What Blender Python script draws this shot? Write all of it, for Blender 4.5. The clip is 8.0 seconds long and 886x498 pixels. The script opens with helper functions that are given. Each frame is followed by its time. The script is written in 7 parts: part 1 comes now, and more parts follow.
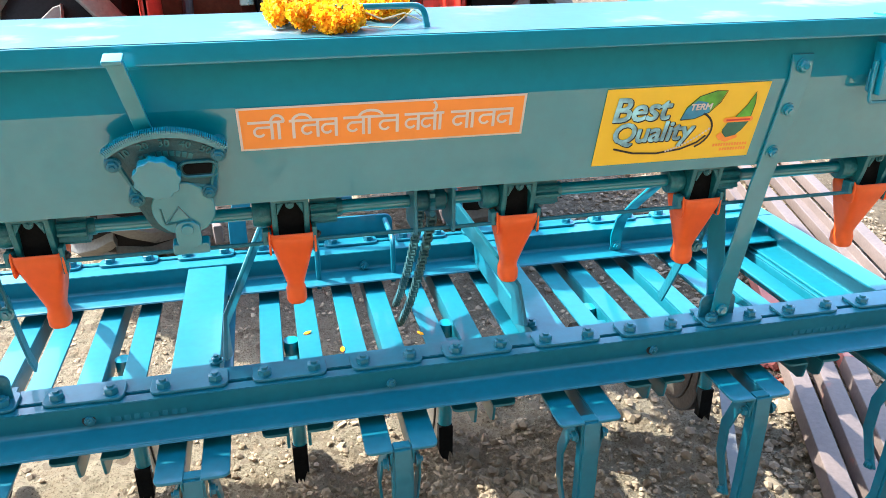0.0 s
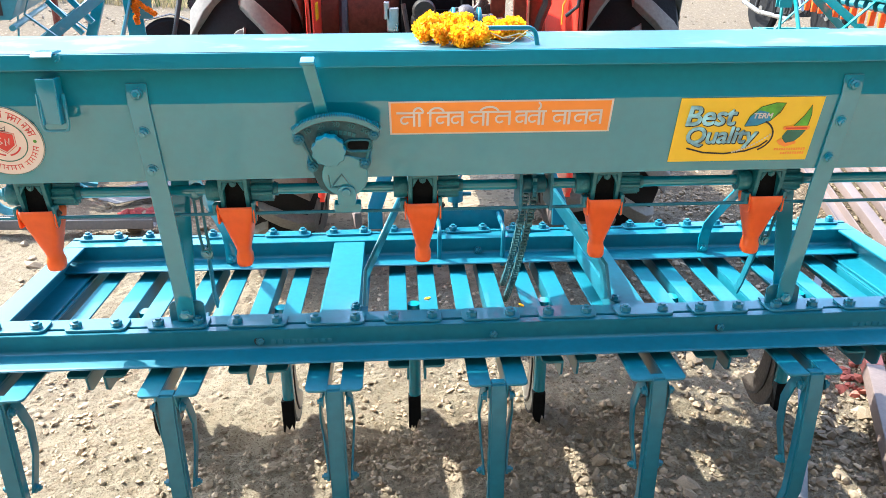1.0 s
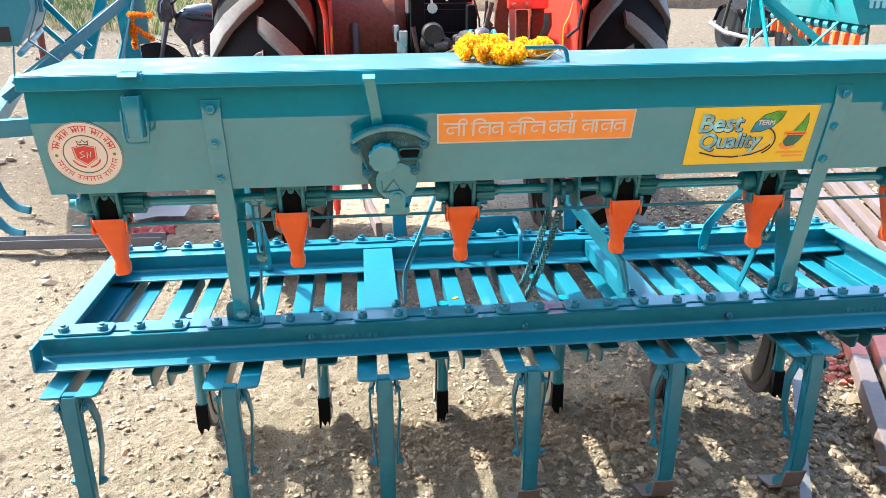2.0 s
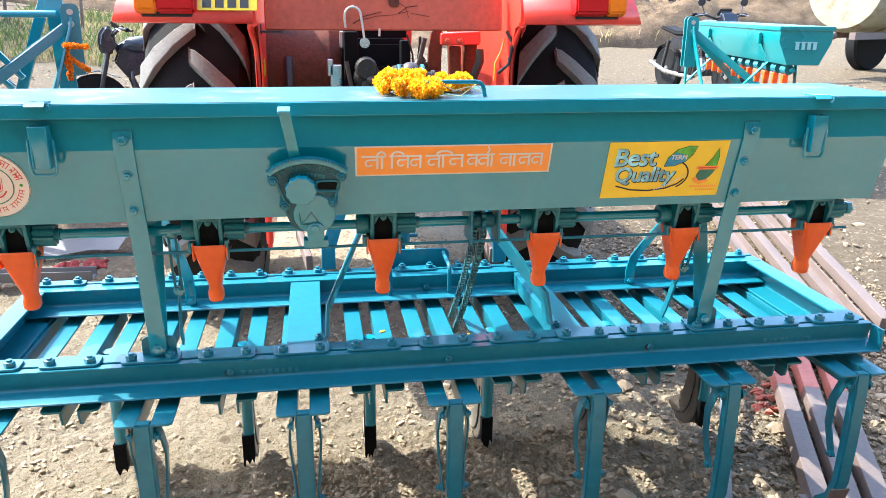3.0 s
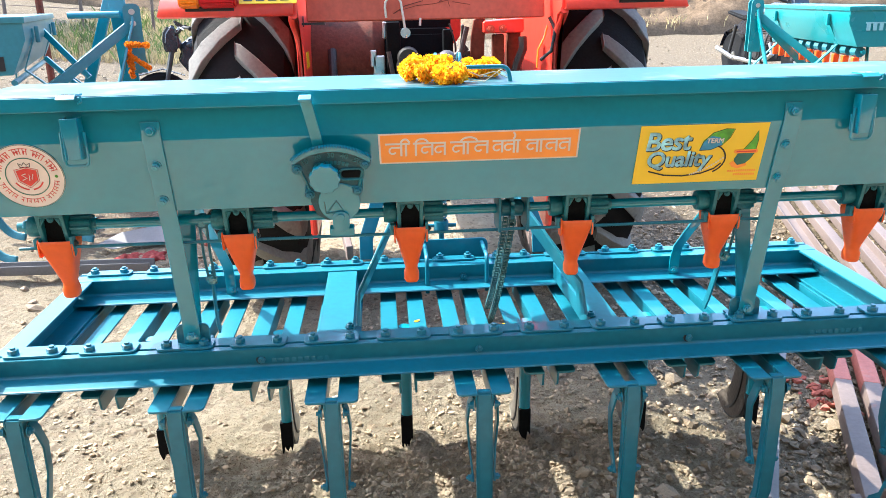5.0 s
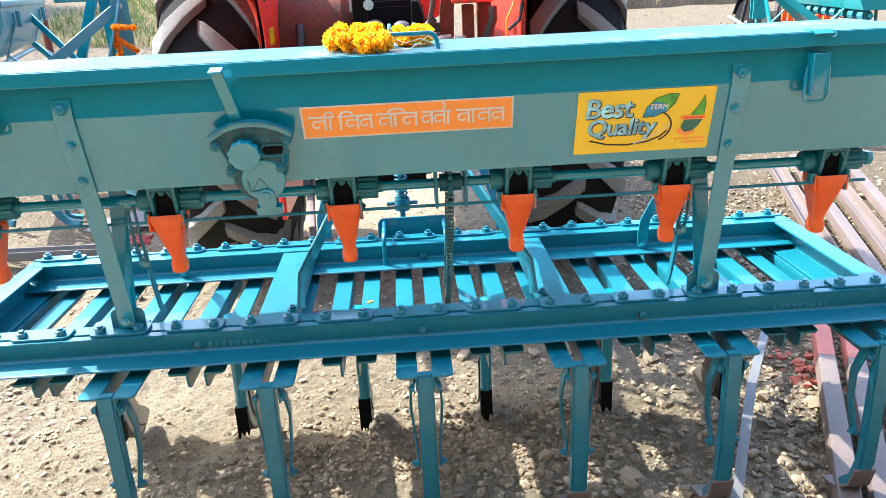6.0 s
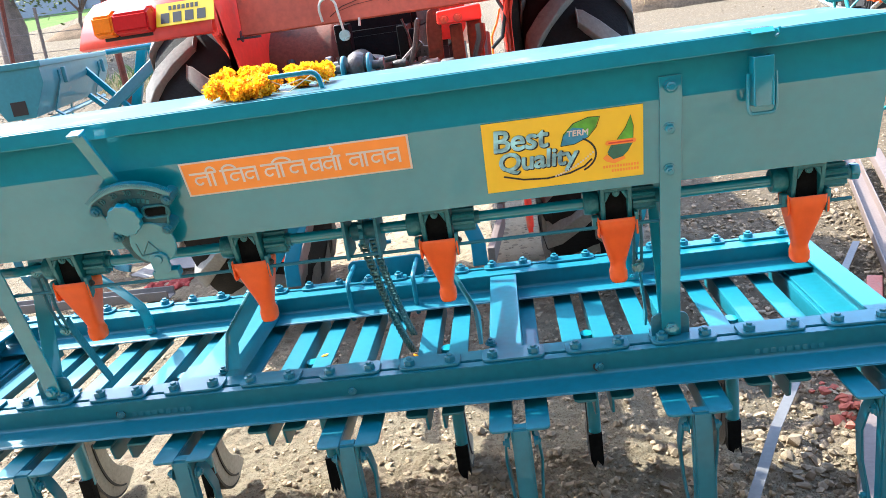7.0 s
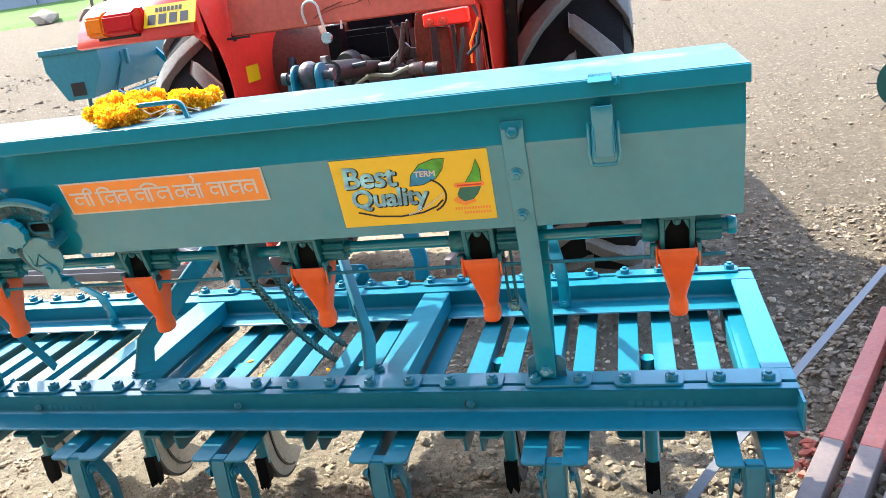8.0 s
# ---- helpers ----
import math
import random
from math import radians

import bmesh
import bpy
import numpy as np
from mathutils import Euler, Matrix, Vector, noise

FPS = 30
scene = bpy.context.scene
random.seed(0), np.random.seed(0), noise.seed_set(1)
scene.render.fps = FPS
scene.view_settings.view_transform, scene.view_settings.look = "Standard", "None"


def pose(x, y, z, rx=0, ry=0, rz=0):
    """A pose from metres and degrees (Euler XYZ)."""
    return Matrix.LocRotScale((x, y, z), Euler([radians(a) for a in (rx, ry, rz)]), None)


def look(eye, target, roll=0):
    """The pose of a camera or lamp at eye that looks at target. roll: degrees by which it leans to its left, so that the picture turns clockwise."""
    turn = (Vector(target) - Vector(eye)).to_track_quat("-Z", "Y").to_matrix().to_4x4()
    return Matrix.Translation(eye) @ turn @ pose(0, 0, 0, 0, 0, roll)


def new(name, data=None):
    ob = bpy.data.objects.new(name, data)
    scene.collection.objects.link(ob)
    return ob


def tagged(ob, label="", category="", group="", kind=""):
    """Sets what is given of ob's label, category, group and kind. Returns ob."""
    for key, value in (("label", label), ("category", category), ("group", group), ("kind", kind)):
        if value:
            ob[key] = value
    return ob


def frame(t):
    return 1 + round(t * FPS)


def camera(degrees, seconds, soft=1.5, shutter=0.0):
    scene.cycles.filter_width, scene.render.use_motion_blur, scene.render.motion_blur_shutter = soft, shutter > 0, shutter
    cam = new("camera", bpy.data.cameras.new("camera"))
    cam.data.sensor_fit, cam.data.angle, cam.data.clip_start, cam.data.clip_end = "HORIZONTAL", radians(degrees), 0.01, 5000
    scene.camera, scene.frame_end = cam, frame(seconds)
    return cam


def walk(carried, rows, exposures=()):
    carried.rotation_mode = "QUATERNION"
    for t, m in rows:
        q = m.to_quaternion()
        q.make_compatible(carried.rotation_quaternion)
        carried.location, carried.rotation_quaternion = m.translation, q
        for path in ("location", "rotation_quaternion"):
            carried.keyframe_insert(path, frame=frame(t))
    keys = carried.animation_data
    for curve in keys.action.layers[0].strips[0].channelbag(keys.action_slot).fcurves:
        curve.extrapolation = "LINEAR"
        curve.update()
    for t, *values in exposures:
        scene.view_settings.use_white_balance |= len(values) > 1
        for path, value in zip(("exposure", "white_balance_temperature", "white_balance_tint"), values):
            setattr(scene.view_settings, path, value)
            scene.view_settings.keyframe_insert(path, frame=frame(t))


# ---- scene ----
cam = camera(59.0, 8.0, soft=0.25)
PATH = [
    (0, (-0.16, -1.125, 1.216), (0.241, 0.663, 0.416), -0.2),
    (0.5, (-0.18, -1.293, 1.226), (0.1, 0.533, 0.458), 0.5),
    (1, (-0.189, -1.453, 1.23), (-0.08, 0.408, 0.507), -0.2),
    (2.3, (-0.366, -1.604, 1.241), (-0.148, 0.27, 0.579), -0.8),
    (2.5, (-0.364, -1.601, 1.239), (-0.124, 0.275, 0.588), -0.9),
    (3, (-0.277, -1.605, 1.237), (0.032, 0.281, 0.646), 0.5),
    (3.5, (-0.234, -1.628, 1.226), (-0.009, 0.27, 0.636), 0.3),
    (4, (-0.227, -1.626, 1.226), (-0.08, 0.269, 0.603), -0.9),
    (4.2, (-0.22, -1.62, 1.226), (-0.047, 0.274, 0.607), -0.7),
    (5.3, (-0.159, -1.6, 1.218), (-0.028, 0.302, 0.613), -1.4),
    (5.5, (-0.118, -1.6, 1.215), (0.017, 0.299, 0.603), -1.8),
    (6, (-0.011, -1.55, 1.189), (0.069, 0.339, 0.536), -2.8),
    (6.5, (0.162, -1.434, 1.183), (0.147, 0.452, 0.517), -4.8),
    (7, (0.366, -1.374, 1.175), (0.168, 0.525, 0.578), -8.5),
    (7.5, (0.645, -1.369, 1.222), (0.235, 0.496, 0.627), -9.5),
    (8, (0.813, -1.271, 1.218), (0.328, 0.565, 0.591), -8.0),
]
# the picture is a little brighter close to the drill at the start and on the swing to the side
BRIGHT = [(0, 3.06), (1, 3.05), (2.5, 2.95), (4, 2.97), (5.5, 2.98), (6.2, 3.06), (6.6, 3.06), (7.2, 2.97), (8, 2.95)]
walk(cam, [(t, look(eye, target, roll)) for t, eye, target, roll in PATH], BRIGHT)

# ---- light ----
SUN_DIR = Vector((-0.78, 0.46, 1.0)).normalized()
world = bpy.data.worlds.new("world")
scene.world = world
world.use_nodes = True
wn = world.node_tree.nodes
sky = wn.new("ShaderNodeTexSky")
sky.sky_type = "NISHITA"
sky.sun_disc = False
sky.sun_elevation = math.asin(SUN_DIR.z)
sky.sun_rotation = math.atan2(SUN_DIR.x, SUN_DIR.y)
sky.air_density = 0.8
sky.ozone_density = 0.4
sky.dust_density = 1.8
world.node_tree.links.new(sky.outputs[0], wn["Background"].inputs[0])
wn["Background"].inputs[1].default_value = 0.15
sun_data = bpy.data.lights.new("sun", "SUN")
sun_data.energy = 1.9
sun_data.angle = radians(0.55)
sun_data.color = (1.0, 0.94, 0.84)
sun = new("sun", sun_data)
sun.matrix_world = look(SUN_DIR * 20, (0, 0, 0))
scene.view_settings.use_white_balance = True
scene.view_settings.white_balance_temperature = 6050
scene.view_settings.white_balance_tint = 5


# ---- materials ----
def mat(name, base, rough=0.5, metal=0.0, var=0.15, scale=6.0, fine=90.0, bump=0.0, coat=0.0, dirt=None, dirt_amount=0.0,
        ior=1.5, emit=None, thin=0.0, spread=0.0, rough_var=0.1, coat_rough=0.06, coat_ior=1.5, spec=0.5):
    """A surface with variation at two scales, optional bump, dirt patches and clear coat."""
    m = bpy.data.materials.new(name)
    m.use_nodes = True
    t = m.node_tree
    n, l = t.nodes, t.links
    b = n["Principled BSDF"]
    co = n.new("ShaderNodeTexCoord")
    big = n.new("ShaderNodeTexNoise")
    big.inputs["Scale"].default_value = scale
    big.inputs["Detail"].default_value = 5
    small = n.new("ShaderNodeTexNoise")
    small.inputs["Scale"].default_value = fine
    small.inputs["Detail"].default_value = 3
    for k in (big, small):
        l.new(co.outputs["Object"], k.inputs["Vector"])
    add = n.new("ShaderNodeMath")
    add.operation = "ADD"
    l.new(big.outputs["Fac"], add.inputs[0])
    l.new(small.outputs["Fac"], add.inputs[1])
    ramp = n.new("ShaderNodeMapRange")
    ramp.inputs["From Min"].default_value = 0.65
    ramp.inputs["From Max"].default_value = 1.35
    l.new(add.outputs[0], ramp.inputs["Value"])
    mix = n.new("ShaderNodeMix")
    mix.data_type = "RGBA"
    dark = tuple(c * (1 - var) for c in base)
    lite = tuple(min(1, c * (1 + var)) for c in base)
    mix.inputs["A"].default_value = (*dark, 1)
    mix.inputs["B"].default_value = (*lite, 1)
    l.new(ramp.outputs[0], mix.inputs["Factor"])
    colour = mix.outputs["Result"]
    if spread:
        info = n.new("ShaderNodeObjectInfo")
        geo = n.new("ShaderNodeNewGeometry")
        rnd = n.new("ShaderNodeMath")
        rnd.operation = "ADD"
        l.new(info.outputs["Random"], rnd.inputs[0])
        l.new(geo.outputs["Random Per Island"], rnd.inputs[1])
        rng = n.new("ShaderNodeMapRange")
        rng.inputs["From Max"].default_value = 2.0
        rng.inputs["To Min"].default_value = 1 - spread
        rng.inputs["To Max"].default_value = 1 + spread
        l.new(rnd.outputs[0], rng.inputs["Value"])
        hsv = n.new("ShaderNodeHueSaturation")
        l.new(rng.outputs[0], hsv.inputs["Value"])
        l.new(colour, hsv.inputs["Color"])
        colour = hsv.outputs["Color"]
    if dirt:
        dn = n.new("ShaderNodeTexNoise")
        dn.inputs["Scale"].default_value = scale * 2.3
        dn.inputs["Detail"].default_value = 8
        dn.inputs["Roughness"].default_value = 0.65
        l.new(co.outputs["Object"], dn.inputs["Vector"])
        dr = n.new("ShaderNodeMapRange")
        dr.inputs["From Min"].default_value = 0.72 - dirt_amount * 0.45
        dr.inputs["From Max"].default_value = 0.86 - dirt_amount * 0.3
        l.new(dn.outputs["Fac"], dr.inputs["Value"])
        dm = n.new("ShaderNodeMix")
        dm.data_type = "RGBA"
        l.new(dr.outputs[0], dm.inputs["Factor"])
        l.new(colour, dm.inputs["A"])
        dm.inputs["B"].default_value = (*dirt, 1)
        colour = dm.outputs["Result"]
    l.new(colour, b.inputs["Base Color"])
    rr = n.new("ShaderNodeMapRange")
    rr.inputs["To Min"].default_value = max(0.02, rough - rough_var)
    rr.inputs["To Max"].default_value = min(1, rough + rough_var)
    l.new(big.outputs["Fac"], rr.inputs["Value"])
    l.new(rr.outputs[0], b.inputs["Roughness"])
    b.inputs["Metallic"].default_value = metal
    b.inputs["IOR"].default_value = ior
    b.inputs["Specular IOR Level"].default_value = spec
    b.inputs["Coat Weight"].default_value = coat
    b.inputs["Coat Roughness"].default_value = coat_rough
    b.inputs["Coat IOR"].default_value = coat_ior
    if bump:
        bm_ = n.new("ShaderNodeBump")
        bm_.inputs["Strength"].default_value = min(1, bump)
        bm_.inputs["Distance"].default_value = 0.004 * max(1, bump)
        l.new(add.outputs[0], bm_.inputs["Height"])
        l.new(bm_.outputs[0], b.inputs["Normal"])
    if thin:
        tl = n.new("ShaderNodeBsdfTranslucent")
        l.new(colour, tl.inputs["Color"])
        ms = n.new("ShaderNodeMixShader")
        ms.inputs[0].default_value = thin
        l.new(b.outputs[0], ms.inputs[1])
        l.new(tl.outputs[0], ms.inputs[2])
        l.new(ms.outputs[0], n["Material Output"].inputs["Surface"])
    if emit:
        b.inputs["Emission Color"].default_value = (*emit[0], 1)
        b.inputs["Emission Strength"].default_value = emit[1]
    return m


TEAL = mat("teal_paint", (0.004, 0.208, 0.28), 0.5, var=0.09, scale=4, fine=60, bump=0.02, coat=1.0, ior=1.4,
           dirt=(0.20, 0.18, 0.14), dirt_amount=0.04, rough_var=0.06, coat_rough=0.07, coat_ior=1.76, spec=0.3)
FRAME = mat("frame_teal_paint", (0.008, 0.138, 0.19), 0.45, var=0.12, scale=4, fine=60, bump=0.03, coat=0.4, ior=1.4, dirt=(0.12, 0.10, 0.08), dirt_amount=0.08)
# dusty lid paint with the pale sky sheen mixed into its greys
LID_SHEEN = mat("dusty_sheen_lid_paint", (0.034, 0.108, 0.13), 0.55, var=0.12, scale=3, fine=50, bump=0.03, coat=0.28, ior=1.4,
          dirt=(0.21, 0.225, 0.225), dirt_amount=0.42, rough_var=0.1, coat_rough=0.36, coat_ior=1.5, spec=0.1)
TEAL_CAST = mat("teal_cast_paint", (0.008, 0.135, 0.165), 0.42, var=0.22, scale=14, fine=160, bump=0.35, coat=0.2,
                dirt=(0.06, 0.05, 0.045), dirt_amount=0.1)
TEAL_DARK = mat("dark_teal_steel", (0.010, 0.13, 0.175), 0.4, var=0.25, scale=12, fine=140, bump=0.2, dirt=(0.05, 0.04, 0.03), dirt_amount=0.2)
# grimy cast paint, darkened further for the dark reflections on the dial plate
TEAL_GRIMY_SHADED = mat("grimy_shaded_teal_casting", (0.007, 0.07, 0.09), 0.5, var=0.3, scale=14, fine=160, bump=0.35, coat=0.05, dirt=(0.008, 0.028, 0.033), dirt_amount=0.35)
TEAL_LIGHT = mat("bright_teal_paint", (0.01, 0.22, 0.23), 0.3, var=0.1, scale=4, fine=60, bump=0.05, coat=0.3)
GREY_TEAL = mat("dusty_teal_paint", (0.03, 0.19, 0.225), 0.4, var=0.12, scale=4, fine=50, bump=0.05, coat=0.2, dirt=(0.3, 0.27, 0.22), dirt_amount=0.12)
ORANGE = mat("orange_plastic", (0.95, 0.15, 0.02), 0.36, var=0.06, scale=8, fine=70, bump=0.03, thin=0.25)
BLACK = mat("black_steel", (0.02, 0.019, 0.018), 0.5, var=0.35, scale=12, fine=120, bump=0.3, dirt=(0.13, 0.10, 0.08), dirt_amount=0.25)
# black of oily parts; also stands for shade in beam slots and feed housings
GREASE_SHADE = mat("grease_and_shade_black", (0.006, 0.007, 0.008), 0.55, var=0.3, scale=30, fine=150, bump=0.3, spec=0.05)
STEEL = mat("worn_bright_steel", (0.62, 0.59, 0.52), 0.42, metal=0.3, var=0.2, scale=18, fine=140, bump=0.2, dirt=(0.3, 0.24, 0.18), dirt_amount=0.06)
# shaded copy of the blade steel, for the tines on the right
BLADE_SHADED = mat("shaded_blade_steel", (0.085, 0.07, 0.058), 0.6, metal=0.2, var=0.3, scale=14, fine=120, bump=0.3, dirt=(0.15, 0.11, 0.08), dirt_amount=0.2, spec=0.2)
BLADE = mat("dusty_blade_steel", (0.36, 0.32, 0.25), 0.55, metal=0.2, var=0.2, scale=14, fine=120, bump=0.2, dirt=(0.10, 0.085, 0.065), dirt_amount=0.3)
ZINC = mat("zinc_plated_steel", (0.55, 0.56, 0.56), 0.3, metal=0.9, var=0.12, scale=20, fine=150, bump=0.1)
CHAIN = mat("oiled_chain_steel", (0.06, 0.15, 0.16), 0.36, metal=0.3, var=0.4, scale=60, fine=200, bump=0.2)
RED = mat("red_tractor_paint", (0.85, 0.045, 0.025), 0.36, var=0.12, scale=4, fine=50, bump=0.08, coat=0.25, dirt=(0.42, 0.2, 0.13), dirt_amount=0.22)
RED_DULL = mat("dull_red_paint", (0.50, 0.085, 0.045), 0.55, var=0.2, scale=4, fine=60, bump=0.15, dirt=(0.12, 0.05, 0.035), dirt_amount=0.22)
RUST_RED = mat("brown_red_steel", (0.125, 0.036, 0.022), 0.65, var=0.3, scale=7, fine=80, bump=0.3, dirt=(0.04, 0.024, 0.018), dirt_amount=0.35, spec=0.15)
RUBBER = mat("black_tyre_rubber", (0.010, 0.010, 0.0105), 0.85, var=0.3, scale=6, fine=110, bump=0.3, dirt=(0.08, 0.075, 0.065), dirt_amount=0.03, spec=0.2)
DUST_RUBBER = mat("dusty_tread_rubber", (0.2, 0.193, 0.178), 0.9, var=0.2, scale=7, fine=90, bump=0.3, dirt=(0.09, 0.085, 0.075), dirt_amount=0.25, spec=0.2)
LAMP_RED = mat("red_lens", (0.55, 0.008, 0.01), 0.28, var=0.1, scale=9, fine=120, thin=0.1, spec=0.25)
LAMP_AMBER = mat("amber_lens", (0.92, 0.2, 0.008), 0.28, var=0.1, scale=9, fine=120, thin=0.1, spec=0.25)
YELLOW = mat("yellow_sticker", (0.86, 0.54, 0.004), 0.35, var=0.03, scale=8, fine=60, coat=0.2)
AMBER = mat("amber_sticker", (0.90, 0.27, 0.022), 0.32, var=0.04, scale=8, fine=60, coat=0.2)
WHITE = mat("white_print", (0.64, 0.57, 0.51), 0.45, var=0.04, scale=10, fine=60)
SEAL_BASE = mat("seal_paper", (0.78, 0.64, 0.56), 0.45, var=0.04, scale=10, fine=60)
SEAL_RED = mat("red_print", (0.62, 0.035, 0.025), 0.45, var=0.06, scale=10, fine=60)
INK = mat("black_print", (0.015, 0.013, 0.012), 0.5, var=0.1, scale=10, fine=60)
BLUE_PRINT = mat("blue_print", (0.28, 0.55, 0.74), 0.45, var=0.7, scale=26, fine=60)
BLUE_LEAF = mat("deep_blue_print", (0.03, 0.24, 0.42), 0.45, var=0.4, scale=20, fine=60)
LEAF_GREEN = mat("green_print", (0.10, 0.36, 0.03), 0.45, var=0.5, scale=14, fine=60)
DARK_GREEN = mat("dark_green_print", (0.03, 0.15, 0.10), 0.45, var=0.2, scale=14, fine=60)
PETAL = mat("marigold_petals", (0.98, 0.49, 0.008), 0.8, var=0.15, scale=40, fine=200, spread=0.15, thin=0.45)
PETAL_O = mat("orange_marigold", (0.85, 0.28, 0.006), 0.7, var=0.2, scale=40, fine=200, spread=0.2, thin=0.4)
PALE_TEAL = mat("pale_teal_print", (0.25, 0.5, 0.5), 0.5, var=0.1)
STRING = mat("pale_string", (0.75, 0.6, 0.35), 0.8, var=0.1)
STONE = mat("grey_brown_stone", (0.285, 0.222, 0.155), 0.9, var=0.25, scale=9, fine=70, bump=0.5, spread=0.45, spec=0.06)
STONE_RED = mat("reddish_stone", (0.38, 0.12, 0.09), 0.85, var=0.25, scale=9, fine=70, bump=0.5, spread=0.4, spec=0.06)
IRON = mat("brown_mill_steel", (0.135, 0.098, 0.084), 0.6, var=0.2, scale=5, fine=90, bump=0.2, dirt=(0.32, 0.10, 0.06), dirt_amount=0.15)
PRIMER = mat("red_primer", (0.36, 0.11, 0.08), 0.7, var=0.2, scale=10, fine=90, bump=0.2, dirt=(0.28, 0.2, 0.17), dirt_amount=0.35)
FLAT_BAR = mat("grey_flat_bar", (0.13, 0.125, 0.125), 0.55, metal=0.1, var=0.15, scale=6, fine=90, bump=0.15)
BARK = mat("tree_bark", (0.14, 0.095, 0.07), 0.9, var=0.4, scale=8, fine=60, bump=0.9)
FOLIAGE = mat("shrub_leaves", (0.115, 0.155, 0.04), 0.6, var=0.3, scale=6, fine=40, spread=0.5, thin=0.3)
DRY_GRASS = mat("dry_grass", (0.42, 0.33, 0.17), 0.8, var=0.3, scale=5, fine=40, spread=0.5, thin=0.3)
FIELD = mat("green_crop", (0.105, 0.16, 0.045), 0.9, var=0.35, scale=1.5, fine=14, bump=0.5, spec=0.05)
UNSEEN_WALL = mat("unseen_wall_brown", (0.17, 0.145, 0.12), 0.9, var=0.2, scale=0.7, fine=14, bump=0.2)
UNSEEN_PLINTH = mat("unseen_plinth_black", (0.012, 0.011, 0.010), 0.95, var=0.3, scale=2, fine=30, bump=0.8, spec=0.0)
GREEN_DISC = mat("dark_green_paint", (0.008, 0.07, 0.055), 0.4, var=0.2, scale=6, fine=60, bump=0.1)
CEMENT = mat("grey_cement", (0.2, 0.2, 0.215), 0.85, var=0.12, scale=0.8, fine=12, bump=0.1)
RAG = mat("dusty_red_cloth", (0.2, 0.035, 0.032), 0.9, var=0.3, scale=12, fine=120, bump=0.4, dirt=(0.3, 0.2, 0.15), dirt_amount=0.3, spec=0.1)
CLAY = mat("fired_clay", (0.34, 0.17, 0.12), 0.8, var=0.15, scale=6, fine=60, bump=0.2)
CRUMB = mat("dry_soil_crumbs", (0.35, 0.27, 0.18), 0.95, var=0.25, scale=9, fine=70, bump=0.5, spread=0.35, spec=0.06)
PALED_CRUMB = mat("paled_soil_crumbs", (0.33, 0.258, 0.18), 0.95, var=0.25, scale=9, fine=70, bump=0.5, spread=0.4, spec=0.06)
SOIL = mat("dug_earth", (0.13, 0.09, 0.058), 0.95, var=0.45, scale=3, fine=25, bump=1.2, spec=0.03)
CREAM = mat("cream_tank_paint", (0.27, 0.26, 0.18), 0.5, var=0.2, scale=2, fine=40, dirt=(0.19, 0.11, 0.06), dirt_amount=0.45, spec=0.2)
LINKAGE = mat("greasy_grey_steel", (0.075, 0.06, 0.06), 0.5, metal=0.4, var=0.4, scale=25, fine=140, bump=0.3, dirt=(0.03, 0.025, 0.02), dirt_amount=0.4)
BIKE = mat("glossy_black_paint", (0.016, 0.017, 0.024), 0.25, var=0.2, coat=0.5)


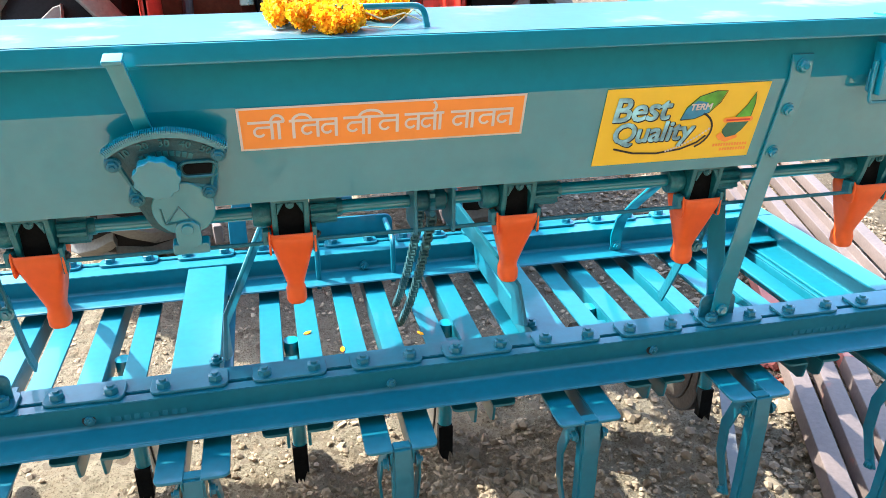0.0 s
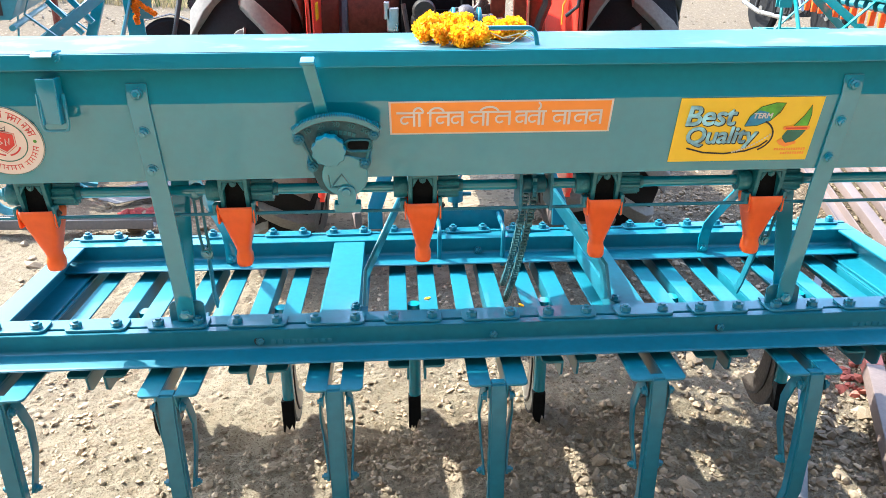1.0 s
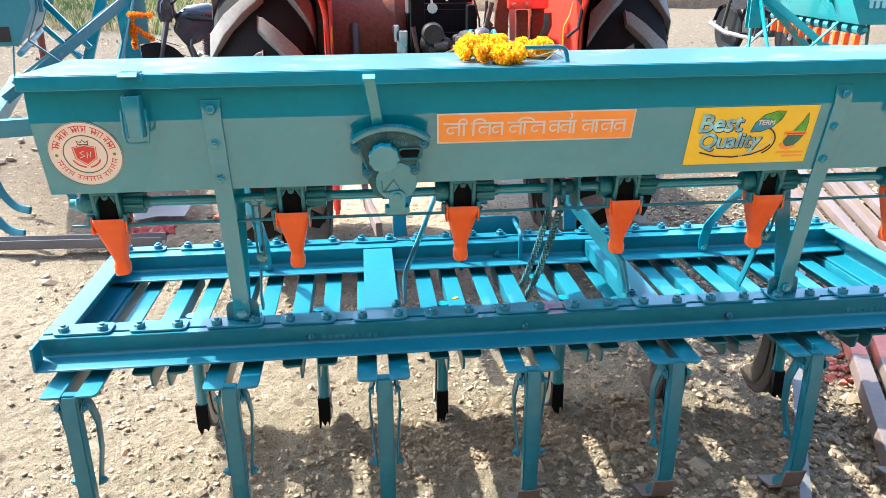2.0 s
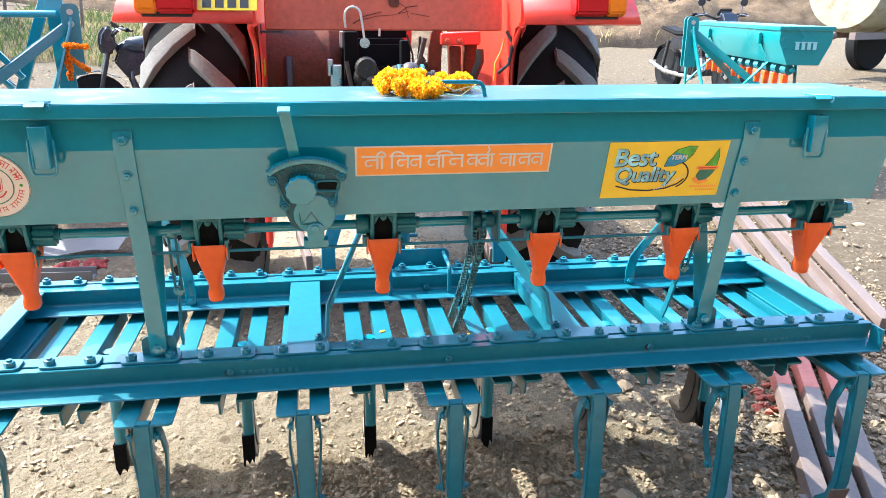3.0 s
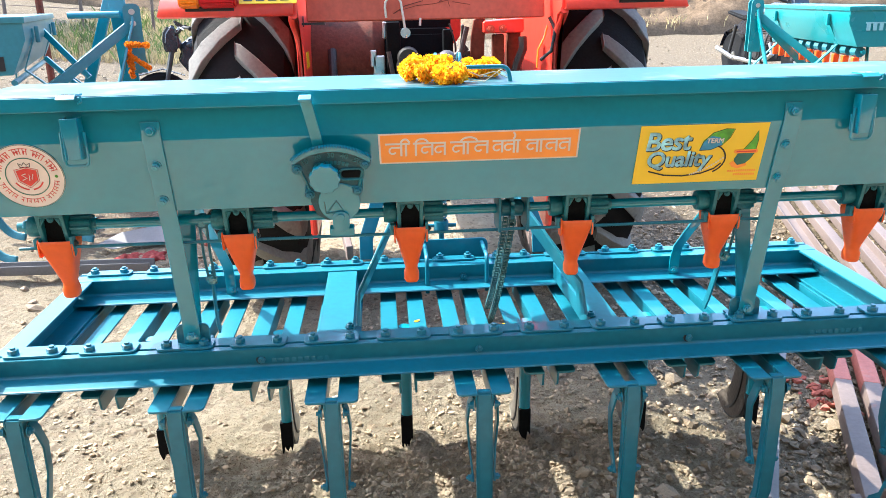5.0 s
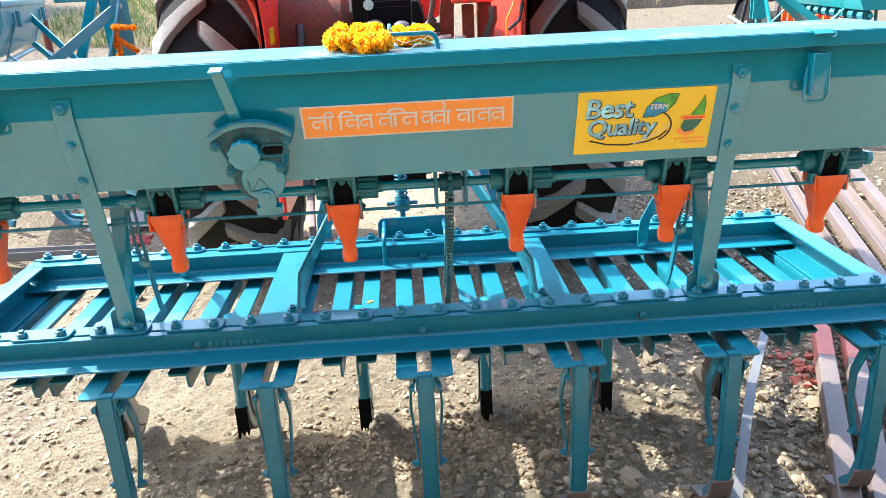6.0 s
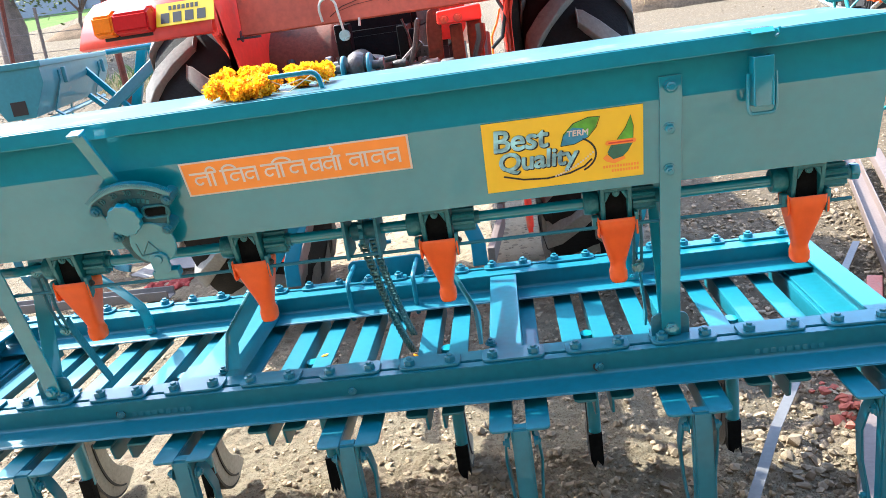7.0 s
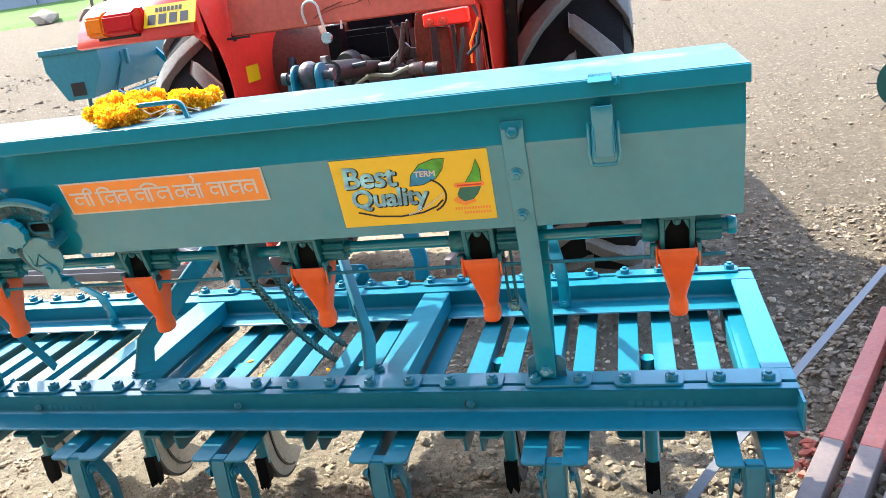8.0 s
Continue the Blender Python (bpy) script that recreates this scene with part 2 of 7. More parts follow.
def ground_material():
    """Pale compacted dirt with grit, grey gravel areas and patches paled to add light."""
    m = bpy.data.materials.new("dirt_ground")
    m.use_nodes = True
    t = m.node_tree
    n, l = t.nodes, t.links
    b = n["Principled BSDF"]
    co = n.new("ShaderNodeTexCoord")

    def noise_(scale, detail, rough=0.55):
        k = n.new("ShaderNodeTexNoise")
        k.inputs["Scale"].default_value = scale
        k.inputs["Detail"].default_value = detail
        k.inputs["Roughness"].default_value = rough
        l.new(co.outputs["Object"], k.inputs["Vector"])
        return k

    def mixc(fac, a, c, lo, hi):
        r = n.new("ShaderNodeMapRange")
        r.inputs["From Min"].default_value = lo
        r.inputs["From Max"].default_value = hi
        l.new(fac, r.inputs["Value"])
        k = n.new("ShaderNodeMix")
        k.data_type = "RGBA"
        l.new(r.outputs[0], k.inputs["Factor"])
        for sock, v in (("A", a), ("B", c)):
            if isinstance(v, tuple):
                k.inputs[sock].default_value = (*v, 1)
            else:
                l.new(v, k.inputs[sock])
        return k.outputs["Result"]

    big, mid, grit, wide = noise_(1.3, 6), noise_(16, 8, 0.7), noise_(170, 6, 0.75), noise_(0.22, 4)
    c = mixc(big.outputs["Fac"], (0.288, 0.24, 0.165), (0.355, 0.298, 0.208), 0.38, 0.62)
    c = mixc(mid.outputs["Fac"], c, (0.25, 0.18, 0.112), 0.5, 0.74)
    c = mixc(grit.outputs["Fac"], c, (0.11, 0.076, 0.048), 0.52, 0.64)
    c = mixc(wide.outputs["Fac"], c, (0.27, 0.215, 0.155), 0.5, 0.66)
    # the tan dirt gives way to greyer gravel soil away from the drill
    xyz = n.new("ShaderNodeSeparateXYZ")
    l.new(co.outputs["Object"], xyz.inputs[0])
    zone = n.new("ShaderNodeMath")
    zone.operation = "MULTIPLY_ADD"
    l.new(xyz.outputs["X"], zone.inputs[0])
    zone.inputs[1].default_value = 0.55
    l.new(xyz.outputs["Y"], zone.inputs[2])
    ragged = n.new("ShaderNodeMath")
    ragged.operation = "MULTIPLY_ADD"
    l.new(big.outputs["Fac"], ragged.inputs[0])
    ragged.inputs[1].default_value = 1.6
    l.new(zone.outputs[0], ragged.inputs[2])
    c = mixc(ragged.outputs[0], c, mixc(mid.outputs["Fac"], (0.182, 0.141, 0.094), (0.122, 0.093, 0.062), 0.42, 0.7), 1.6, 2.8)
    # unseen ground in front of the drill, paled to bounce light onto the hopper
    bounce = n.new("ShaderNodeMath")
    bounce.operation = "MULTIPLY_ADD"
    l.new(big.outputs["Fac"], bounce.inputs[0])
    bounce.inputs[1].default_value = 0.3
    l.new(xyz.outputs["Y"], bounce.inputs[2])
    c = mixc(bounce.outputs[0], mixc(mid.outputs["Fac"], (0.48, 0.38, 0.255), (0.36, 0.28, 0.18), 0.45, 0.75), c, -0.45, -0.1)
    # fine pale sand under the tractor
    sand = n.new("ShaderNodeVectorMath")
    sand.operation = "DISTANCE"
    flat = n.new("ShaderNodeVectorMath")
    flat.operation = "MULTIPLY"
    flat.inputs[1].default_value = (1.0, 0.8, 0.0)
    l.new(co.outputs["Object"], flat.inputs[0])
    l.new(flat.outputs[0], sand.inputs[0])
    sand.inputs[1].default_value = (0.0, 2.1, 0.0)
    rim = n.new("ShaderNodeMath")
    rim.operation = "MULTIPLY_ADD"
    l.new(mid.outputs["Fac"], rim.inputs[0])
    rim.inputs[1].default_value = 0.7
    l.new(sand.outputs["Value"], rim.inputs[2])
    c = mixc(rim.outputs[0], mixc(mid.outputs["Fac"], (0.45, 0.36, 0.25), (0.36, 0.28, 0.185), 0.45, 0.75), c, 1.15, 1.6)
    # soil where the tines have dug, paled to lighten the shade lying on it
    dug = n.new("ShaderNodeVectorMath")
    dug.operation = "DISTANCE"
    squash = n.new("ShaderNodeVectorMath")
    squash.operation = "MULTIPLY"
    squash.inputs[1].default_value = (0.42, 1.0, 0.0)
    l.new(co.outputs["Object"], squash.inputs[0])
    l.new(squash.outputs[0], dug.inputs[0])
    dug.inputs[1].default_value = (0.03, 0.27, 0.0)
    edge = n.new("ShaderNodeMath")
    edge.operation = "MULTIPLY_ADD"
    l.new(mid.outputs["Fac"], edge.inputs[0])
    edge.inputs[1].default_value = 0.35
    l.new(dug.outputs["Value"], edge.inputs[2])
    c = mixc(edge.outputs[0], mixc(grit.outputs["Fac"], (0.50, 0.40, 0.282), (0.34, 0.268, 0.188), 0.45, 0.6), c, 0.25, 0.37)
    vor = n.new("ShaderNodeTexVoronoi")
    vor.inputs["Scale"].default_value = 55
    l.new(co.outputs["Object"], vor.inputs["Vector"])
    peb = n.new("ShaderNodeTexVoronoi")
    peb.inputs["Scale"].default_value = 24
    l.new(co.outputs["Object"], peb.inputs["Vector"])
    for v_, lo, hi in ((vor, 0.25, 0.5), (peb, 0.2, 0.42)):
        sep = n.new("ShaderNodeSeparateColor")
        l.new(v_.outputs["Color"], sep.inputs[0])
        tone = mixc(sep.outputs[1], (0.17, 0.13, 0.09), (0.35, 0.278, 0.197), 0.1, 0.9)
        pick = n.new("ShaderNodeMath")
        pick.operation = "LESS_THAN"
        l.new(v_.outputs["Distance"], pick.inputs[0])
        pick.inputs[1].default_value = hi
        rare = n.new("ShaderNodeMath")
        rare.operation = "LESS_THAN"
        l.new(sep.outputs[0], rare.inputs[0])
        rare.inputs[1].default_value = 0.16
        both = n.new("ShaderNodeMath")
        both.operation = "MULTIPLY"
        l.new(pick.outputs[0], both.inputs[0])
        l.new(rare.outputs[0], both.inputs[1])
        c = mixc(both.outputs[0], c, tone, 0.0, 1.25)
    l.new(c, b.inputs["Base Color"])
    b.inputs["Roughness"].default_value = 0.95
    b.inputs["Specular IOR Level"].default_value = 0.15
    add = n.new("ShaderNodeMath")
    add.operation = "MULTIPLY_ADD"
    l.new(vor.outputs["Distance"], add.inputs[0])
    add.inputs[1].default_value = -0.6
    l.new(grit.outputs["Fac"], add.inputs[2])
    add2 = n.new("ShaderNodeMath")
    add2.operation = "ADD"
    l.new(add.outputs[0], add2.inputs[0])
    more = n.new("ShaderNodeMath")
    more.operation = "MULTIPLY_ADD"
    l.new(peb.outputs["Distance"], more.inputs[0])
    more.inputs[1].default_value = -0.8
    l.new(mid.outputs["Fac"], more.inputs[2])
    l.new(more.outputs[0], add2.inputs[1])
    bp = n.new("ShaderNodeBump")
    bp.inputs["Strength"].default_value = 1.0
    bp.inputs["Distance"].default_value = 0.022
    l.new(add2.outputs[0], bp.inputs["Height"])
    l.new(bp.outputs[0], b.inputs["Normal"])
    return m


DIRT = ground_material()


# ---- mesh helpers ----
def thing(name, label, category, group="", at=(0, 0, 0), rz=0.0):
    ob = new(name)
    ob.empty_display_size = 0.1
    ob.matrix_world = pose(*at, 0, 0, rz)
    return tagged(ob, label, category, group)


def weight_normals(me, sharp):
    """Corner normals weighted by face area, so that flat faces stay flat beside their rounded edges."""
    limit = math.cos(radians(sharp))
    normal = [p.normal.copy() for p in me.polygons]
    area = [p.area for p in me.polygons]
    at = [[] for v in me.vertices]
    for p in me.polygons:
        for v in p.vertices:
            at[v].append(p.index)
    out = []
    for p in me.polygons:
        n = normal[p.index]
        for v in p.vertices:
            s = Vector((0, 0, 0))
            for q in at[v]:
                if normal[q].dot(n) > limit:
                    s += normal[q] * area[q]
            out.append(s.normalized() if s.length > 1e-12 else n)
    me.normals_split_custom_set(out)


def finish(name, bm, material, bevel=0.0, sharp=35, seg=1):
    if bevel:
        bm.normal_update()
        edges = [e for e in bm.edges if len(e.link_faces) == 2 and e.calc_face_angle(0) > 0.5]
        bmesh.ops.bevel(bm, geom=edges, offset=bevel, segments=seg, affect="EDGES", clamp_overlap=True)
    bmesh.ops.recalc_face_normals(bm, faces=bm.faces)
    me = bpy.data.meshes.new(name)
    bm.to_mesh(me)
    bm.free()
    for p in me.polygons:
        p.use_smooth = True
    if bevel:
        weight_normals(me, max(sharp, 50) if sharp > 20 else sharp)
    else:
        me.set_sharp_from_angle(angle=radians(sharp))
    me.materials.append(material)
    return me


def part(name, bm, material, parent=None, label="", bevel=0.0, sharp=35, seg=1):
    ob = new(name, finish(name, bm, material, bevel, sharp, seg))
    if parent:
        ob.parent = parent
    if label:
        tagged(ob, label)
    return ob


def B():
    return bmesh.new()


def box(bm, x0, x1, y0, y1, z0, z1, m=None):
    v = [bm.verts.new((x, y, z)) for x in (x0, x1) for y in (y0, y1) for z in (z0, z1)]
    for f in ((0, 1, 3, 2), (4, 6, 7, 5), (0, 4, 5, 1), (2, 3, 7, 6), (0, 2, 6, 4), (1, 5, 7, 3)):
        bm.faces.new([v[i] for i in f])
    if m:
        bmesh.ops.transform(bm, matrix=m, verts=v)
    return bm


def prism(bm, pts, axis, a, b, m=None):
    """A closed outline in the two other axes, drawn out along axis from a to b."""
    def put(p, d):
        q = list(p)
        q.insert("xyz".index(axis), d)
        return bm.verts.new(q)
    lo, hi = [put(p, a) for p in pts], [put(p, b) for p in pts]
    bm.faces.new(lo)
    bm.faces.new(hi[::-1])
    k = len(pts)
    for i in range(k):
        bm.faces.new((lo[i], hi[i], hi[(i + 1) % k], lo[(i + 1) % k]))
    if m:
        bmesh.ops.transform(bm, matrix=m, verts=lo + hi)
    return bm


def rounded(x0, x1, y0, y1, r, n=4, corners=(1, 1, 1, 1)):
    """A rectangle's outline with rounded corners, from the lower left round."""
    out = []
    for k, (cx, cy, a0) in enumerate(((x0 + r, y0 + r, 180), (x1 - r, y0 + r, 270), (x1 - r, y1 - r, 0), (x0 + r, y1 - r, 90))):
        if corners[k]:
            out += [(cx + r * math.cos(radians(a0 + 90 * i / n)), cy + r * math.sin(radians(a0 + 90 * i / n))) for i in range(n + 1)]
        else:
            out.append(((x0, x1, x1, x0)[k], (y0, y0, y1, y1)[k]))
    return out


def frames_along(path, up=None):
    pts = [Vector(p) for p in path]
    out = []
    side = None
    for i, p in enumerate(pts):
        d = (pts[min(i + 1, len(pts) - 1)] - pts[max(i - 1, 0)]).normalized()
        if side is None:
            u = Vector(up) if up else (Vector((0, 0, 1)) if abs(d.z) < 0.9 else Vector((0, 1, 0)))
            side = d.cross(u).normalized()
        else:
            side = (side - d * side.dot(d)).normalized()
        out.append((p, side, side.cross(d).normalized()))
    return out


def sweep(bm, path, outline, up=None, caps=True):
    """Draws an outline (in side and up) along a path."""
    rings = []
    for p, s, u in frames_along(path, up):
        rings.append([bm.verts.new(p + s * a + u * b) for a, b in outline])
    k = len(outline)
    for r0, r1 in zip(rings, rings[1:]):
        for i in range(k):
            bm.faces.new((r0[i], r0[(i + 1) % k], r1[(i + 1) % k], r1[i]))
    if caps:
        bm.faces.new(rings[0][::-1])
        bm.faces.new(rings[-1])
    return bm


def ring(r, n=10, sx=1.0):
    return [(r * sx * math.cos(2 * math.pi * i / n), r * math.sin(2 * math.pi * i / n)) for i in range(n)]


def rod(bm, path, r, n=10, up=None):
    return sweep(bm, path, ring(r, n), up)


def strip(bm, path, width, thick, up=None):
    """A flat bar: wide along the side direction, thin along up."""
    w, h = width / 2, thick / 2
    return sweep(bm, path, [(-w, -h), (w, -h), (w, h), (-w, h)], up)


def lathe(bm, profile, centre, axis="x", n=32):
    """Turns a profile of (along, radius) round an axis through centre."""
    c = Vector(centre)
    rings = []
    for a, r in profile:
        row = []
        for i in range(n):
            t = 2 * math.pi * i / n
            p, q = r * math.cos(t), r * math.sin(t)
            v = {"x": (a, p, q), "y": (p, a, q), "z": (p, q, a)}[axis]
            row.append(bm.verts.new(c + Vector(v)))
        rings.append(row)
    for r0, r1 in zip(rings, rings[1:]):
        for i in range(n):
            bm.faces.new((r0[i], r0[(i + 1) % n], r1[(i + 1) % n], r1[i]))
    if profile[0][1] > 1e-6:
        bm.faces.new(rings[0])
    if profile[-1][1] > 1e-6:
        bm.faces.new(rings[-1][::-1])
    bmesh.ops.remove_doubles(bm, verts=bm.verts, dist=1e-5)
    return bm


def hexbolt(bm, m, r=0.011, h=0.009, washer=True):
    """A hexagon head with washer and a stub of thread in one piece, along local z of m."""
    hexa = []
    for k in range(6):
        a, b = Vector((math.cos(k * math.pi / 3), math.sin(k * math.pi / 3))), Vector((math.cos((k + 1) * math.pi / 3), math.sin((k + 1) * math.pi / 3)))
        hexa += [a * r, (a + b) * r / 2]
    circ = [Vector((math.cos(k * math.pi / 6), math.sin(k * math.pi / 6))) for k in range(12)]
    w = r * 1.35 if washer else r * 1.02
    rows = [([c * w for c in circ], 0), ([c * w for c in circ], 0.0022), (hexa, 0.0023), (hexa, h * 0.92), ([c * r * 0.8 for c in circ], h), ([c * r * 0.5 for c in circ], h * 1.01), ([c * r * 0.5 for c in circ], h * 1.4)]
    rings = [[bm.verts.new(m @ Vector((p.x, p.y, z))) for p in pts] for pts, z in rows]
    for r0, r1 in zip(rings, rings[1:]):
        for i in range(12):
            bm.faces.new((r0[i], r0[(i + 1) % 12], r1[(i + 1) % 12], r1[i]))
    bm.faces.new(rings[0][::-1])
    bm.faces.new(rings[-1])
    return bm


def bend(p0, p1, p2, r, n=4):
    """Points of a rounded corner at p1."""
    a, b, c = Vector(p0), Vector(p1), Vector(p2)
    s, e = b + (a - b).normalized() * r, b + (c - b).normalized() * r
    return [tuple(s.lerp(b, i / n).lerp(b.lerp(e, i / n), i / n)) for i in range(n + 1)]


def smooth_line(pts, n):
    """A line of points rounded through its corners, n steps to a stretch."""
    out = []
    for i in range(len(pts) - 1):
        p0, p1, p2, p3 = (Vector(pts[max(0, min(len(pts) - 1, i + k))]) for k in (-1, 0, 1, 2))
        for j in range(n):
            u = j / n
            q = 0.5 * (2 * p1 + (p2 - p0) * u + (2 * p0 - 5 * p1 + 4 * p2 - p3) * u * u + (3 * p1 - p0 - 3 * p2 + p3) * u ** 3)
            out.append(tuple(q))
    return out + [tuple(pts[-1])]


def tri_mesh(bm):
    bmesh.ops.triangulate(bm, faces=[f for f in bm.faces if len(f.verts) > 4])


def lettering(text, size, m, material, parent, name="lettering", depth=0.0006, shear=0.0, space=1.0, bold=0.0):
    """Words as a thin raised mesh, centred on m (x along, y up, z out)."""
    cu = bpy.data.curves.new("words", "FONT")
    cu.body, cu.size, cu.extrude, cu.shear, cu.space_character = text, size, depth, shear, space
    cu.align_x, cu.align_y, cu.resolution_u = "CENTER", "CENTER", 3
    tmp = new("words", cu)
    dg = bpy.context.evaluated_depsgraph_get()
    me = bpy.data.meshes.new_from_object(tmp.evaluated_get(dg))
    bpy.data.objects.remove(tmp)
    if bold:
        # heavier strokes: the same letters laid over each other, slightly shifted
        bm = B()
        for k in range(9):
            step = Matrix.Translation((bold * math.cos(k * 0.785), bold * math.sin(k * 0.785), 0.00003 * k) if k < 8 else (0, 0, 0.00026))
            n0 = len(bm.verts)
            bm.from_mesh(me)
            bm.verts.ensure_lookup_table()
            bmesh.ops.transform(bm, matrix=step, verts=bm.verts[n0:])
        bm.to_mesh(me)
        bm.free()
    me.transform(m)
    me.materials.clear()
    me.materials.append(material)
    ob = new(name, me)
    ob.parent = parent
    return ob


# ---- seed drill: sizes ----
PADS = [-0.977 + 0.1628 * i for i in range(13)]
CUPS = (-0.876, -0.503, -0.143, 0.216, 0.543, 0.875)
BEAM_TOP, BEAM_LOW = 0.498, 0.420
LIP, LIP_LOW = 0.045, 0.443
FACE_UP = Vector((0, -0.265, 0.964)).normalized()
FACE_OUT = Vector((0, -FACE_UP.z, FACE_UP.y))


def on_face(x, z, out=0.0):
    """A pose on the sloping hopper front: x along it, y up it, z out of it."""
    y = -0.072 + (0.975 - z) * 0.275
    p = Vector((x, y, z)) + FACE_OUT * out
    return Matrix(((1, 0, 0, p.x), (0, FACE_UP.y, FACE_OUT.y, p.y), (0, FACE_UP.z, FACE_OUT.z, p.z), (0, 0, 0, 1)))


drill = thing("seed_drill", "glossy teal steel seed drill with orange funnels standing on dirt", "farm machine")


def hopper_parts():
    bm = B()
    prof = [(-0.0735, 1.05), (-0.072, 0.975), (-0.031, 0.826), (0.125, 0.826), (0.172, 0.975), (0.183, 1.05)]
    prism(bm, prof, "x", -0.967, 0.974)
    hop = part("hopper", bm, TEAL, drill, "long trapezoid sheet-steel seed hopper", sharp=10)
    bm = B()
    lip = [(-0.0937, 1.037), (-0.0912, 1.037), (-0.092, 1.058), (0.192, 1.058), (0.192, 1.037), (0.1945, 1.037), (0.1945, 1.0635), (-0.0945, 1.0635)]
    prism(bm, lip, "x", -0.972, 0.979)
    for x in (-0.972, 0.9765):
        box(bm, x, x + 0.0025, -0.092, 0.192, 1.037, 1.058)
    lid = part("hopper_lid", bm, TEAL, drill, "flat hinged lid with folded lip", bevel=0.0012)
    part("lid_sheet", box(B(), -0.9705, 0.9775, -0.0925, 0.1925, 1.0637, 1.0645), LID_SHEEN, lid, "dusty top sheet of the lid, greyed for its sky sheen")
    bm = B()
    path = [(-0.085, -0.034, 1.062)] + bend((-0.085, -0.034, 1.062), (-0.078, -0.036, 1.094), (0, -0.036, 1.094), 0.014) + \
        bend((0, -0.036, 1.094), (0.058, -0.036, 1.094), (0.064, -0.034, 1.062), 0.014) + [(0.064, -0.034, 1.062)]
    strip(bm, path, 0.008, 0.006, up=(0, -1, 0))
    part("lid_handle", bm, TEAL, lid, bevel=0.001)
    for side in (-1, 1):
        x = 0.771 * side
        bm = B()
        # folded hook on the lid
        strip(bm, [(x, -0.06, 1.0655), (x, -0.096, 1.0665), (x, -0.104, 1.060)], 0.034, 0.003, up=(0, 0, 1))
        sweep(bm, [(x + 0.026, -0.098, 1.066), (x + 0.026, -0.098, 1.056), (x + 0.02, -0.098, 1.052)], ring(0.0025, 6))
        latch = part("latch", bm, TEAL, drill, "toggle latch with a wire loop")
        bm = B()
        for u in (-0.014, 0.014):
            box(bm, x + u - 0.0018, x + u + 0.0018, -0.105, -0.078, 0.948, 1.026)
        prism(bm, [(-0.107, 1.026), (-0.104, 1.026), (-0.098, 0.948), (-0.101, 0.948)], "x", x - 0.0155, x + 0.0155)
        box(bm, x - 0.018, x + 0.018, -0.081, -0.076, 0.95, 0.985)
        part("latch_body", bm, TEAL, latch, bevel=0.001)
        bm = B()
        loop = [(x - 0.021, -0.094, 1.0), (x - 0.022, -0.094, 0.95)] + bend((x - 0.022, -0.094, 0.96), (x - 0.02, -0.092, 0.935), (x, -0.092, 0.935), 0.008) + \
            bend((x, -0.092, 0.935), (x + 0.02, -0.092, 0.935), (x + 0.022, -0.094, 0.96), 0.008) + [(x + 0.022, -0.094, 0.95), (x + 0.021, -0.094, 1.0)]
        rod(bm, loop, 0.0032, 8)
        part("latch_loop", bm, TEAL, latch)
    # unseen angle, added so that the hopper's shadow covers the front beam
    bm = B()
    prism(bm, [(0.127, 0.8255), (0.127, 0.802), (0.235, 0.802), (0.235, 0.8255)], "x", -0.967, 0.974)
    part("shade_angle", bm, TEAL, drill, "unseen angle added under the hopper's back to shade the beam", bevel=0.002)
    # straps down the front and their feet
    for side in (-1, 1):
        x = 0.633 * side
        bm = B()
        path = [(x, -0.0755, 1.012), (x, -0.0755, 0.977), (x, -0.0345, 0.828), (x, -0.022, 0.79), (x, 0.030, 0.56), (x, 0.036, 0.505)]
        strip(bm, path, 0.036, 0.005, up=(0, -1, 0))
        strap = part("support_strap", bm, TEAL, drill, "flat steel strap carrying the hopper", bevel=0.001)
        for z in (0.995, 0.926, 0.852):
            bm = B()
            if z > 0.975:
                hexbolt(bm, Matrix.Translation((x, -0.078, z)) @ Euler((radians(90), 0, 0)).to_matrix().to_4x4(), 0.0085, 0.008)
            else:
                hexbolt(bm, on_face(x - 0.002, z, 0.005), 0.0085, 0.008)
            part("bolt", bm, TEAL, strap)
        bm = B()
        prism(bm, rounded(x - 0.036, x + 0.036, 0.496, 0.548, 0.014, 3, (0, 0, 1, 1)), "y", 0.042, 0.048)
        box(bm, x - 0.036, x + 0.036, 0.044, 0.078, 0.4985, 0.504)
        foot = part("strap_foot", bm, TEAL_DARK, drill, bevel=0.001)
        bm = B()
        hexbolt(bm, Matrix.Translation((x, 0.034, 0.523)) @ Euler((radians(90), 0, 0)).to_matrix().to_4x4(), 0.0115, 0.01)
        part("bolt", bm, TEAL, foot)
        bm = B()
        strip(bm, [(x, 0.052, 0.505), (x, 0.056, 0.55), (x, 0.115, 0.80), (x, 0.118, 0.826)], 0.036, 0.005, up=(0, -1, 0))
        part("rear_strap", bm, TEAL, drill, bevel=0.001)
        # curved stays to the rear beam
        bm = B()
        strip(bm, [(x, 0.13, 0.824), (x, 0.18, 0.79), (x, 0.40, 0.605), (x, 0.47, 0.54), (x, 0.492, 0.49), (x, 0.492, 0.435)], 0.028, 0.006, up=(0, -1, 0))
        stay = part("curved_stay", bm, TEAL, drill, bevel=0.001)
        bm = B()
        hexbolt(bm, Matrix.Translation((x, 0.489, 0.46)) @ Euler((radians(90), 0, 0)).to_matrix().to_4x4(), 0.009, 0.008)
        part("bolt", bm, TEAL, stay)
        # slotted links beside the straps
        bm = B()
        u = x - 0.05 * side
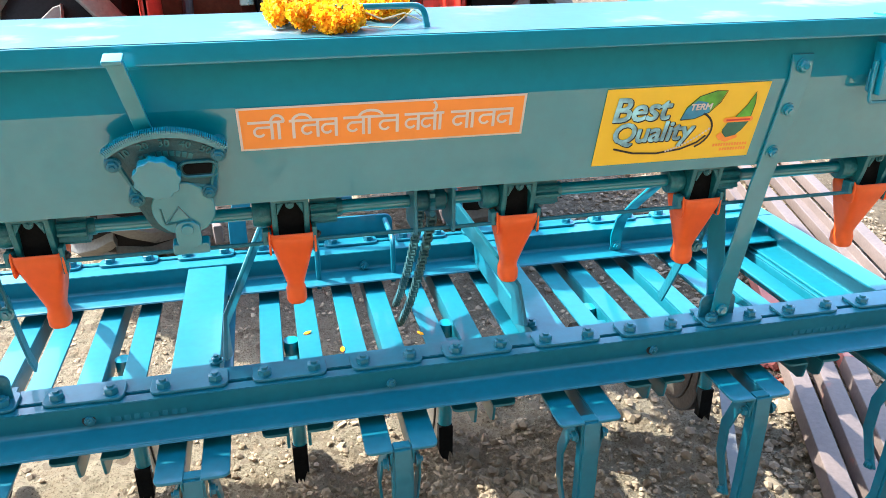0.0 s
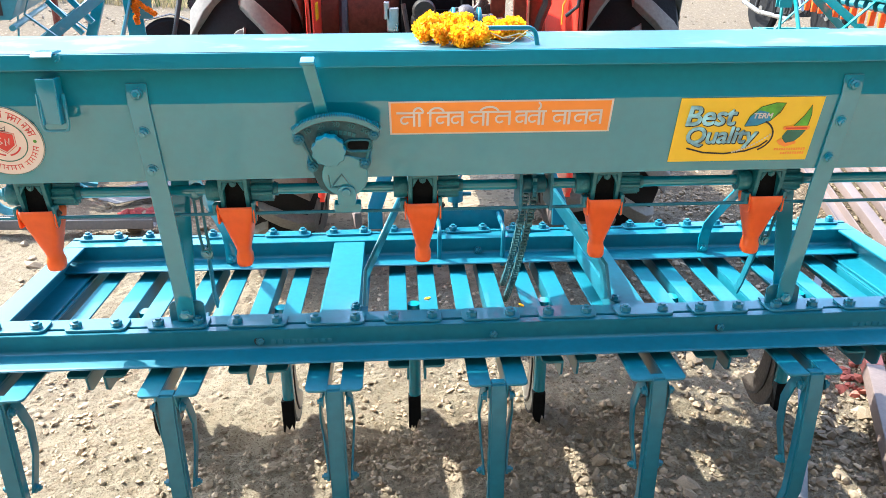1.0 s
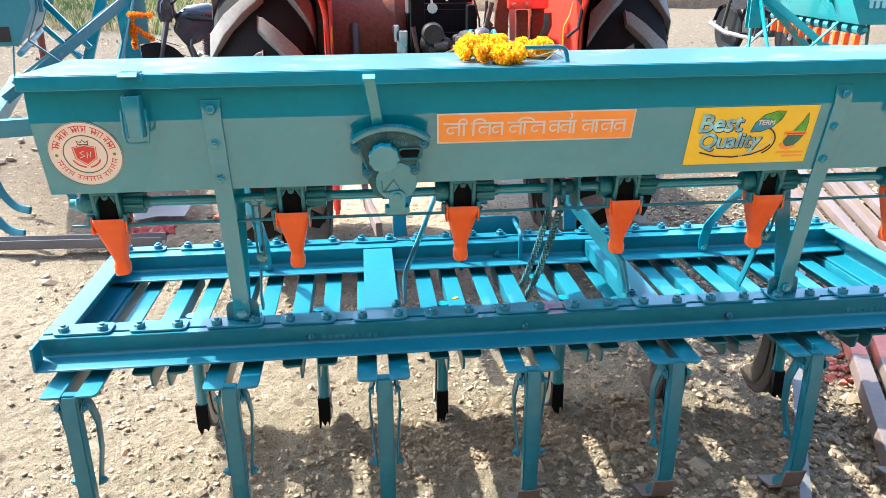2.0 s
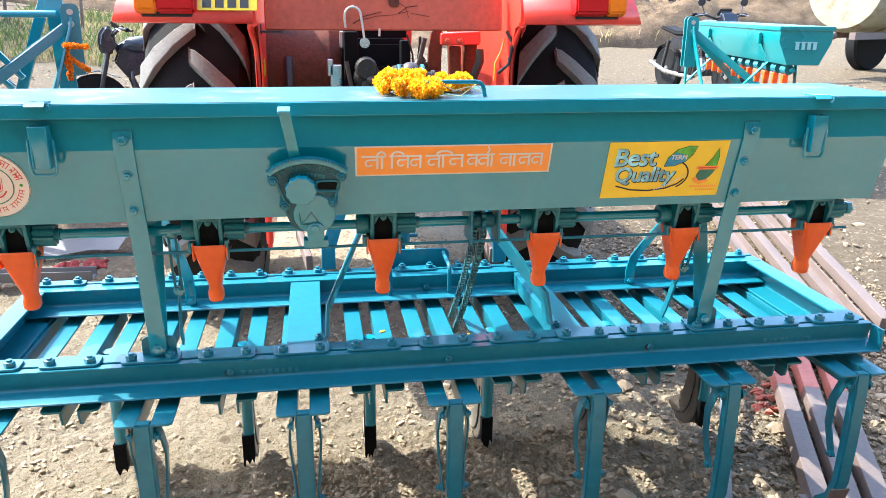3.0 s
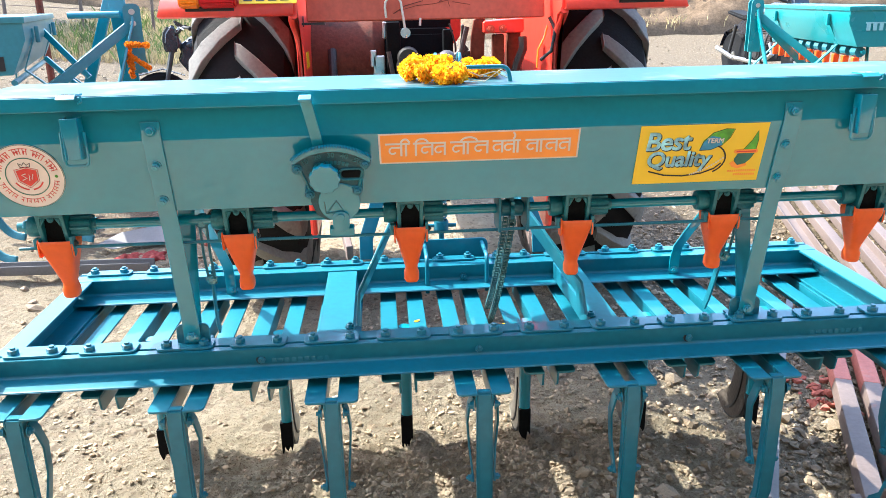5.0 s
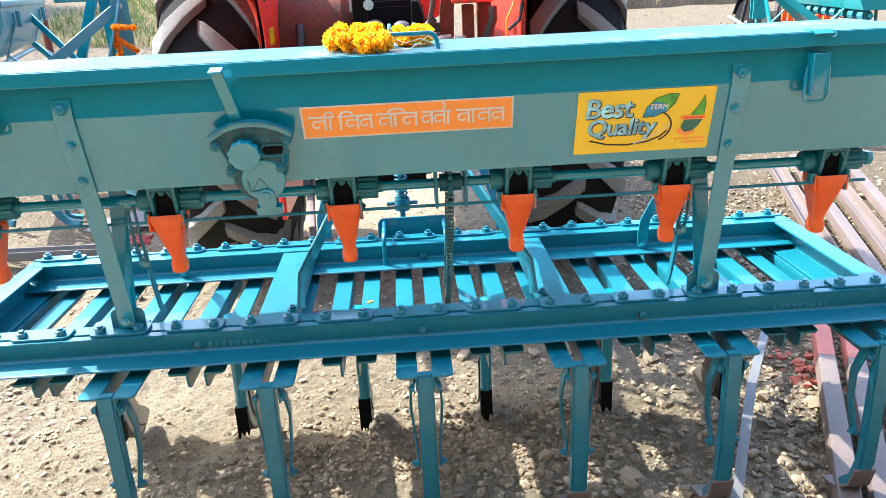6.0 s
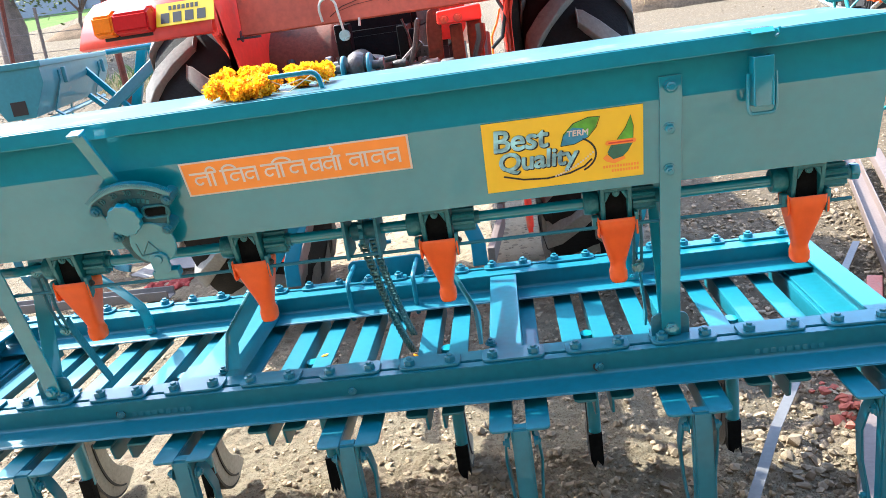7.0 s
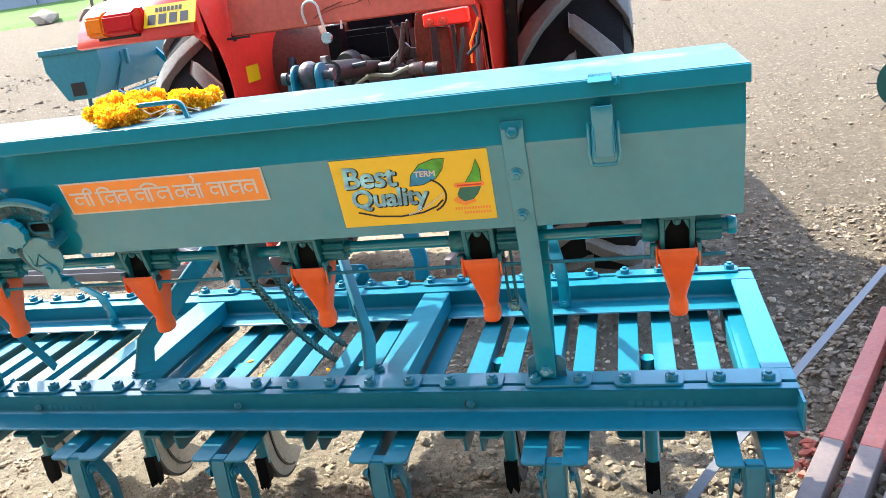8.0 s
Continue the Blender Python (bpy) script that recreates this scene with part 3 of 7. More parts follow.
        for d in (-0.007, 0.007):
            strip(bm, [(u + d, 0.035, 0.785), (u + d, 0.045, 0.70), (u + d, 0.07, 0.63)], 0.006, 0.005, up=(1, 0, 0))
        prism(bm, ring(0.016, 12), "y", 0.028, 0.042, Matrix.Translation((u, 0, 0.785)))
        strip(bm, [(u, 0.075, 0.66), (u + 0.012 * side, 0.12, 0.60), (u + 0.03 * side, 0.2, 0.49), (u + 0.03 * side, 0.22, 0.455)], 0.02, 0.005, up=(1, 0, 0))
        link = part("slotted_link", bm, TEAL_DARK, drill, bevel=0.0008)
        bm = B()
        hexbolt(bm, Matrix.Translation((u, 0.026, 0.785)) @ Euler((radians(90), 0, 0)).to_matrix().to_4x4(), 0.008, 0.007)
        part("bolt", bm, TEAL, link)
        bm = B()
        hexbolt(bm, Matrix.Translation((u, 0.062, 0.645)) @ Euler((radians(90), 0, 0)).to_matrix().to_4x4(), 0.009, 0.007)
        part("bolt", bm, TEAL, link)


def beam(y0, name, front):
    """A beam of two rolled sections with a slot between them, plates and bolts over each rail pair."""
    bm = B()
    x0, x1 = -1.063, 1.066
    g0, g1 = (0.022, 0.030) if front else (0.050, 0.058)
    # an angle iron whose level leg points forward at the bottom, on a packing flat
    lip = LIP_LOW + 0.0065
    prism(bm, [(y0, BEAM_TOP), (y0 + 0.008, lip + 0.010), (y0 + 0.006, lip + 0.0045), (y0, lip + 0.002), (y0 - LIP + 0.003, lip - 0.0034), (y0 - LIP, lip - 0.006), (y0 - LIP, LIP_LOW - 0.002),
               (y0 + 0.009, LIP_LOW), (y0 + 0.009, BEAM_LOW), (y0 + g0, BEAM_LOW), (y0 + g0, BEAM_TOP)], "x", x0, x1)
    prism(bm, [(y0 + g1, BEAM_LOW), (y0 + 0.073, BEAM_LOW), (y0 + 0.073, BEAM_TOP), (y0 + g1, BEAM_TOP)], "x", x0, x1)
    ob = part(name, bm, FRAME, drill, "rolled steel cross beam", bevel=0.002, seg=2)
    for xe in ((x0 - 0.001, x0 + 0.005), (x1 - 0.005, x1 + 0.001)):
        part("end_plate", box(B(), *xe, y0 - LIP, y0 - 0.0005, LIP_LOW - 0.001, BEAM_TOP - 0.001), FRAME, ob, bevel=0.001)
    # black filler strip that stands for the shade inside the open slot
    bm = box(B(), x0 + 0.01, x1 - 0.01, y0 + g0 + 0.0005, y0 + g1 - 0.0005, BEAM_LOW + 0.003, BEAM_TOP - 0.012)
    part("slot_shade", bm, GREASE_SHADE, ob, "black strip standing for the shade in the slot")
    yc = y0 + (g0 + g1) / 2
    plate_me = bolt_me = None
    for i, x in enumerate(PADS):
        if plate_me is None:
            bm = B()
            prism(bm, rounded(-0.061, 0.061, -0.0175, 0.036 if front else 0.02, 0.011, 3), "z", 0.0005, 0.0065)
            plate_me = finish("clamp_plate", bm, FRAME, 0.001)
            bm = B()
            hexbolt(bm, Matrix.Translation((0, 0, 0.0065)), 0.0115, 0.011, False)
            bolt_me = finish("bolt", bm, FRAME)
        p = new("clamp_plate", plate_me)
        p.parent = drill
        p.location = (x + random.uniform(-0.003, 0.003), yc, BEAM_TOP)
        p.rotation_euler.z = random.uniform(-0.015, 0.015)
        for u in (-0.0405, 0.0405):
            b = new("bolt", bolt_me)
            b.parent = p
            b.location = (u, 0, 0)
            b.rotation_euler = (random.uniform(-0.04, 0.04), random.uniform(-0.04, 0.04), random.uniform(0, 1))
    return ob


def frame_parts():
    fb = beam(0.0, "front_beam", True)
    rb = beam(0.506, "rear_beam", False)
    for x in (-0.484, 0.0, 0.486):
        bm = B()
        if x:
            lathe(bm, [(0.0045, 0.0), (0.0045, 0.0105), (0.009, 0.0105)], (x, 0, 0.470), "y", 16)
            part("bolt_hole", bm, INK, fb, "dark round hole")
        bm = B()
        hexbolt(bm, Matrix.Translation((x + 0.001, 0.005, 0.470)) @ Euler((radians(90), 0, 0.4)).to_matrix().to_4x4(), 0.0085, 0.006, False)
        part("bolt", bm, TEAL_DARK, fb)
    bm = B()
    hexbolt(bm, Matrix.Translation((0.02, 0.511, 0.462)) @ Euler((radians(90), 0, 0.4)).to_matrix().to_4x4(), 0.009, 0.008)
    part("bolt", bm, TEAL_DARK, rb)
    # rolled-in mill marks, as plain bars
    for x in (-0.40, 0.84):
        for k in range(9):
            bm = B()
            box(bm, x + k * 0.0145 - 0.06, x + k * 0.0145 - 0.051, 0.0054, 0.009, 0.462, 0.474)
            part("mill_mark", bm, FRAME, fb)
    for side in (-1, 1):
        xo = 1.066 if side > 0 else -1.063
        bm = B()
        prism(bm, [(xo, BEAM_LOW), (xo, BEAM_TOP), (xo - 0.052 * side, BEAM_TOP), (xo - 0.052 * side, BEAM_TOP - 0.007), (xo - 0.008 * side, BEAM_TOP - 0.011),
                   (xo - 0.008 * side, BEAM_LOW + 0.011), (xo - 0.066 * side, BEAM_LOW + 0.007), (xo - 0.066 * side, BEAM_LOW)], "y", 0.0735, 0.5055)
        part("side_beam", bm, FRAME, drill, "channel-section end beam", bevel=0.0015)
    # angle-iron rails in pairs, long ones carry the rear tynes
    for i, x in enumerate(PADS):
        y0 = -0.112 if i % 2 == 0 else -0.028
        for s in (-1, 1):
            bm = B()
            a, b = 0.0145 * s, 0.0585 * s
            lo, hi = min(a, b), max(a, b)
            prism(bm, rounded(lo, hi, y0, 0.592, 0.012, 3, (s < 0, s > 0, 0, 0)), "z", 0.4125, 0.4185)
            va, vb = sorted((a, a + 0.005 * s))
            prism(bm, [(y0, 0.4125), (y0 + 0.006, 0.383), (y0 + 0.02, 0.374), (0.592, 0.374), (0.592, 0.4125)], "x", va, vb)
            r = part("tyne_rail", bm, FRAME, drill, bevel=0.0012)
            r.location.x = x + random.uniform(-0.003, 0.003)
        if i % 2:
            bm = B()
            box(bm, x - 0.0145, x + 0.0145, 0.20, 0.245, 0.390, 0.404)
            part("rail_spacer", bm, FRAME, drill, bevel=0.003)


def tyne(x):
    t = new("tyne")
    t.parent = drill
    t.location = (x, 0, 0)
    bm = B()
    path = [(0, -0.098, 0.4175), (0, -0.101, 0.36), (0, -0.099, 0.22), (0, -0.095, 0.12), (0, -0.075, 0.06), (0, -0.035, 0.02)]
    sweep(bm, path, [(-0.0175, -0.013), (0.0175, -0.013), (0.0175, 0.013), (-0.0175, 0.013)], up=(0, -1, 0))
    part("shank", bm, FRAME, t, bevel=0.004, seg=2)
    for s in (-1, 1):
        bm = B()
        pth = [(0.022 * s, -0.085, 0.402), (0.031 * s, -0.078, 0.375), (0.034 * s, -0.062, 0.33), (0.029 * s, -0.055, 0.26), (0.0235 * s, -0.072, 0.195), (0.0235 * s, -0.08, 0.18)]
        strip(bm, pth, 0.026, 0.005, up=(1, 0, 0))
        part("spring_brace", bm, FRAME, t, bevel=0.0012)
        bm = B()
        turn = Euler((0, radians(90 * s), 0)).to_matrix().to_4x4()
        hexbolt(bm, Matrix.Translation((0.0225 * s, -0.099, 0.385)) @ turn, 0.009, 0.009)
        part("bolt", bm, FRAME, t)
        bm = B()
        hexbolt(bm, Matrix.Translation((0.026 * s, -0.078, 0.19)) @ turn, 0.008, 0.009)
        part("bolt", bm, FRAME, t)
    bm = B()
    sweep(bm, [(0, -0.1, 0.10), (0, -0.085, 0.05), (0, -0.04, 0.012), (0, 0.02, 0.0)], [(-0.026, -0.004), (0.026, -0.004), (0.026, 0.004), (-0.026, 0.004)], up=(0, -1, 0))
    part("shovel", bm, IRON, t, "worn steel shovel point", bevel=0.002)


def opener(x, kind):
    """A front furrow opener: seed tube, curved tine and black boot."""
    t = new("furrow_opener")
    t.parent = drill
    t.location = (x, 0, 0)
    bm = B()
    rod(bm, [(0.004, 0.305, 0.405), (0.004, 0.308, 0.30), (0.003, 0.314, 0.12)], 0.0155, 14)
    part("seed_tube", bm, TEAL, t)
    bm = B()
    outer = [(0.325, 0.33), (0.318, 0.30), (0.314, 0.20), (0.324, 0.12), (0.35, 0.06), (0.395, 0.022), (0.45, 0.015), (0.505, 0.04)]
    inner = [(0.47, 0.075), (0.435, 0.098), (0.412, 0.14), (0.398, 0.20), (0.39, 0.30), (0.37, 0.33)]
    outer, inner = smooth_line(outer, 4), smooth_line(inner, 4)
    prism(bm, outer + inner, "x", -0.009, 0.013)
    tri_mesh(bm)
    part("curved_blade", bm, BLADE if x < 0.4 else BLADE_SHADED, t, "bare worn steel tine dulled by dust" if x < 0.4 else "steel tine coloured darker for shade", sharp=40)
    # a welded wear strip along the side, and a torn black boot below the tube
    bm = B()
    rib = [(a + 0.034, b + 0.012) for a, b in outer[8:22]]
    for s in (-1, 1):
        prism(bm, rib + [(a + 0.006, b + 0.002) for a, b in rib[::-1]], "x", 0.013 if s > 0 else -0.0125, 0.0165 if s > 0 else -0.009)
    tri_mesh(bm)
    part("wear_strip", bm, BLACK, t, "dark weld line along the tine")
    bm = B()
    r = random.Random(int(x * 1000) + 5000)
    teeth = [(0.017 - 0.0039 * k, 0.066 + r.uniform(-0.02, 0.014)) for k in range(9)]
    prism(bm, [(-0.0145, 0.142), (0.0175, 0.142)] + teeth, "y", 0.296, 0.316)
    tri_mesh(bm)
    part("boot", bm, GREASE_SHADE, t, "torn black rubber boot")
    bm = B()
    edge = [(a - 0.006, b) for a, b in outer[12:25]]
    prism(bm, edge + [(a + 0.006, b + 0.004) for a, b in edge[::-1]], "x", -0.0105, 0.0145)
    tri_mesh(bm)
    part("tine_edge", bm, BLACK, t, "blackened cutting edge")
    bm = B()
    edge = [(a - 0.005, b) for a, b in outer[0:13]]
    prism(bm, edge + [(a + 0.008, b) for a, b in edge[::-1]], "x", -0.011, 0.015)
    tri_mesh(bm)
    part("painted_edge", bm, TEAL_DARK, t, "dark teal front edge of the tine")


def seed_feed(x):
    f = new("seed_feed")
    f.parent = drill
    f.location = (x, 0, 0)
    f.scale = (0.85, 1, 1)
    bm = B()
    for s in (-1, 1):
        prism(bm, [(-0.012, 0.826), (0.062, 0.826), (0.058, 0.757), (0.03, 0.735), (0.006, 0.757), (-0.004, 0.79)], "x", 0.028 * s - 0.005, 0.028 * s + 0.005)
    box(bm, -0.033, 0.033, -0.010, 0.06, 0.814, 0.8255)
    for s in (-1, 1):
        prism(bm, [(0.023 * s, 0.814), (0.010 * s, 0.814), (0.023 * s, 0.795)], "y", -0.008, -0.002)
    part("feed_housing", bm, TEAL_CAST, f, "cast feed housing", bevel=0.0015)
    # black block between the cheeks, in place of the shade in there
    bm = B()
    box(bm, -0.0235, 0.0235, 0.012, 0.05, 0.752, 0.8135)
    part("cavity_shade", bm, GREASE_SHADE, f, "black block standing for the shade inside the feed housing")
    bm = B()
    hexbolt(bm, Matrix.Translation((0, -0.004, 0.812)) @ Euler((radians(90), 0, 0)).to_matrix().to_4x4(), 0.006, 0.006)
    part("bolt", bm, TEAL_CAST, f)
    bm = B()
    n = 10
    prof = []
    for k in range(n * 4):
        r = 0.0235 if k % 4 < 2 else 0.0185
        a = 2 * math.pi * k / (n * 4)
        prof.append((0.028 + r * math.cos(a), 0.789 + r * math.sin(a)))
    prism(bm, prof, "x", 0.036, 0.083)
    prism(bm, [(0.028 + a, 0.789 + b) for a, b in ring(0.013, 12)], "x", 0.083, 0.094)
    part("fluted_roller", bm, TEAL_CAST, f, "fluted feed roller")
    bm = B()
    lathe(bm, [(-0.066, 0.012), (-0.066, 0.021), (-0.05, 0.023), (-0.034, 0.021), (-0.034, 0.012)], (0, 0.028, 0.789), "x", 16)
    part("bearing", bm, TEAL_CAST, f, "cast bearing collar", bevel=0.001)
    bm = B()
    box(bm, -0.052, -0.036, 0.0, 0.02, 0.745, 0.768)
    part("rod_block", bm, TEAL_CAST, f, bevel=0.002)
    bm = B()
    prism(bm, [(-0.006, 0.772), (0.014, 0.772), (0.012, 0.735), (0.0, 0.728)], "x", 0.036, 0.044)
    part("shutter_arm", bm, TEAL_CAST, f, bevel=0.001)
    # orange funnel, open at the top
    bm = B()
    secs = [(0.7585, 0.0365, -0.006, 0.058), (0.746, 0.0365, -0.005, 0.060), (0.738, 0.035, -0.002, 0.060), (0.668, 0.0165, 0.022, 0.060), (0.656, 0.0135, 0.027, 0.058),
            (0.648, 0.0140, 0.027, 0.060), (0.642, 0.0165, 0.025, 0.062), (0.628, 0.0165, 0.026, 0.062), (0.624, 0.0145, 0.028, 0.060)]
    rings = []
    for z, w, ya, yb in secs:
        r = min(w, (yb - ya) / 2) * (0.25 if z > 0.7 else 0.75)
        rings.append([bm.verts.new((a * 1.04, b, z + 0.005)) for a, b in rounded(-w, w, ya, yb, r, 3)])
    for r0, r1 in zip(rings, rings[1:]):
        k = len(r0)
        for i in range(k):
            bm.faces.new((r0[i], r0[(i + 1) % k], r1[(i + 1) % k], r1[i]))
    bm.faces.new(rings[-1])
    fun = part("funnel", bm, ORANGE, f, "bright orange plastic seed funnel", sharp=50)
    fun.modifiers.new("wall", "SOLIDIFY").thickness = -0.002
    for s in (-1, 1):
        bm = B()
        prism(bm, rounded(-0.004, 0.024, 0.727, 0.768, 0.008, 3), "x", 0.0402 * s - 0.002, 0.0402 * s + 0.002)
        part("funnel_ear", bm, ORANGE, f, bevel=0.001)
        bm = B()
        hexbolt(bm, Matrix.Translation((0.043 * s, 0.006, 0.756)) @ Euler((0, radians(90 * s), 0)).to_matrix().to_4x4(), 0.0055, 0.006)
        part("bolt", bm, BLACK, f)
    if x == CUPS[-1] or x == CUPS[0]:
        bm = B()
        s = 1 if x > 0 else -1
        prism(bm, [(0.028 + a, 0.789 + b) for a, b in ring(0.016, 6)], "x", 0.094 if s > 0 else -0.078, 0.112 if s > 0 else -0.066)
        part("shaft_nut", bm, TEAL, f, bevel=0.002)


def drive_parts():
    bm = B()
    rod(bm, [(-0.955, 0.028, 0.789), (0.955, 0.028, 0.789)], 0.0105, 12)
    part("feed_shaft", bm, TEAL, drill, "long painted feed shaft")
    bm = B()
    rod(bm, [(-0.95, 0.004, 0.748), (0.95, 0.004, 0.748)], 0.0034, 8)
    part("control_rod", bm, TEAL_DARK, drill, "thin shutter control rod")
    bm = B()
    box(bm, -0.95, 0.95, 0.066, 0.10, 0.806, 0.8255)
    part("under_rail", bm, TEAL_DARK, drill)
    # sprocket and chain
    bm = B()
    prof = []
    for k in range(32):
        r = 0.034 if k % 2 else 0.029
        prof.append((0.028 + r * math.cos(k * math.pi / 16), 0.789 + r * math.sin(k * math.pi / 16)))
    prism(bm, prof, "x", 0.072, 0.08)
    prism(bm, [(0.028 + a, 0.789 + b) for a, b in ring(0.018, 14)], "x", 0.055, 0.1)
    part("sprocket", bm, TEAL_DARK, drill)
    for x in (0.044, 0.104):
        bm = B()
        box(bm, x, x + 0.006, -0.012, 0.06, 0.745, 0.825)
        part("chain_guard", bm, TEAL_DARK, drill, bevel=0.001)
    for a, b in (((0.076, 0.0, 0.775), (0.076, 0.372, 0.375)), ((0.076, 0.052, 0.812), (0.076, 0.418, 0.40))):
        bm = B()
        a, b = Vector(a), Vector(b)
        n = int((b - a).length / 0.0127)
        d = (b - a) / n
        turn = d.to_track_quat("Y", "X").to_matrix().to_4x4()
        for k in range(n):
            sag = 0.022 * 4 * (k + 0.5) / n * (1 - (k + 0.5) / n)
            m = Matrix.Translation(a + d * (k + 0.5) + Vector((0, -0.3, -1)) * sag) @ turn
            w = 0.0065 if k % 2 else 0.0045
            # local x of the link lies level, across the strand
            for s in (-1, 1):
                prism(bm, [(-0.003, -0.0078), (0.003, -0.0078), (0.0052, -0.003), (0.0052, 0.003), (0.003, 0.0078), (-0.003, 0.0078), (-0.0052, 0.003), (-0.0052, -0.003)],
                      "z", w * s - 0.0009, w * s + 0.0009, m)
            prism(bm, ring(0.0038, 6), "z", -0.0075, 0.0075, m @ Matrix.Translation((0, 0.0063, 0)))
        part("roller_chain", bm, CHAIN, drill, "oiled steel roller chain")
    # a worn gate lever between the rails
    bm = B()
    rod(bm, [(-0.06, 0.15, 0.36), (0.06, 0.15, 0.36)], 0.008, 10)
    for x in (-0.02, 0.02):
        lathe(bm, [(-0.008, 0.006), (-0.008, 0.016), (0.008, 0.016), (0.008, 0.006)], (x, 0.15, 0.36), "x", 12)
    part("cross_pin", bm, ZINC, drill, "bright steel pin with collars")


def hitch_parts():
    # flat channels between the beams
    for x0, x1 in ((-0.363, -0.282), (0.279, 0.345)):
        bm = B()
        prism(bm, [(x0, 0.45), (x0, 0.4955), (x1, 0.4955), (x1, 0.45), (x1 - 0.006, 0.45), (x1 - 0.006, 0.488), (x0 + 0.006, 0.488), (x0 + 0.006, 0.45)], "y", 0.0735, 0.5055)
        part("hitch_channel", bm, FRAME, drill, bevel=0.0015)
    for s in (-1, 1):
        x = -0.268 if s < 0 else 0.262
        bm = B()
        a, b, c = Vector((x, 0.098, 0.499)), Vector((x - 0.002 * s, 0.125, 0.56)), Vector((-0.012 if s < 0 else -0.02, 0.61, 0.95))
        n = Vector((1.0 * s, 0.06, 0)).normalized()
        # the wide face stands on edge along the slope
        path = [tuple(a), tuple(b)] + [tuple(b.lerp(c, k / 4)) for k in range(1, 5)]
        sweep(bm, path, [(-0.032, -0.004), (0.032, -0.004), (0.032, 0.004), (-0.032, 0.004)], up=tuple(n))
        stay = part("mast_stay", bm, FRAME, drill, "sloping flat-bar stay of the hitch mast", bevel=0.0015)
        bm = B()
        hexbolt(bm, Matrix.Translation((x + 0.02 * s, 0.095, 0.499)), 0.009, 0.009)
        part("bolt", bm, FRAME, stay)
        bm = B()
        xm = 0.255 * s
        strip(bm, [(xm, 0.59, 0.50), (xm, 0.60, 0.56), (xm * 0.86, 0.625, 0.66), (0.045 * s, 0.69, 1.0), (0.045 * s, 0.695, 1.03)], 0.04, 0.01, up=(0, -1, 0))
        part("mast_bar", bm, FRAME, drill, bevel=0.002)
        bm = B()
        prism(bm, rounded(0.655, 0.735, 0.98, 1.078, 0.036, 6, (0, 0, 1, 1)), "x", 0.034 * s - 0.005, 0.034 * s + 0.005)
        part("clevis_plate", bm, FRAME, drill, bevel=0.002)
        bm = B()
        pts = [(0.085 * s, 0.605, 0.535)] + bend((0.085 * s, 0.60, 0.535), (0.085 * s, 0.485, 0.53), (0.085 * s, 0.49, 0.43), 0.02) + [(0.085 * s, 0.49, 0.425)]
        rod(bm, pts, 0.006, 8)
        part("hook_rod", bm, FRAME, drill)
    bm = B()
    lathe(bm, [(-0.075, 0.0), (-0.075, 0.017), (-0.06, 0.017), (-0.06, 0.0115), (0.06, 0.0115), (0.06, 0.016), (0.07, 0.016), (0.07, 0)], (0, 0.695, 1.045), "x", 14)
    part("hitch_pin", bm, LINKAGE, drill, "greasy steel hitch pin")
    bm = B()
    lathe(bm, [(-0.02, 0.016), (-0.02, 0.03), (-0.008, 0.037), (0.008, 0.037), (0.02, 0.03), (0.02, 0.016)], (0, 0.70, 1.047), "x", 18)
    part("link_ball", bm, LINKAGE, drill, "bare steel link eye")
    bm = B()
    prism(bm, rounded(-0.103, 0.103, 0.47, 0.548, 0.018, 4, (0, 0, 1, 1)), "y", 0.602, 0.61)
    part("hitch_plate", bm, FRAME, drill, bevel=0.0015)
    # screw jack with a spring
    bm = B()
    rod(bm, [(-0.03, 0.66, 0.52), (-0.03, 0.66, 0.76)], 0.008, 10)
    rod(bm, [(-0.075, 0.66, 0.575), (0.015, 0.66, 0.575)], 0.006, 8)
    lathe(bm, [(0.555, 0.008), (0.555, 0.022), (0.59, 0.022), (0.59, 0.008)], (-0.03, 0.66, 0), "z", 14)
    lathe(bm, [(0.69, 0.008), (0.69, 0.02), (0.71, 0.02), (0.71, 0.008)], (-0.03, 0.66, 0), "z", 14)
    jack = part("spring_screw", bm, TEAL_DARK, drill, "painted screw with a coil spring")
    bm = B()
    rod(bm, [(-0.03 + 0.0165 * math.cos(k * 0.7), 0.66 + 0.0165 * math.sin(k * 0.7), 0.592 + k * 0.00135) for k in range(72)], 0.0032, 6)
    part("coil_spring", bm, FRAME, jack)


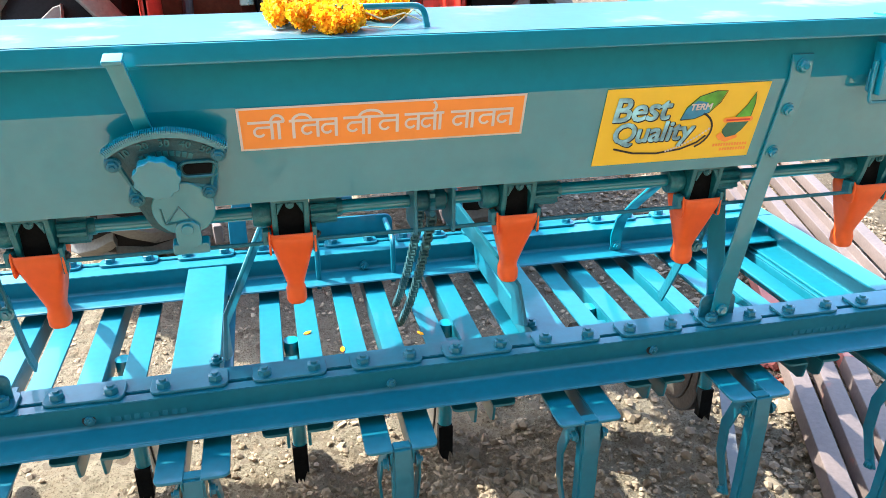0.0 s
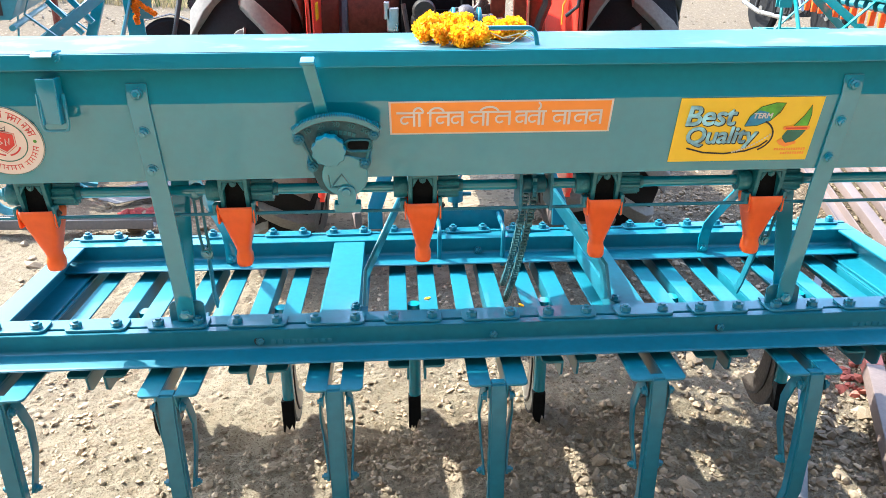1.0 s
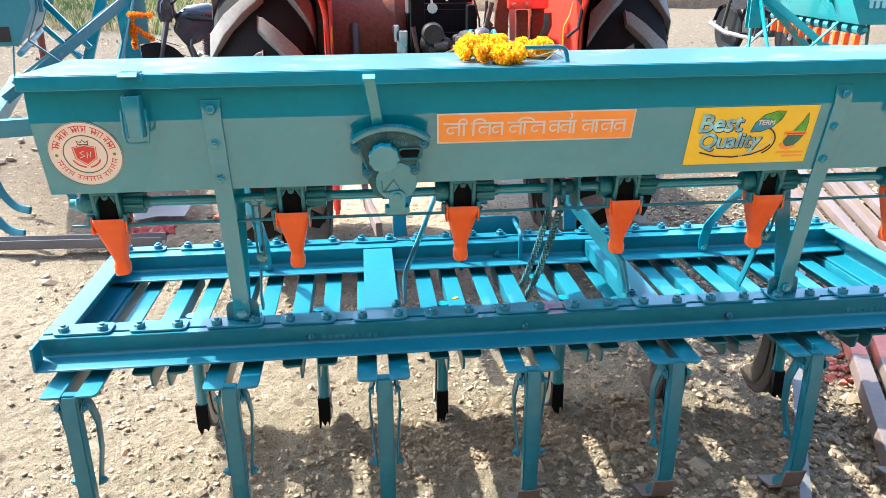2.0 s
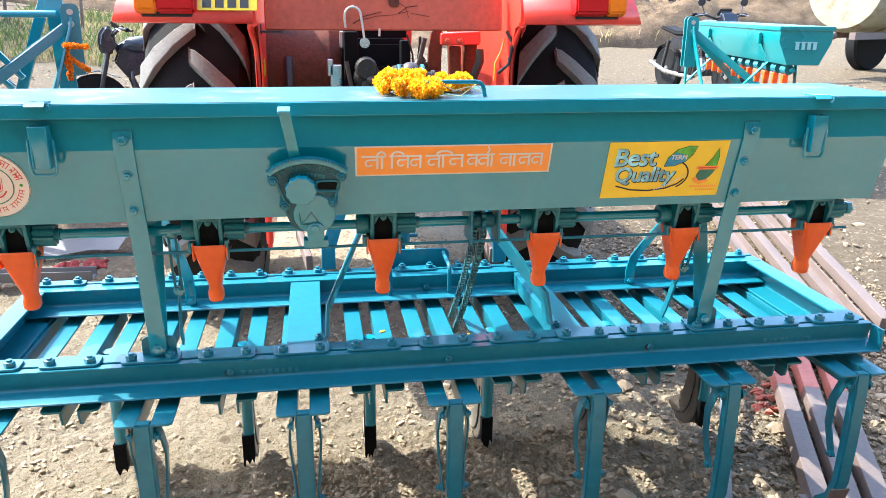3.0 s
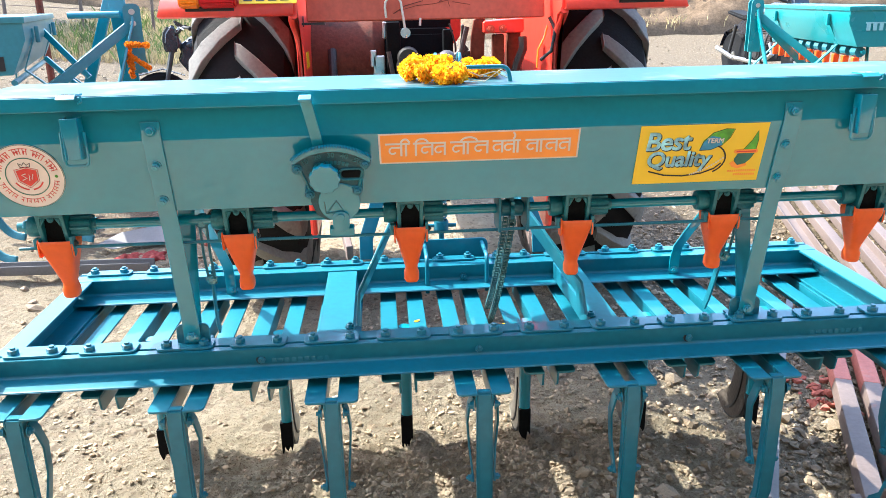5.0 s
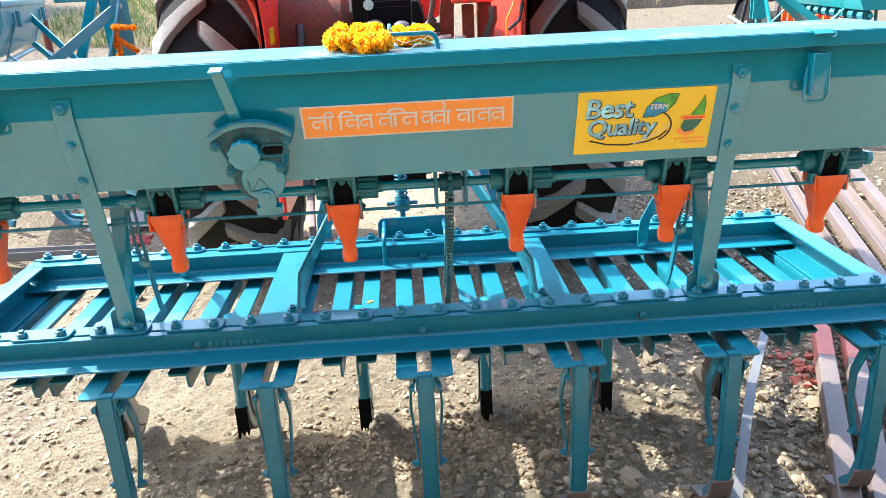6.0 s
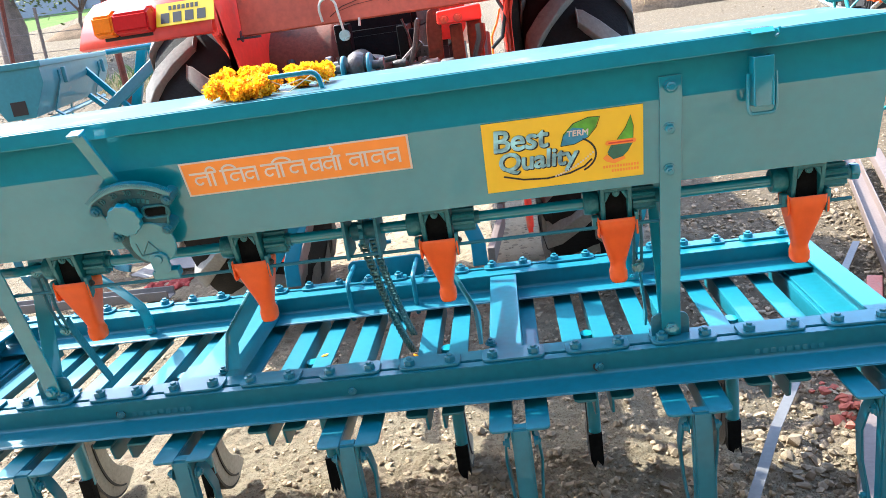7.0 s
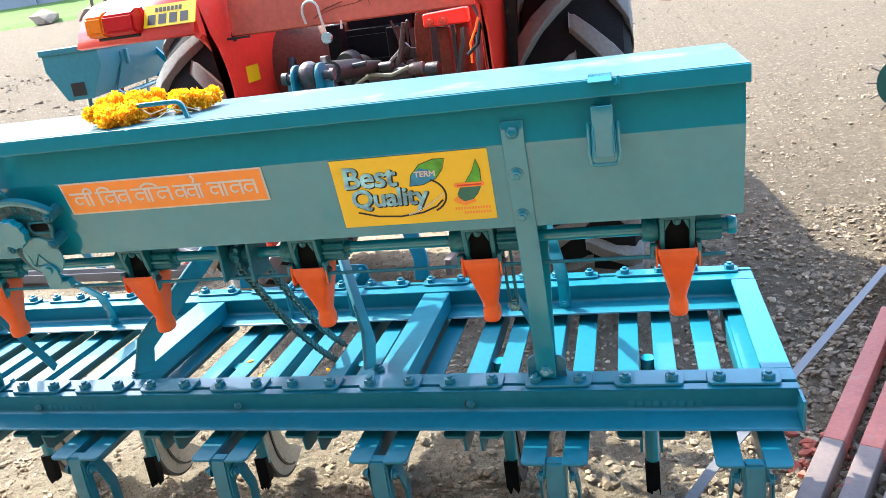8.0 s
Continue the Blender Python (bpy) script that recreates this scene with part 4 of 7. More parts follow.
def dial_parts():
    """Metering quadrant: serrated arc, knob, pointer plate, numbers and bolts."""
    xc, zc = -0.296, 0.880
    P0 = on_face(xc, zc)
    out0, out1 = 0.022, 0.030
    dial = new("metering_dial")
    dial.parent = drill
    dial["label"] = "cast metering quadrant with serrated edge"
    r1 = 0.121
    piv = Vector((0, -0.034))

    def pol(r, deg):
        return (piv.x + r * math.sin(radians(deg)), piv.y + r * math.cos(radians(deg)))
    bm = B()
    outline = [pol(r1, a) for a in range(-39, 40, 3)] + [(0.066, 0.045), (0.046, -0.012), (0.047, -0.03), (0.036, -0.062), (0.02, -0.075), (-0.018, -0.075), (-0.036, -0.062), (-0.047, -0.03), (-0.046, -0.012), (-0.066, 0.045)]
    prism(bm, outline[::-1], "z", out0, out1, P0)
    tri_mesh(bm)
    part("quadrant_plate", bm, TEAL_GRIMY_SHADED, dial, bevel=0.0008)
    bm = B()
    prism(bm, ([pol(r1, a) for a in range(-39, 40, 3)] + [pol(r1 - 0.007, a) for a in range(39, -40, -3)])[::-1], "z", out1, out1 + 0.005, P0)
    for k in range(58):
        a = -38.5 + k * 77 / 57
        m = P0 @ Matrix.Translation((*pol(r1, a), 0)) @ Euler((0, 0, radians(-a))).to_matrix().to_4x4()
        box(bm, -0.0009, 0.0009, -0.003, 0.0035, out0 + 0.002, out1 + 0.006, m)
    part("serrated_rim", bm, TEAL, dial)
    bm = B()
    # window with a rounded frame
    prism(bm, rounded(0.018, 0.058, 0.021, 0.036, 0.007, 4)[::-1], "z", out1, out1 + 0.0012, P0)
    part("window_slot", bm, GREASE_SHADE, dial, "dark slot")
    bm = B()
    ringpts = rounded(0.014, 0.062, 0.017, 0.040, 0.01, 4)
    sweep(bm, [tuple(P0 @ Vector((a, b, out1 + 0.002))) for a, b in ringpts + ringpts[:2]], ring(0.0022, 5), caps=False)
    for a, b in (((0.016, 0.006), (0.05, -0.002)), ((-0.06, 0.04), (-0.043, -0.012)), ((0.05, -0.002), (0.06, 0.04))):
        rod(bm, [tuple(P0 @ Vector((*a, out1))), tuple(P0 @ Vector((*b, out1)))], 0.0028, 5)
    tri = [(-0.016, -0.056), (0.018, -0.052), (0.004, -0.028), (-0.016, -0.056), (-0.018, -0.056)]
    sweep(bm, [tuple(P0 @ Vector((a, b, out1 + 0.0045))) for a, b in tri], ring(0.0016, 5))
    rod(bm, [tuple(P0 @ Vector((-0.02, -0.03, out1 + 0.004))), tuple(P0 @ Vector((-0.018, -0.056, out1 + 0.004)))], 0.0014, 5)
    tagged(part("cast_ribs", bm, TEAL_CAST, dial), kind="stuff")
    bm = B()
    wavy = [((0.0295 + 0.0014 * math.cos(11 * a)) * math.cos(a) - 0.014, (0.0295 + 0.0014 * math.cos(11 * a)) * math.sin(a) + 0.028) for a in [2 * math.pi * k / 66 for k in range(66)]]
    prism(bm, wavy, "z", out1 + 0.008, out1 + 0.024, P0)
    prism(bm, [(a - 0.014, b + 0.028) for a, b in ring(0.014, 12)], "z", out1, out1 + 0.009, P0)
    part("knob", bm, TEAL, dial, "scalloped painted knob", bevel=0.0015)
    bm = B()
    prism(bm, [(a * 0.95 + 0.01, b - 0.034) for a, b in ring(0.044, 28)], "z", out1 - 0.002, out1 + 0.004, P0)
    part("dial_body", bm, TEAL, dial, bevel=0.002)
    for k, word in enumerate(("10", "20", "30", "40", "50")):
        a = -29 + k * 14.5
        m = P0 @ Matrix.Translation((*pol(0.104, a), out1 + 0.0007)) @ Euler((0, 0, radians(-a))).to_matrix().to_4x4()
        lettering(word, 0.0145, m, TEAL_CAST, dial, "number", 0.0009, bold=0.0002)
    bm = B()
    for k in range(9):
        a = -20 + k * 5
        m = P0 @ Matrix.Translation((*pol(0.0885, a), out1)) @ Euler((0, 0, radians(-a))).to_matrix().to_4x4()
        box(bm, -0.0028, 0.0028, -0.004, 0.004, 0, 0.0012, m)
    tagged(part("cast_mark", bm, TEAL_CAST, dial), kind="stuff")
    for a, b in ((-0.067, 0.043), (0.066, 0.05), (-0.047, -0.013), (0.047, -0.008)):
        bm = B()
        prism(bm, [(a + u, b + v) for u, v in ring(0.011, 12)], "z", 0.0, out1 + 0.002, P0)
        hexbolt(bm, P0 @ Matrix.Translation((a, b, out1 + 0.002)), 0.0078, 0.008)
        part("bolt", bm, TEAL_DARK, dial)
    bm = B()
    prism(bm, rounded(-0.006, 0.028, -0.098, -0.052, 0.014, 5)[::1], "z", out1 + 0.003, out1 + 0.009, P0)
    prism(bm, rounded(-0.014, 0.036, -0.112, -0.094, 0.003, 2), "z", out0 - 0.006, out1 + 0.004, P0)
    prism(bm, [(u + 0.011, v - 0.064) for u, v in ring(0.0085, 12)], "z", out1 + 0.009, out1 + 0.013, P0)
    part("pointer_arm", bm, TEAL, dial, bevel=0.001)
    bm = B()
    strip(bm, [(-0.316, -0.073, 0.938), (-0.3195, -0.086, 0.962), (-0.333, -0.134, 1.052)], 0.021, 0.007, up=(0, -1, -0.3))
    lever = part("control_lever", bm, TEAL, drill, "flat steel setting lever", bevel=0.001)
    bm = B()
    box(bm, -0.0115, 0.0115, -0.012, 0.012, -0.003, 0.003, Matrix.Translation((-0.3335, -0.135, 1.054)) @ Euler((0.25, 0.0, 0)).to_matrix().to_4x4())
    part("lever_cap", bm, TEAL, lever, bevel=0.001)


def strokes(lines, width, m, material, parent, name, depth=0.0009):
    """Plain flat strokes along lines of points in the plane of m."""
    bm = B()
    for pts in lines:
        pth = [tuple(m @ Vector((a, b, depth / 2))) for a, b in pts]
        nrm = (m.to_3x3() @ Vector((0, 0, 1))).normalized()
        strip(bm, pth, width, depth, up=tuple(nrm))
    return part(name, bm, material, parent)


def arc(cx, cy, r, a0, a1, n=7, sy=1.0):
    return [(cx + r * math.cos(radians(a0 + (a1 - a0) * k / n)), cy + sy * r * math.sin(radians(a0 + (a1 - a0) * k / n))) for k in range(n + 1)]


def word_blocks(x0, x1, blocks, m, material, parent):
    """One word as plain shapes: a head bar with rounded blocks hanging from it; blocks of (width share, height, ring)."""
    def shape(pts):
        part("white_shape", prism(B(), pts, "z", 0, 0.0006, m), material, parent)
    shape([(x0, 0.0085), (x1, 0.0085), (x1, 0.0122), (x0, 0.0122)])
    total = sum(b[0] for b in blocks)
    x = x0
    for share, low, hollow in blocks:
        w = (x1 - x0) * share / total
        stem = min(0.0042, w * 0.55)
        if hollow:
            shape([(x + w - stem, low), (x + w, low), (x + w, 0.0086), (x + w - stem, 0.0086)])
            r = min(0.0068, (w - stem) * 0.52)
            bowl = arc(x + (w - stem) * 0.5, -0.004, r, 75, 330, 9)
            strokes([[(x + w - stem, -0.004 + r)] + bowl], 0.0034, m, material, parent, "white_shape", 0.0006)
        else:
            shape([(x + w / 2 - stem / 2, low), (x + w / 2 + stem / 2, low), (x + w / 2 + stem / 2, 0.0086), (x + w / 2 - stem / 2, 0.0086)])
        x += w


def stickers():
    # amber name strip with white shapes
    m = on_face(-0.002, 0.943, 0.0012)
    bm = B()
    prism(bm, [(-0.2, -0.0325), (0.2, -0.0325), (0.2015, 0.0325), (-0.2015, 0.0325)], "z", 0, 0.0006, m)
    base = part("name_strip_border", bm, WHITE, drill, "white-edged amber name strip sticker")
    bm = B()
    prism(bm, [(-0.1965, -0.0295), (0.1965, -0.0295), (0.1978, 0.0295), (-0.1978, 0.0295)], "z", 0.0007, 0.0011, m)
    part("amber_field", bm, AMBER, base)
    words = ((-0.188, -0.140, ((3, -0.016, 1), (1.3, -0.0165, 0))),
             (-0.1335, -0.068, ((1.2, -0.0165, 0), (3, -0.016, 1), (2.6, -0.0165, 1))),
             (-0.060, 0.017, ((3, -0.0165, 1), (1.2, -0.0165, 0), (3.6, -0.016, 1))),
             (0.025, 0.0815, ((2.2, -0.015, 1), (2.4, -0.0165, 1), (1.1, -0.0165, 0))),
             (0.091, 0.183, ((2.5, -0.0165, 1), (1.1, -0.0165, 0), (2.6, -0.0165, 1), (2.5, -0.0165, 1))))
    for x0, x1, blocks in words:
        word_blocks(x0, x1, blocks, m @ Matrix.Translation((0, 0, 0.0012)), WHITE, base)
    hooks = [arc(-0.149, 0.0105, 0.0085, 0, 175, 7, 1.15), arc(-0.116, 0.0105, 0.0125, 5, 178, 8, 0.75), arc(-0.022, 0.0105, 0.0165, 5, 178, 8, 0.6), arc(0.062, 0.021, 0.008, -60, 60, 5)]
    for hook in hooks:
        strokes([hook], 0.0036, m @ Matrix.Translation((0, 0, 0.0012)), WHITE, base, "white_shape")
    # yellow quality sticker
    m = on_face(0.4545, 0.9095, 0.0012)
    bm = B()
    prism(bm, [(-0.1345, -0.065), (0.1335, -0.065), (0.1345, 0.0655), (-0.132, 0.0655)], "z", 0, 0.0007, m)
    base = part("quality_sticker", bm, YELLOW, drill, "yellow printed quality sticker")
    up = Matrix.Translation((0, 0, 0.0012))
    for word, dx, dy, size in (("Best", -0.072, 0.029, 0.056), ("Quality", -0.045, -0.011, 0.048)):
        for off, mt, bold in ((0.0, INK, 0.0022), (0.0009, BLUE_PRINT, 0.0011)):
            sh = 0.0016 if mt is INK else 0.0
            lettering(word, size, m @ Matrix.Translation((dx + sh, dy - sh, 0.001 + off)), mt, base, "lettering", 0.0003, 0.1, 0.95, bold)
    bm = B()
    leaf = [(-0.003, 0.008), (0.003, 0.029), (0.02, 0.047), (0.045, 0.055), (0.064, 0.054), (0.057, 0.035), (0.043, 0.019), (0.02, 0.009)]
    prism(bm, [(a - 0.001, b) for a, b in leaf], "z", 0.0008, 0.0012, m)
    part("printed_leaf", bm, LEAF_GREEN, base)
    bm = B()
    prism(bm, [(-0.003, 0.009), (0.002, 0.026), (0.018, 0.040), (0.036, 0.036), (0.043, 0.020), (0.02, 0.010)], "z", 0.0013, 0.0016, m)
    part("printed_leaf", bm, BLUE_LEAF, base)
    lettering("TERM", 0.0145, m @ Matrix.Translation((0.026, 0.029, 0.002)), WHITE, base, "lettering", 0.0003, 0.1, 1.0, 0.0004)
    lines = [leaf + [leaf[0]], arc(0.012, -0.012, 0.043, 60, -60, 10, 0.8), [(-0.104, -0.036), (-0.07, -0.046), (-0.03, -0.049), (0.01, -0.044), (0.035, -0.034), (0.048, -0.022)]]
    strokes(lines[:1], 0.0011, m @ up, INK, base, "printed_line", 0.0004)
    strokes(lines[1:], 0.0032, m @ up, INK, base, "printed_line", 0.0004)
    bm = B()
    for k in range(16):
        a = -88 + k * 7.2
        px, py = 0.0 + 0.055 * math.sin(radians(a * 0.5 + 42)), -0.048 + 0.0012 * k + 0.00008 * k * k
        box(bm, -0.016 + k * 0.0043, -0.013 + k * 0.0043, py + 0.0005, py + 0.0036, 0.0016, 0.002, m)
    part("small_print", bm, WHITE, base)
    bm = B()
    drop = [(0.075, -0.018), (0.088, 0.004), (0.105, 0.028), (0.114, 0.05), (0.118, 0.03), (0.117, 0.006), (0.11, -0.012), (0.098, -0.026), (0.084, -0.028)]
    prism(bm, drop[::-1], "z", 0.0008, 0.0012, m)
    part("printed_drop", bm, LEAF_GREEN, base)
    bm = B()
    prism(bm, [(0.074, -0.014), (0.081, 0.0), (0.117, 0.0), (0.108, -0.016), (0.097, -0.027), (0.083, -0.029)][::-1], "z", 0.0013, 0.0016, m)
    part("printed_drop", bm, DARK_GREEN, base)
    strokes([drop + [drop[0]]], 0.0009, m @ up, INK, base, "printed_line", 0.0004)
    bm = B()
    prism(bm, rounded(0.071, 0.122, -0.001, 0.0075, 0.004, 3), "z", 0.0017, 0.0021, m)
    prism(bm, [(0.066, -0.024), (0.072, -0.018), (0.084, -0.028), (0.102, -0.024), (0.104, -0.029), (0.085, -0.036), (0.072, -0.031)][::-1], "z", 0.0017, 0.0021, m)
    part("printed_band", bm, AMBER, base)
    strokes([[(0.076, 0.003), (0.117, 0.003)]], 0.0028, m @ Matrix.Translation((0, 0, 0.0021)), SEAL_RED, base, "small_print", 0.0003)
    bm = B()
    for dy, n, x0 in ((-0.044, 13, 0.066), (-0.0525, 10, 0.08)):
        for k in range(n):
            box(bm, x0 + k * 0.0047, x0 + k * 0.0047 + 0.0032, dy, dy + 0.0048, 0.0008, 0.0011, m)
    part("small_print", bm, AMBER, base)
    # round seal
    m = on_face(-0.881, 0.9115, 0.0012)
    bm = B()
    prism(bm, ring(0.0685, 48), "z", 0, 0.0006, m)
    base = part("round_seal", bm, SEAL_BASE, drill, "round pinkish-white seal sticker with red print")

    def circle(r):
        return [(r * math.cos(2 * math.pi * k / 48), r * math.sin(2 * math.pi * k / 48)) for k in range(49)]
    strokes([circle(0.0675), circle(0.0405), circle(0.0395)], 0.0009, m @ up, DARK_GREEN, base, "printed_ring", 0.0004)
    bm = B()
    for k in range(24):
        a = 165 - k * 150 / 23
        if k in (3, 8, 14, 19):
            continue
        mm = m @ Euler((0, 0, radians(a - 90))).to_matrix().to_4x4() @ Matrix.Translation((0, 0.0535, 0.0007))
        box(bm, -0.0036, 0.0036, 0.0055, 0.0068, 0, 0.0004, mm)
        box(bm, 0.0012, 0.0026, -0.0065, 0.0055, 0, 0.0004, mm)
        if k % 3:
            box(bm, -0.003, 0.0012, -0.002 + (k % 2) * 0.003, 0.0, 0, 0.0004, mm)
            box(bm, -0.003, -0.0017, -0.004, 0.002, 0, 0.0004, mm)
    for k in range(22):
        a = 195 + k * 150 / 21
        if k in (6, 14):
            continue
        mm = m @ Euler((0, 0, radians(a + 90))).to_matrix().to_4x4() @ Matrix.Translation((0, -0.0535, 0.0007))
        box(bm, -0.0032, 0.0032, 0.004, 0.0050, 0, 0.0004, mm)
        box(bm, 0.001, 0.0022, -0.0048, 0.004, 0, 0.0004, mm)
        if k % 2:
            box(bm, -0.0026, 0.001, -0.0015, -0.0002, 0, 0.0004, mm)
    part("printed_script", bm, SEAL_RED, base)
    bm = B()
    shield = [(-0.019, 0.013), (0, 0.018), (0.019, 0.013), (0.017, -0.008), (0.0, -0.021), (-0.017, -0.008)]
    prism(bm, shield[::-1], "z", 0.0008, 0.0012, m)
    part("printed_shield", bm, SEAL_RED, base)
    strokes([[(a * 1.15, b * 1.15) for a, b in shield + shield[:1]]], 0.0011, m @ up, SEAL_RED, base, "printed_line", 0.0003)
    strokes([[(-0.002, 0.007), (-0.01, 0.004), (-0.002, -0.003), (-0.011, -0.007)], [(0.002, -0.008), (0.004, 0.005), (0.008, -0.006), (0.011, 0.006)]], 0.002, m @ Matrix.Translation((0, 0, 0.0015)), WHITE, base, "white_shape", 0.0003)
    strokes([[(-0.009, 0.021), (-0.011, 0.029), (-0.004, 0.025), (0, 0.031), (0.004, 0.025), (0.011, 0.029), (0.009, 0.021), (-0.009, 0.021)]], 0.0016, m @ up, INK, base, "printed_crown", 0.0003)
    strokes([arc(0, 0.0, 0.028, 205, 262, 8), arc(0, 0, 0.028, 278, 335, 8)], 0.0028, m @ up, SEAL_RED, base, "printed_laurel", 0.0003)
    bm = B()
    for s in (-1, 1):
        prism(bm, [(0.0535 * s + a, -0.001 + b) for a, b in ring(0.0032, 10)], "z", 0.0008, 0.0012, m)
    part("printed_dot", bm, LEAF_GREEN, base)


hopper_parts()
frame_parts()
for i, x in enumerate(PADS):
    tyne(x) if i % 2 == 0 else opener(x, i)
for x in CUPS:
    seed_feed(x)
drive_parts()
hitch_parts()
dial_parts()
stickers()


# ---- marigold garland on the lid ----
def blossom(bm, c, r, rng):
    """A ruffled flower head: a small core covered in short curled petals."""
    c = Vector(c)
    n = 120
    for k in range(n):
        z = 1 - 2 * (k + 0.5) / n
        a = k * 2.39996 + rng.uniform(-0.3, 0.3)
        q = math.sqrt(1 - z * z)
        d = Vector((q * math.cos(a), q * math.sin(a), z))
        t = d.cross(Vector((rng.uniform(-1, 1), rng.uniform(-1, 1), rng.uniform(-1, 1)))).normalized()
        w = d.cross(t)
        j = r * rng.uniform(0.78, 1.2)
        s = r * 0.21
        pts = [d * j * 0.45, d * j * 0.85 + t * s * 0.9 - w * s * 0.3, d * j * 1.02 + t * s * 0.6 + w * s * 0.5, d * j - t * s * 0.6 + w * s * 0.6, d * j * 0.85 - t * s * 0.9 - w * s * 0.3]
        bm.faces.new([bm.verts.new(c + p) for p in pts])
    core = bmesh.ops.create_icosphere(bm, subdivisions=1, radius=r * 0.72)
    bmesh.ops.translate(bm, verts=core["verts"], vec=c)


def garland(name, spots, r, material, label, seed):
    g = thing(name, label, "garland")
    rng = random.Random(seed)
    for p in spots:
        bm = B()
        blossom(bm, p, r * rng.uniform(0.85, 1.15), rng)
        f = part("blossom", bm, material, g, sharp=60)
    return g


rng = random.Random(5)
spots = []
for k in range(14):
    spots.append((rng.uniform(-0.118, -0.035), rng.uniform(-0.07, -0.025), 1.076 + rng.random() * 0.016))
for k in range(36):
    u = rng.random()
    spots.append((-0.142 + u * 0.19, 0.022 + rng.uniform(-0.035, 0.03) + 0.05 * u, 1.077 + rng.random() * 0.026 * (1.2 - 0.75 * u)))
lid_garland = garland("flower_garland", spots, 0.0155, PETAL, "fresh yellow marigold garland heaped on the hopper lid", 7)
bm = B()
rod(bm, [(-0.03, -0.03, 1.09), (0.0, -0.045, 1.078), (0.03, -0.04, 1.085), (0.06, -0.01, 1.07)], 0.0012, 5)
rod(bm, [(-0.02, -0.05, 1.07), (0.01, -0.052, 1.068), (0.045, -0.03, 1.088), (0.07, 0.0, 1.07)], 0.001, 5)
part("string", bm, STRING, lid_garland, "pale tying string")


# a few petals that have dropped on the rails
for x, y, turn in ((-0.126, 0.299, 20), (-0.062, 0.217, 80), (0.10, 0.245, 130)):
    bm = B()
    leaf = [(-0.008, 0.0, 0.0006), (-0.003, 0.0045, 0.0016), (0.005, 0.004, 0.0022), (0.010, 0.0, 0.0030), (0.005, -0.004, 0.0020), (-0.003, -0.0045, 0.0012)]
    low = [bm.verts.new(p) for p in leaf]
    top = [bm.verts.new((a, b, c + 0.0008)) for a, b, c in leaf]
    bm.faces.new(low[::-1])
    bm.faces.new(top)
    for i in range(6):
        bm.faces.new((low[i], low[(i + 1) % 6], top[(i + 1) % 6], top[i]))
    petal = part("marigold_petal", bm, PETAL)
    petal.matrix_world = pose(x, y, 0.4186, 0, 0, turn)
    tagged(petal, "single yellow marigold petal dropped on a teal rail", "petal", "fallen petals")


# ---- ground ----
def ground_z(x, y):
    """The yard is level near the drill and rises gently beyond, more so on the left."""
    far = max(0.0, y - 2.6)
    c = 0.038 + 0.07 * min(1.0, max(0.0, (-x - 2) / 8))
    return c * far * far / (far + 1.5)


def rough_z(x, y):
    p = Vector((x, y, 0))
    h = noise.noise(p * 1.4) * 0.026 + noise.noise(p * 2.7) * 0.012 + noise.noise(p * 5) * 0.012 + noise.noise(p * 14) * 0.009 + noise.noise(p * 33) * 0.007
    if -1.8 < x < 2.3 and -0.6 < y < 2.3:
        h += noise.noise(p * 75) * 0.0045
    dip = 0.035 / (1 + math.exp(-(x - 0.8) * 9)) / (1 + math.exp((x - 1.9) * 8)) / (1 + math.exp((y - 1.5) * 7))
    return h - 0.012 - dip + ground_z(x, y)


def axis_steps(lo, hi, fine, limit):
    out = list(np.arange(lo, hi, fine))
    s, a = fine, lo
    head = []
    while a > -limit:
        s *= 1.16
        a -= s
        head.append(a)
    s, a = fine, out[-1]
    while a < limit:
        s *= 1.16
        a += s
        out.append(a)
    return head[::-1] + out


xs, ys = axis_steps(-1.7, 2.2, 0.0085, 260), axis_steps(-0.45, 2.1, 0.0085, 260)
verts = [(x, y, rough_z(x, y) if abs(x) < 30 and abs(y) < 40 else ground_z(x, y)) for y in ys for x in xs]
nx = len(xs)
faces = [(j * nx + i, j * nx + i + 1, (j + 1) * nx + i + 1, (j + 1) * nx + i) for j in range(len(ys) - 1) for i in range(nx - 1)]
me = bpy.data.meshes.new("ground")
me.from_pydata(verts, [], faces)
me.polygons.foreach_set("use_smooth", [True] * len(faces))
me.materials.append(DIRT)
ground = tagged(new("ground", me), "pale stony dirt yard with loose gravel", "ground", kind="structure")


def stone_shape(rng):
    bm = B()
    bmesh.ops.create_icosphere(bm, subdivisions=1, radius=1.0)
    sx, sy, sz = rng.uniform(0.75, 1.25), rng.uniform(0.65, 1.0), rng.uniform(0.4, 0.75)
    for v in bm.verts:
        k = rng.uniform(0.62, 1.25)
        v.co = Vector((v.co.x * sx * k, v.co.y * sy * k, v.co.z * sz * k))
    return bm


rng = random.Random(11)
SHAPES = []
for k in range(10):
    bm = stone_shape(rng)
    vs = np.array([v.co[:] for v in bm.verts])
    fs = np.array([[v.index for v in f.verts] for f in bm.faces])
    SHAPES.append((vs, fs))
    bm.free()


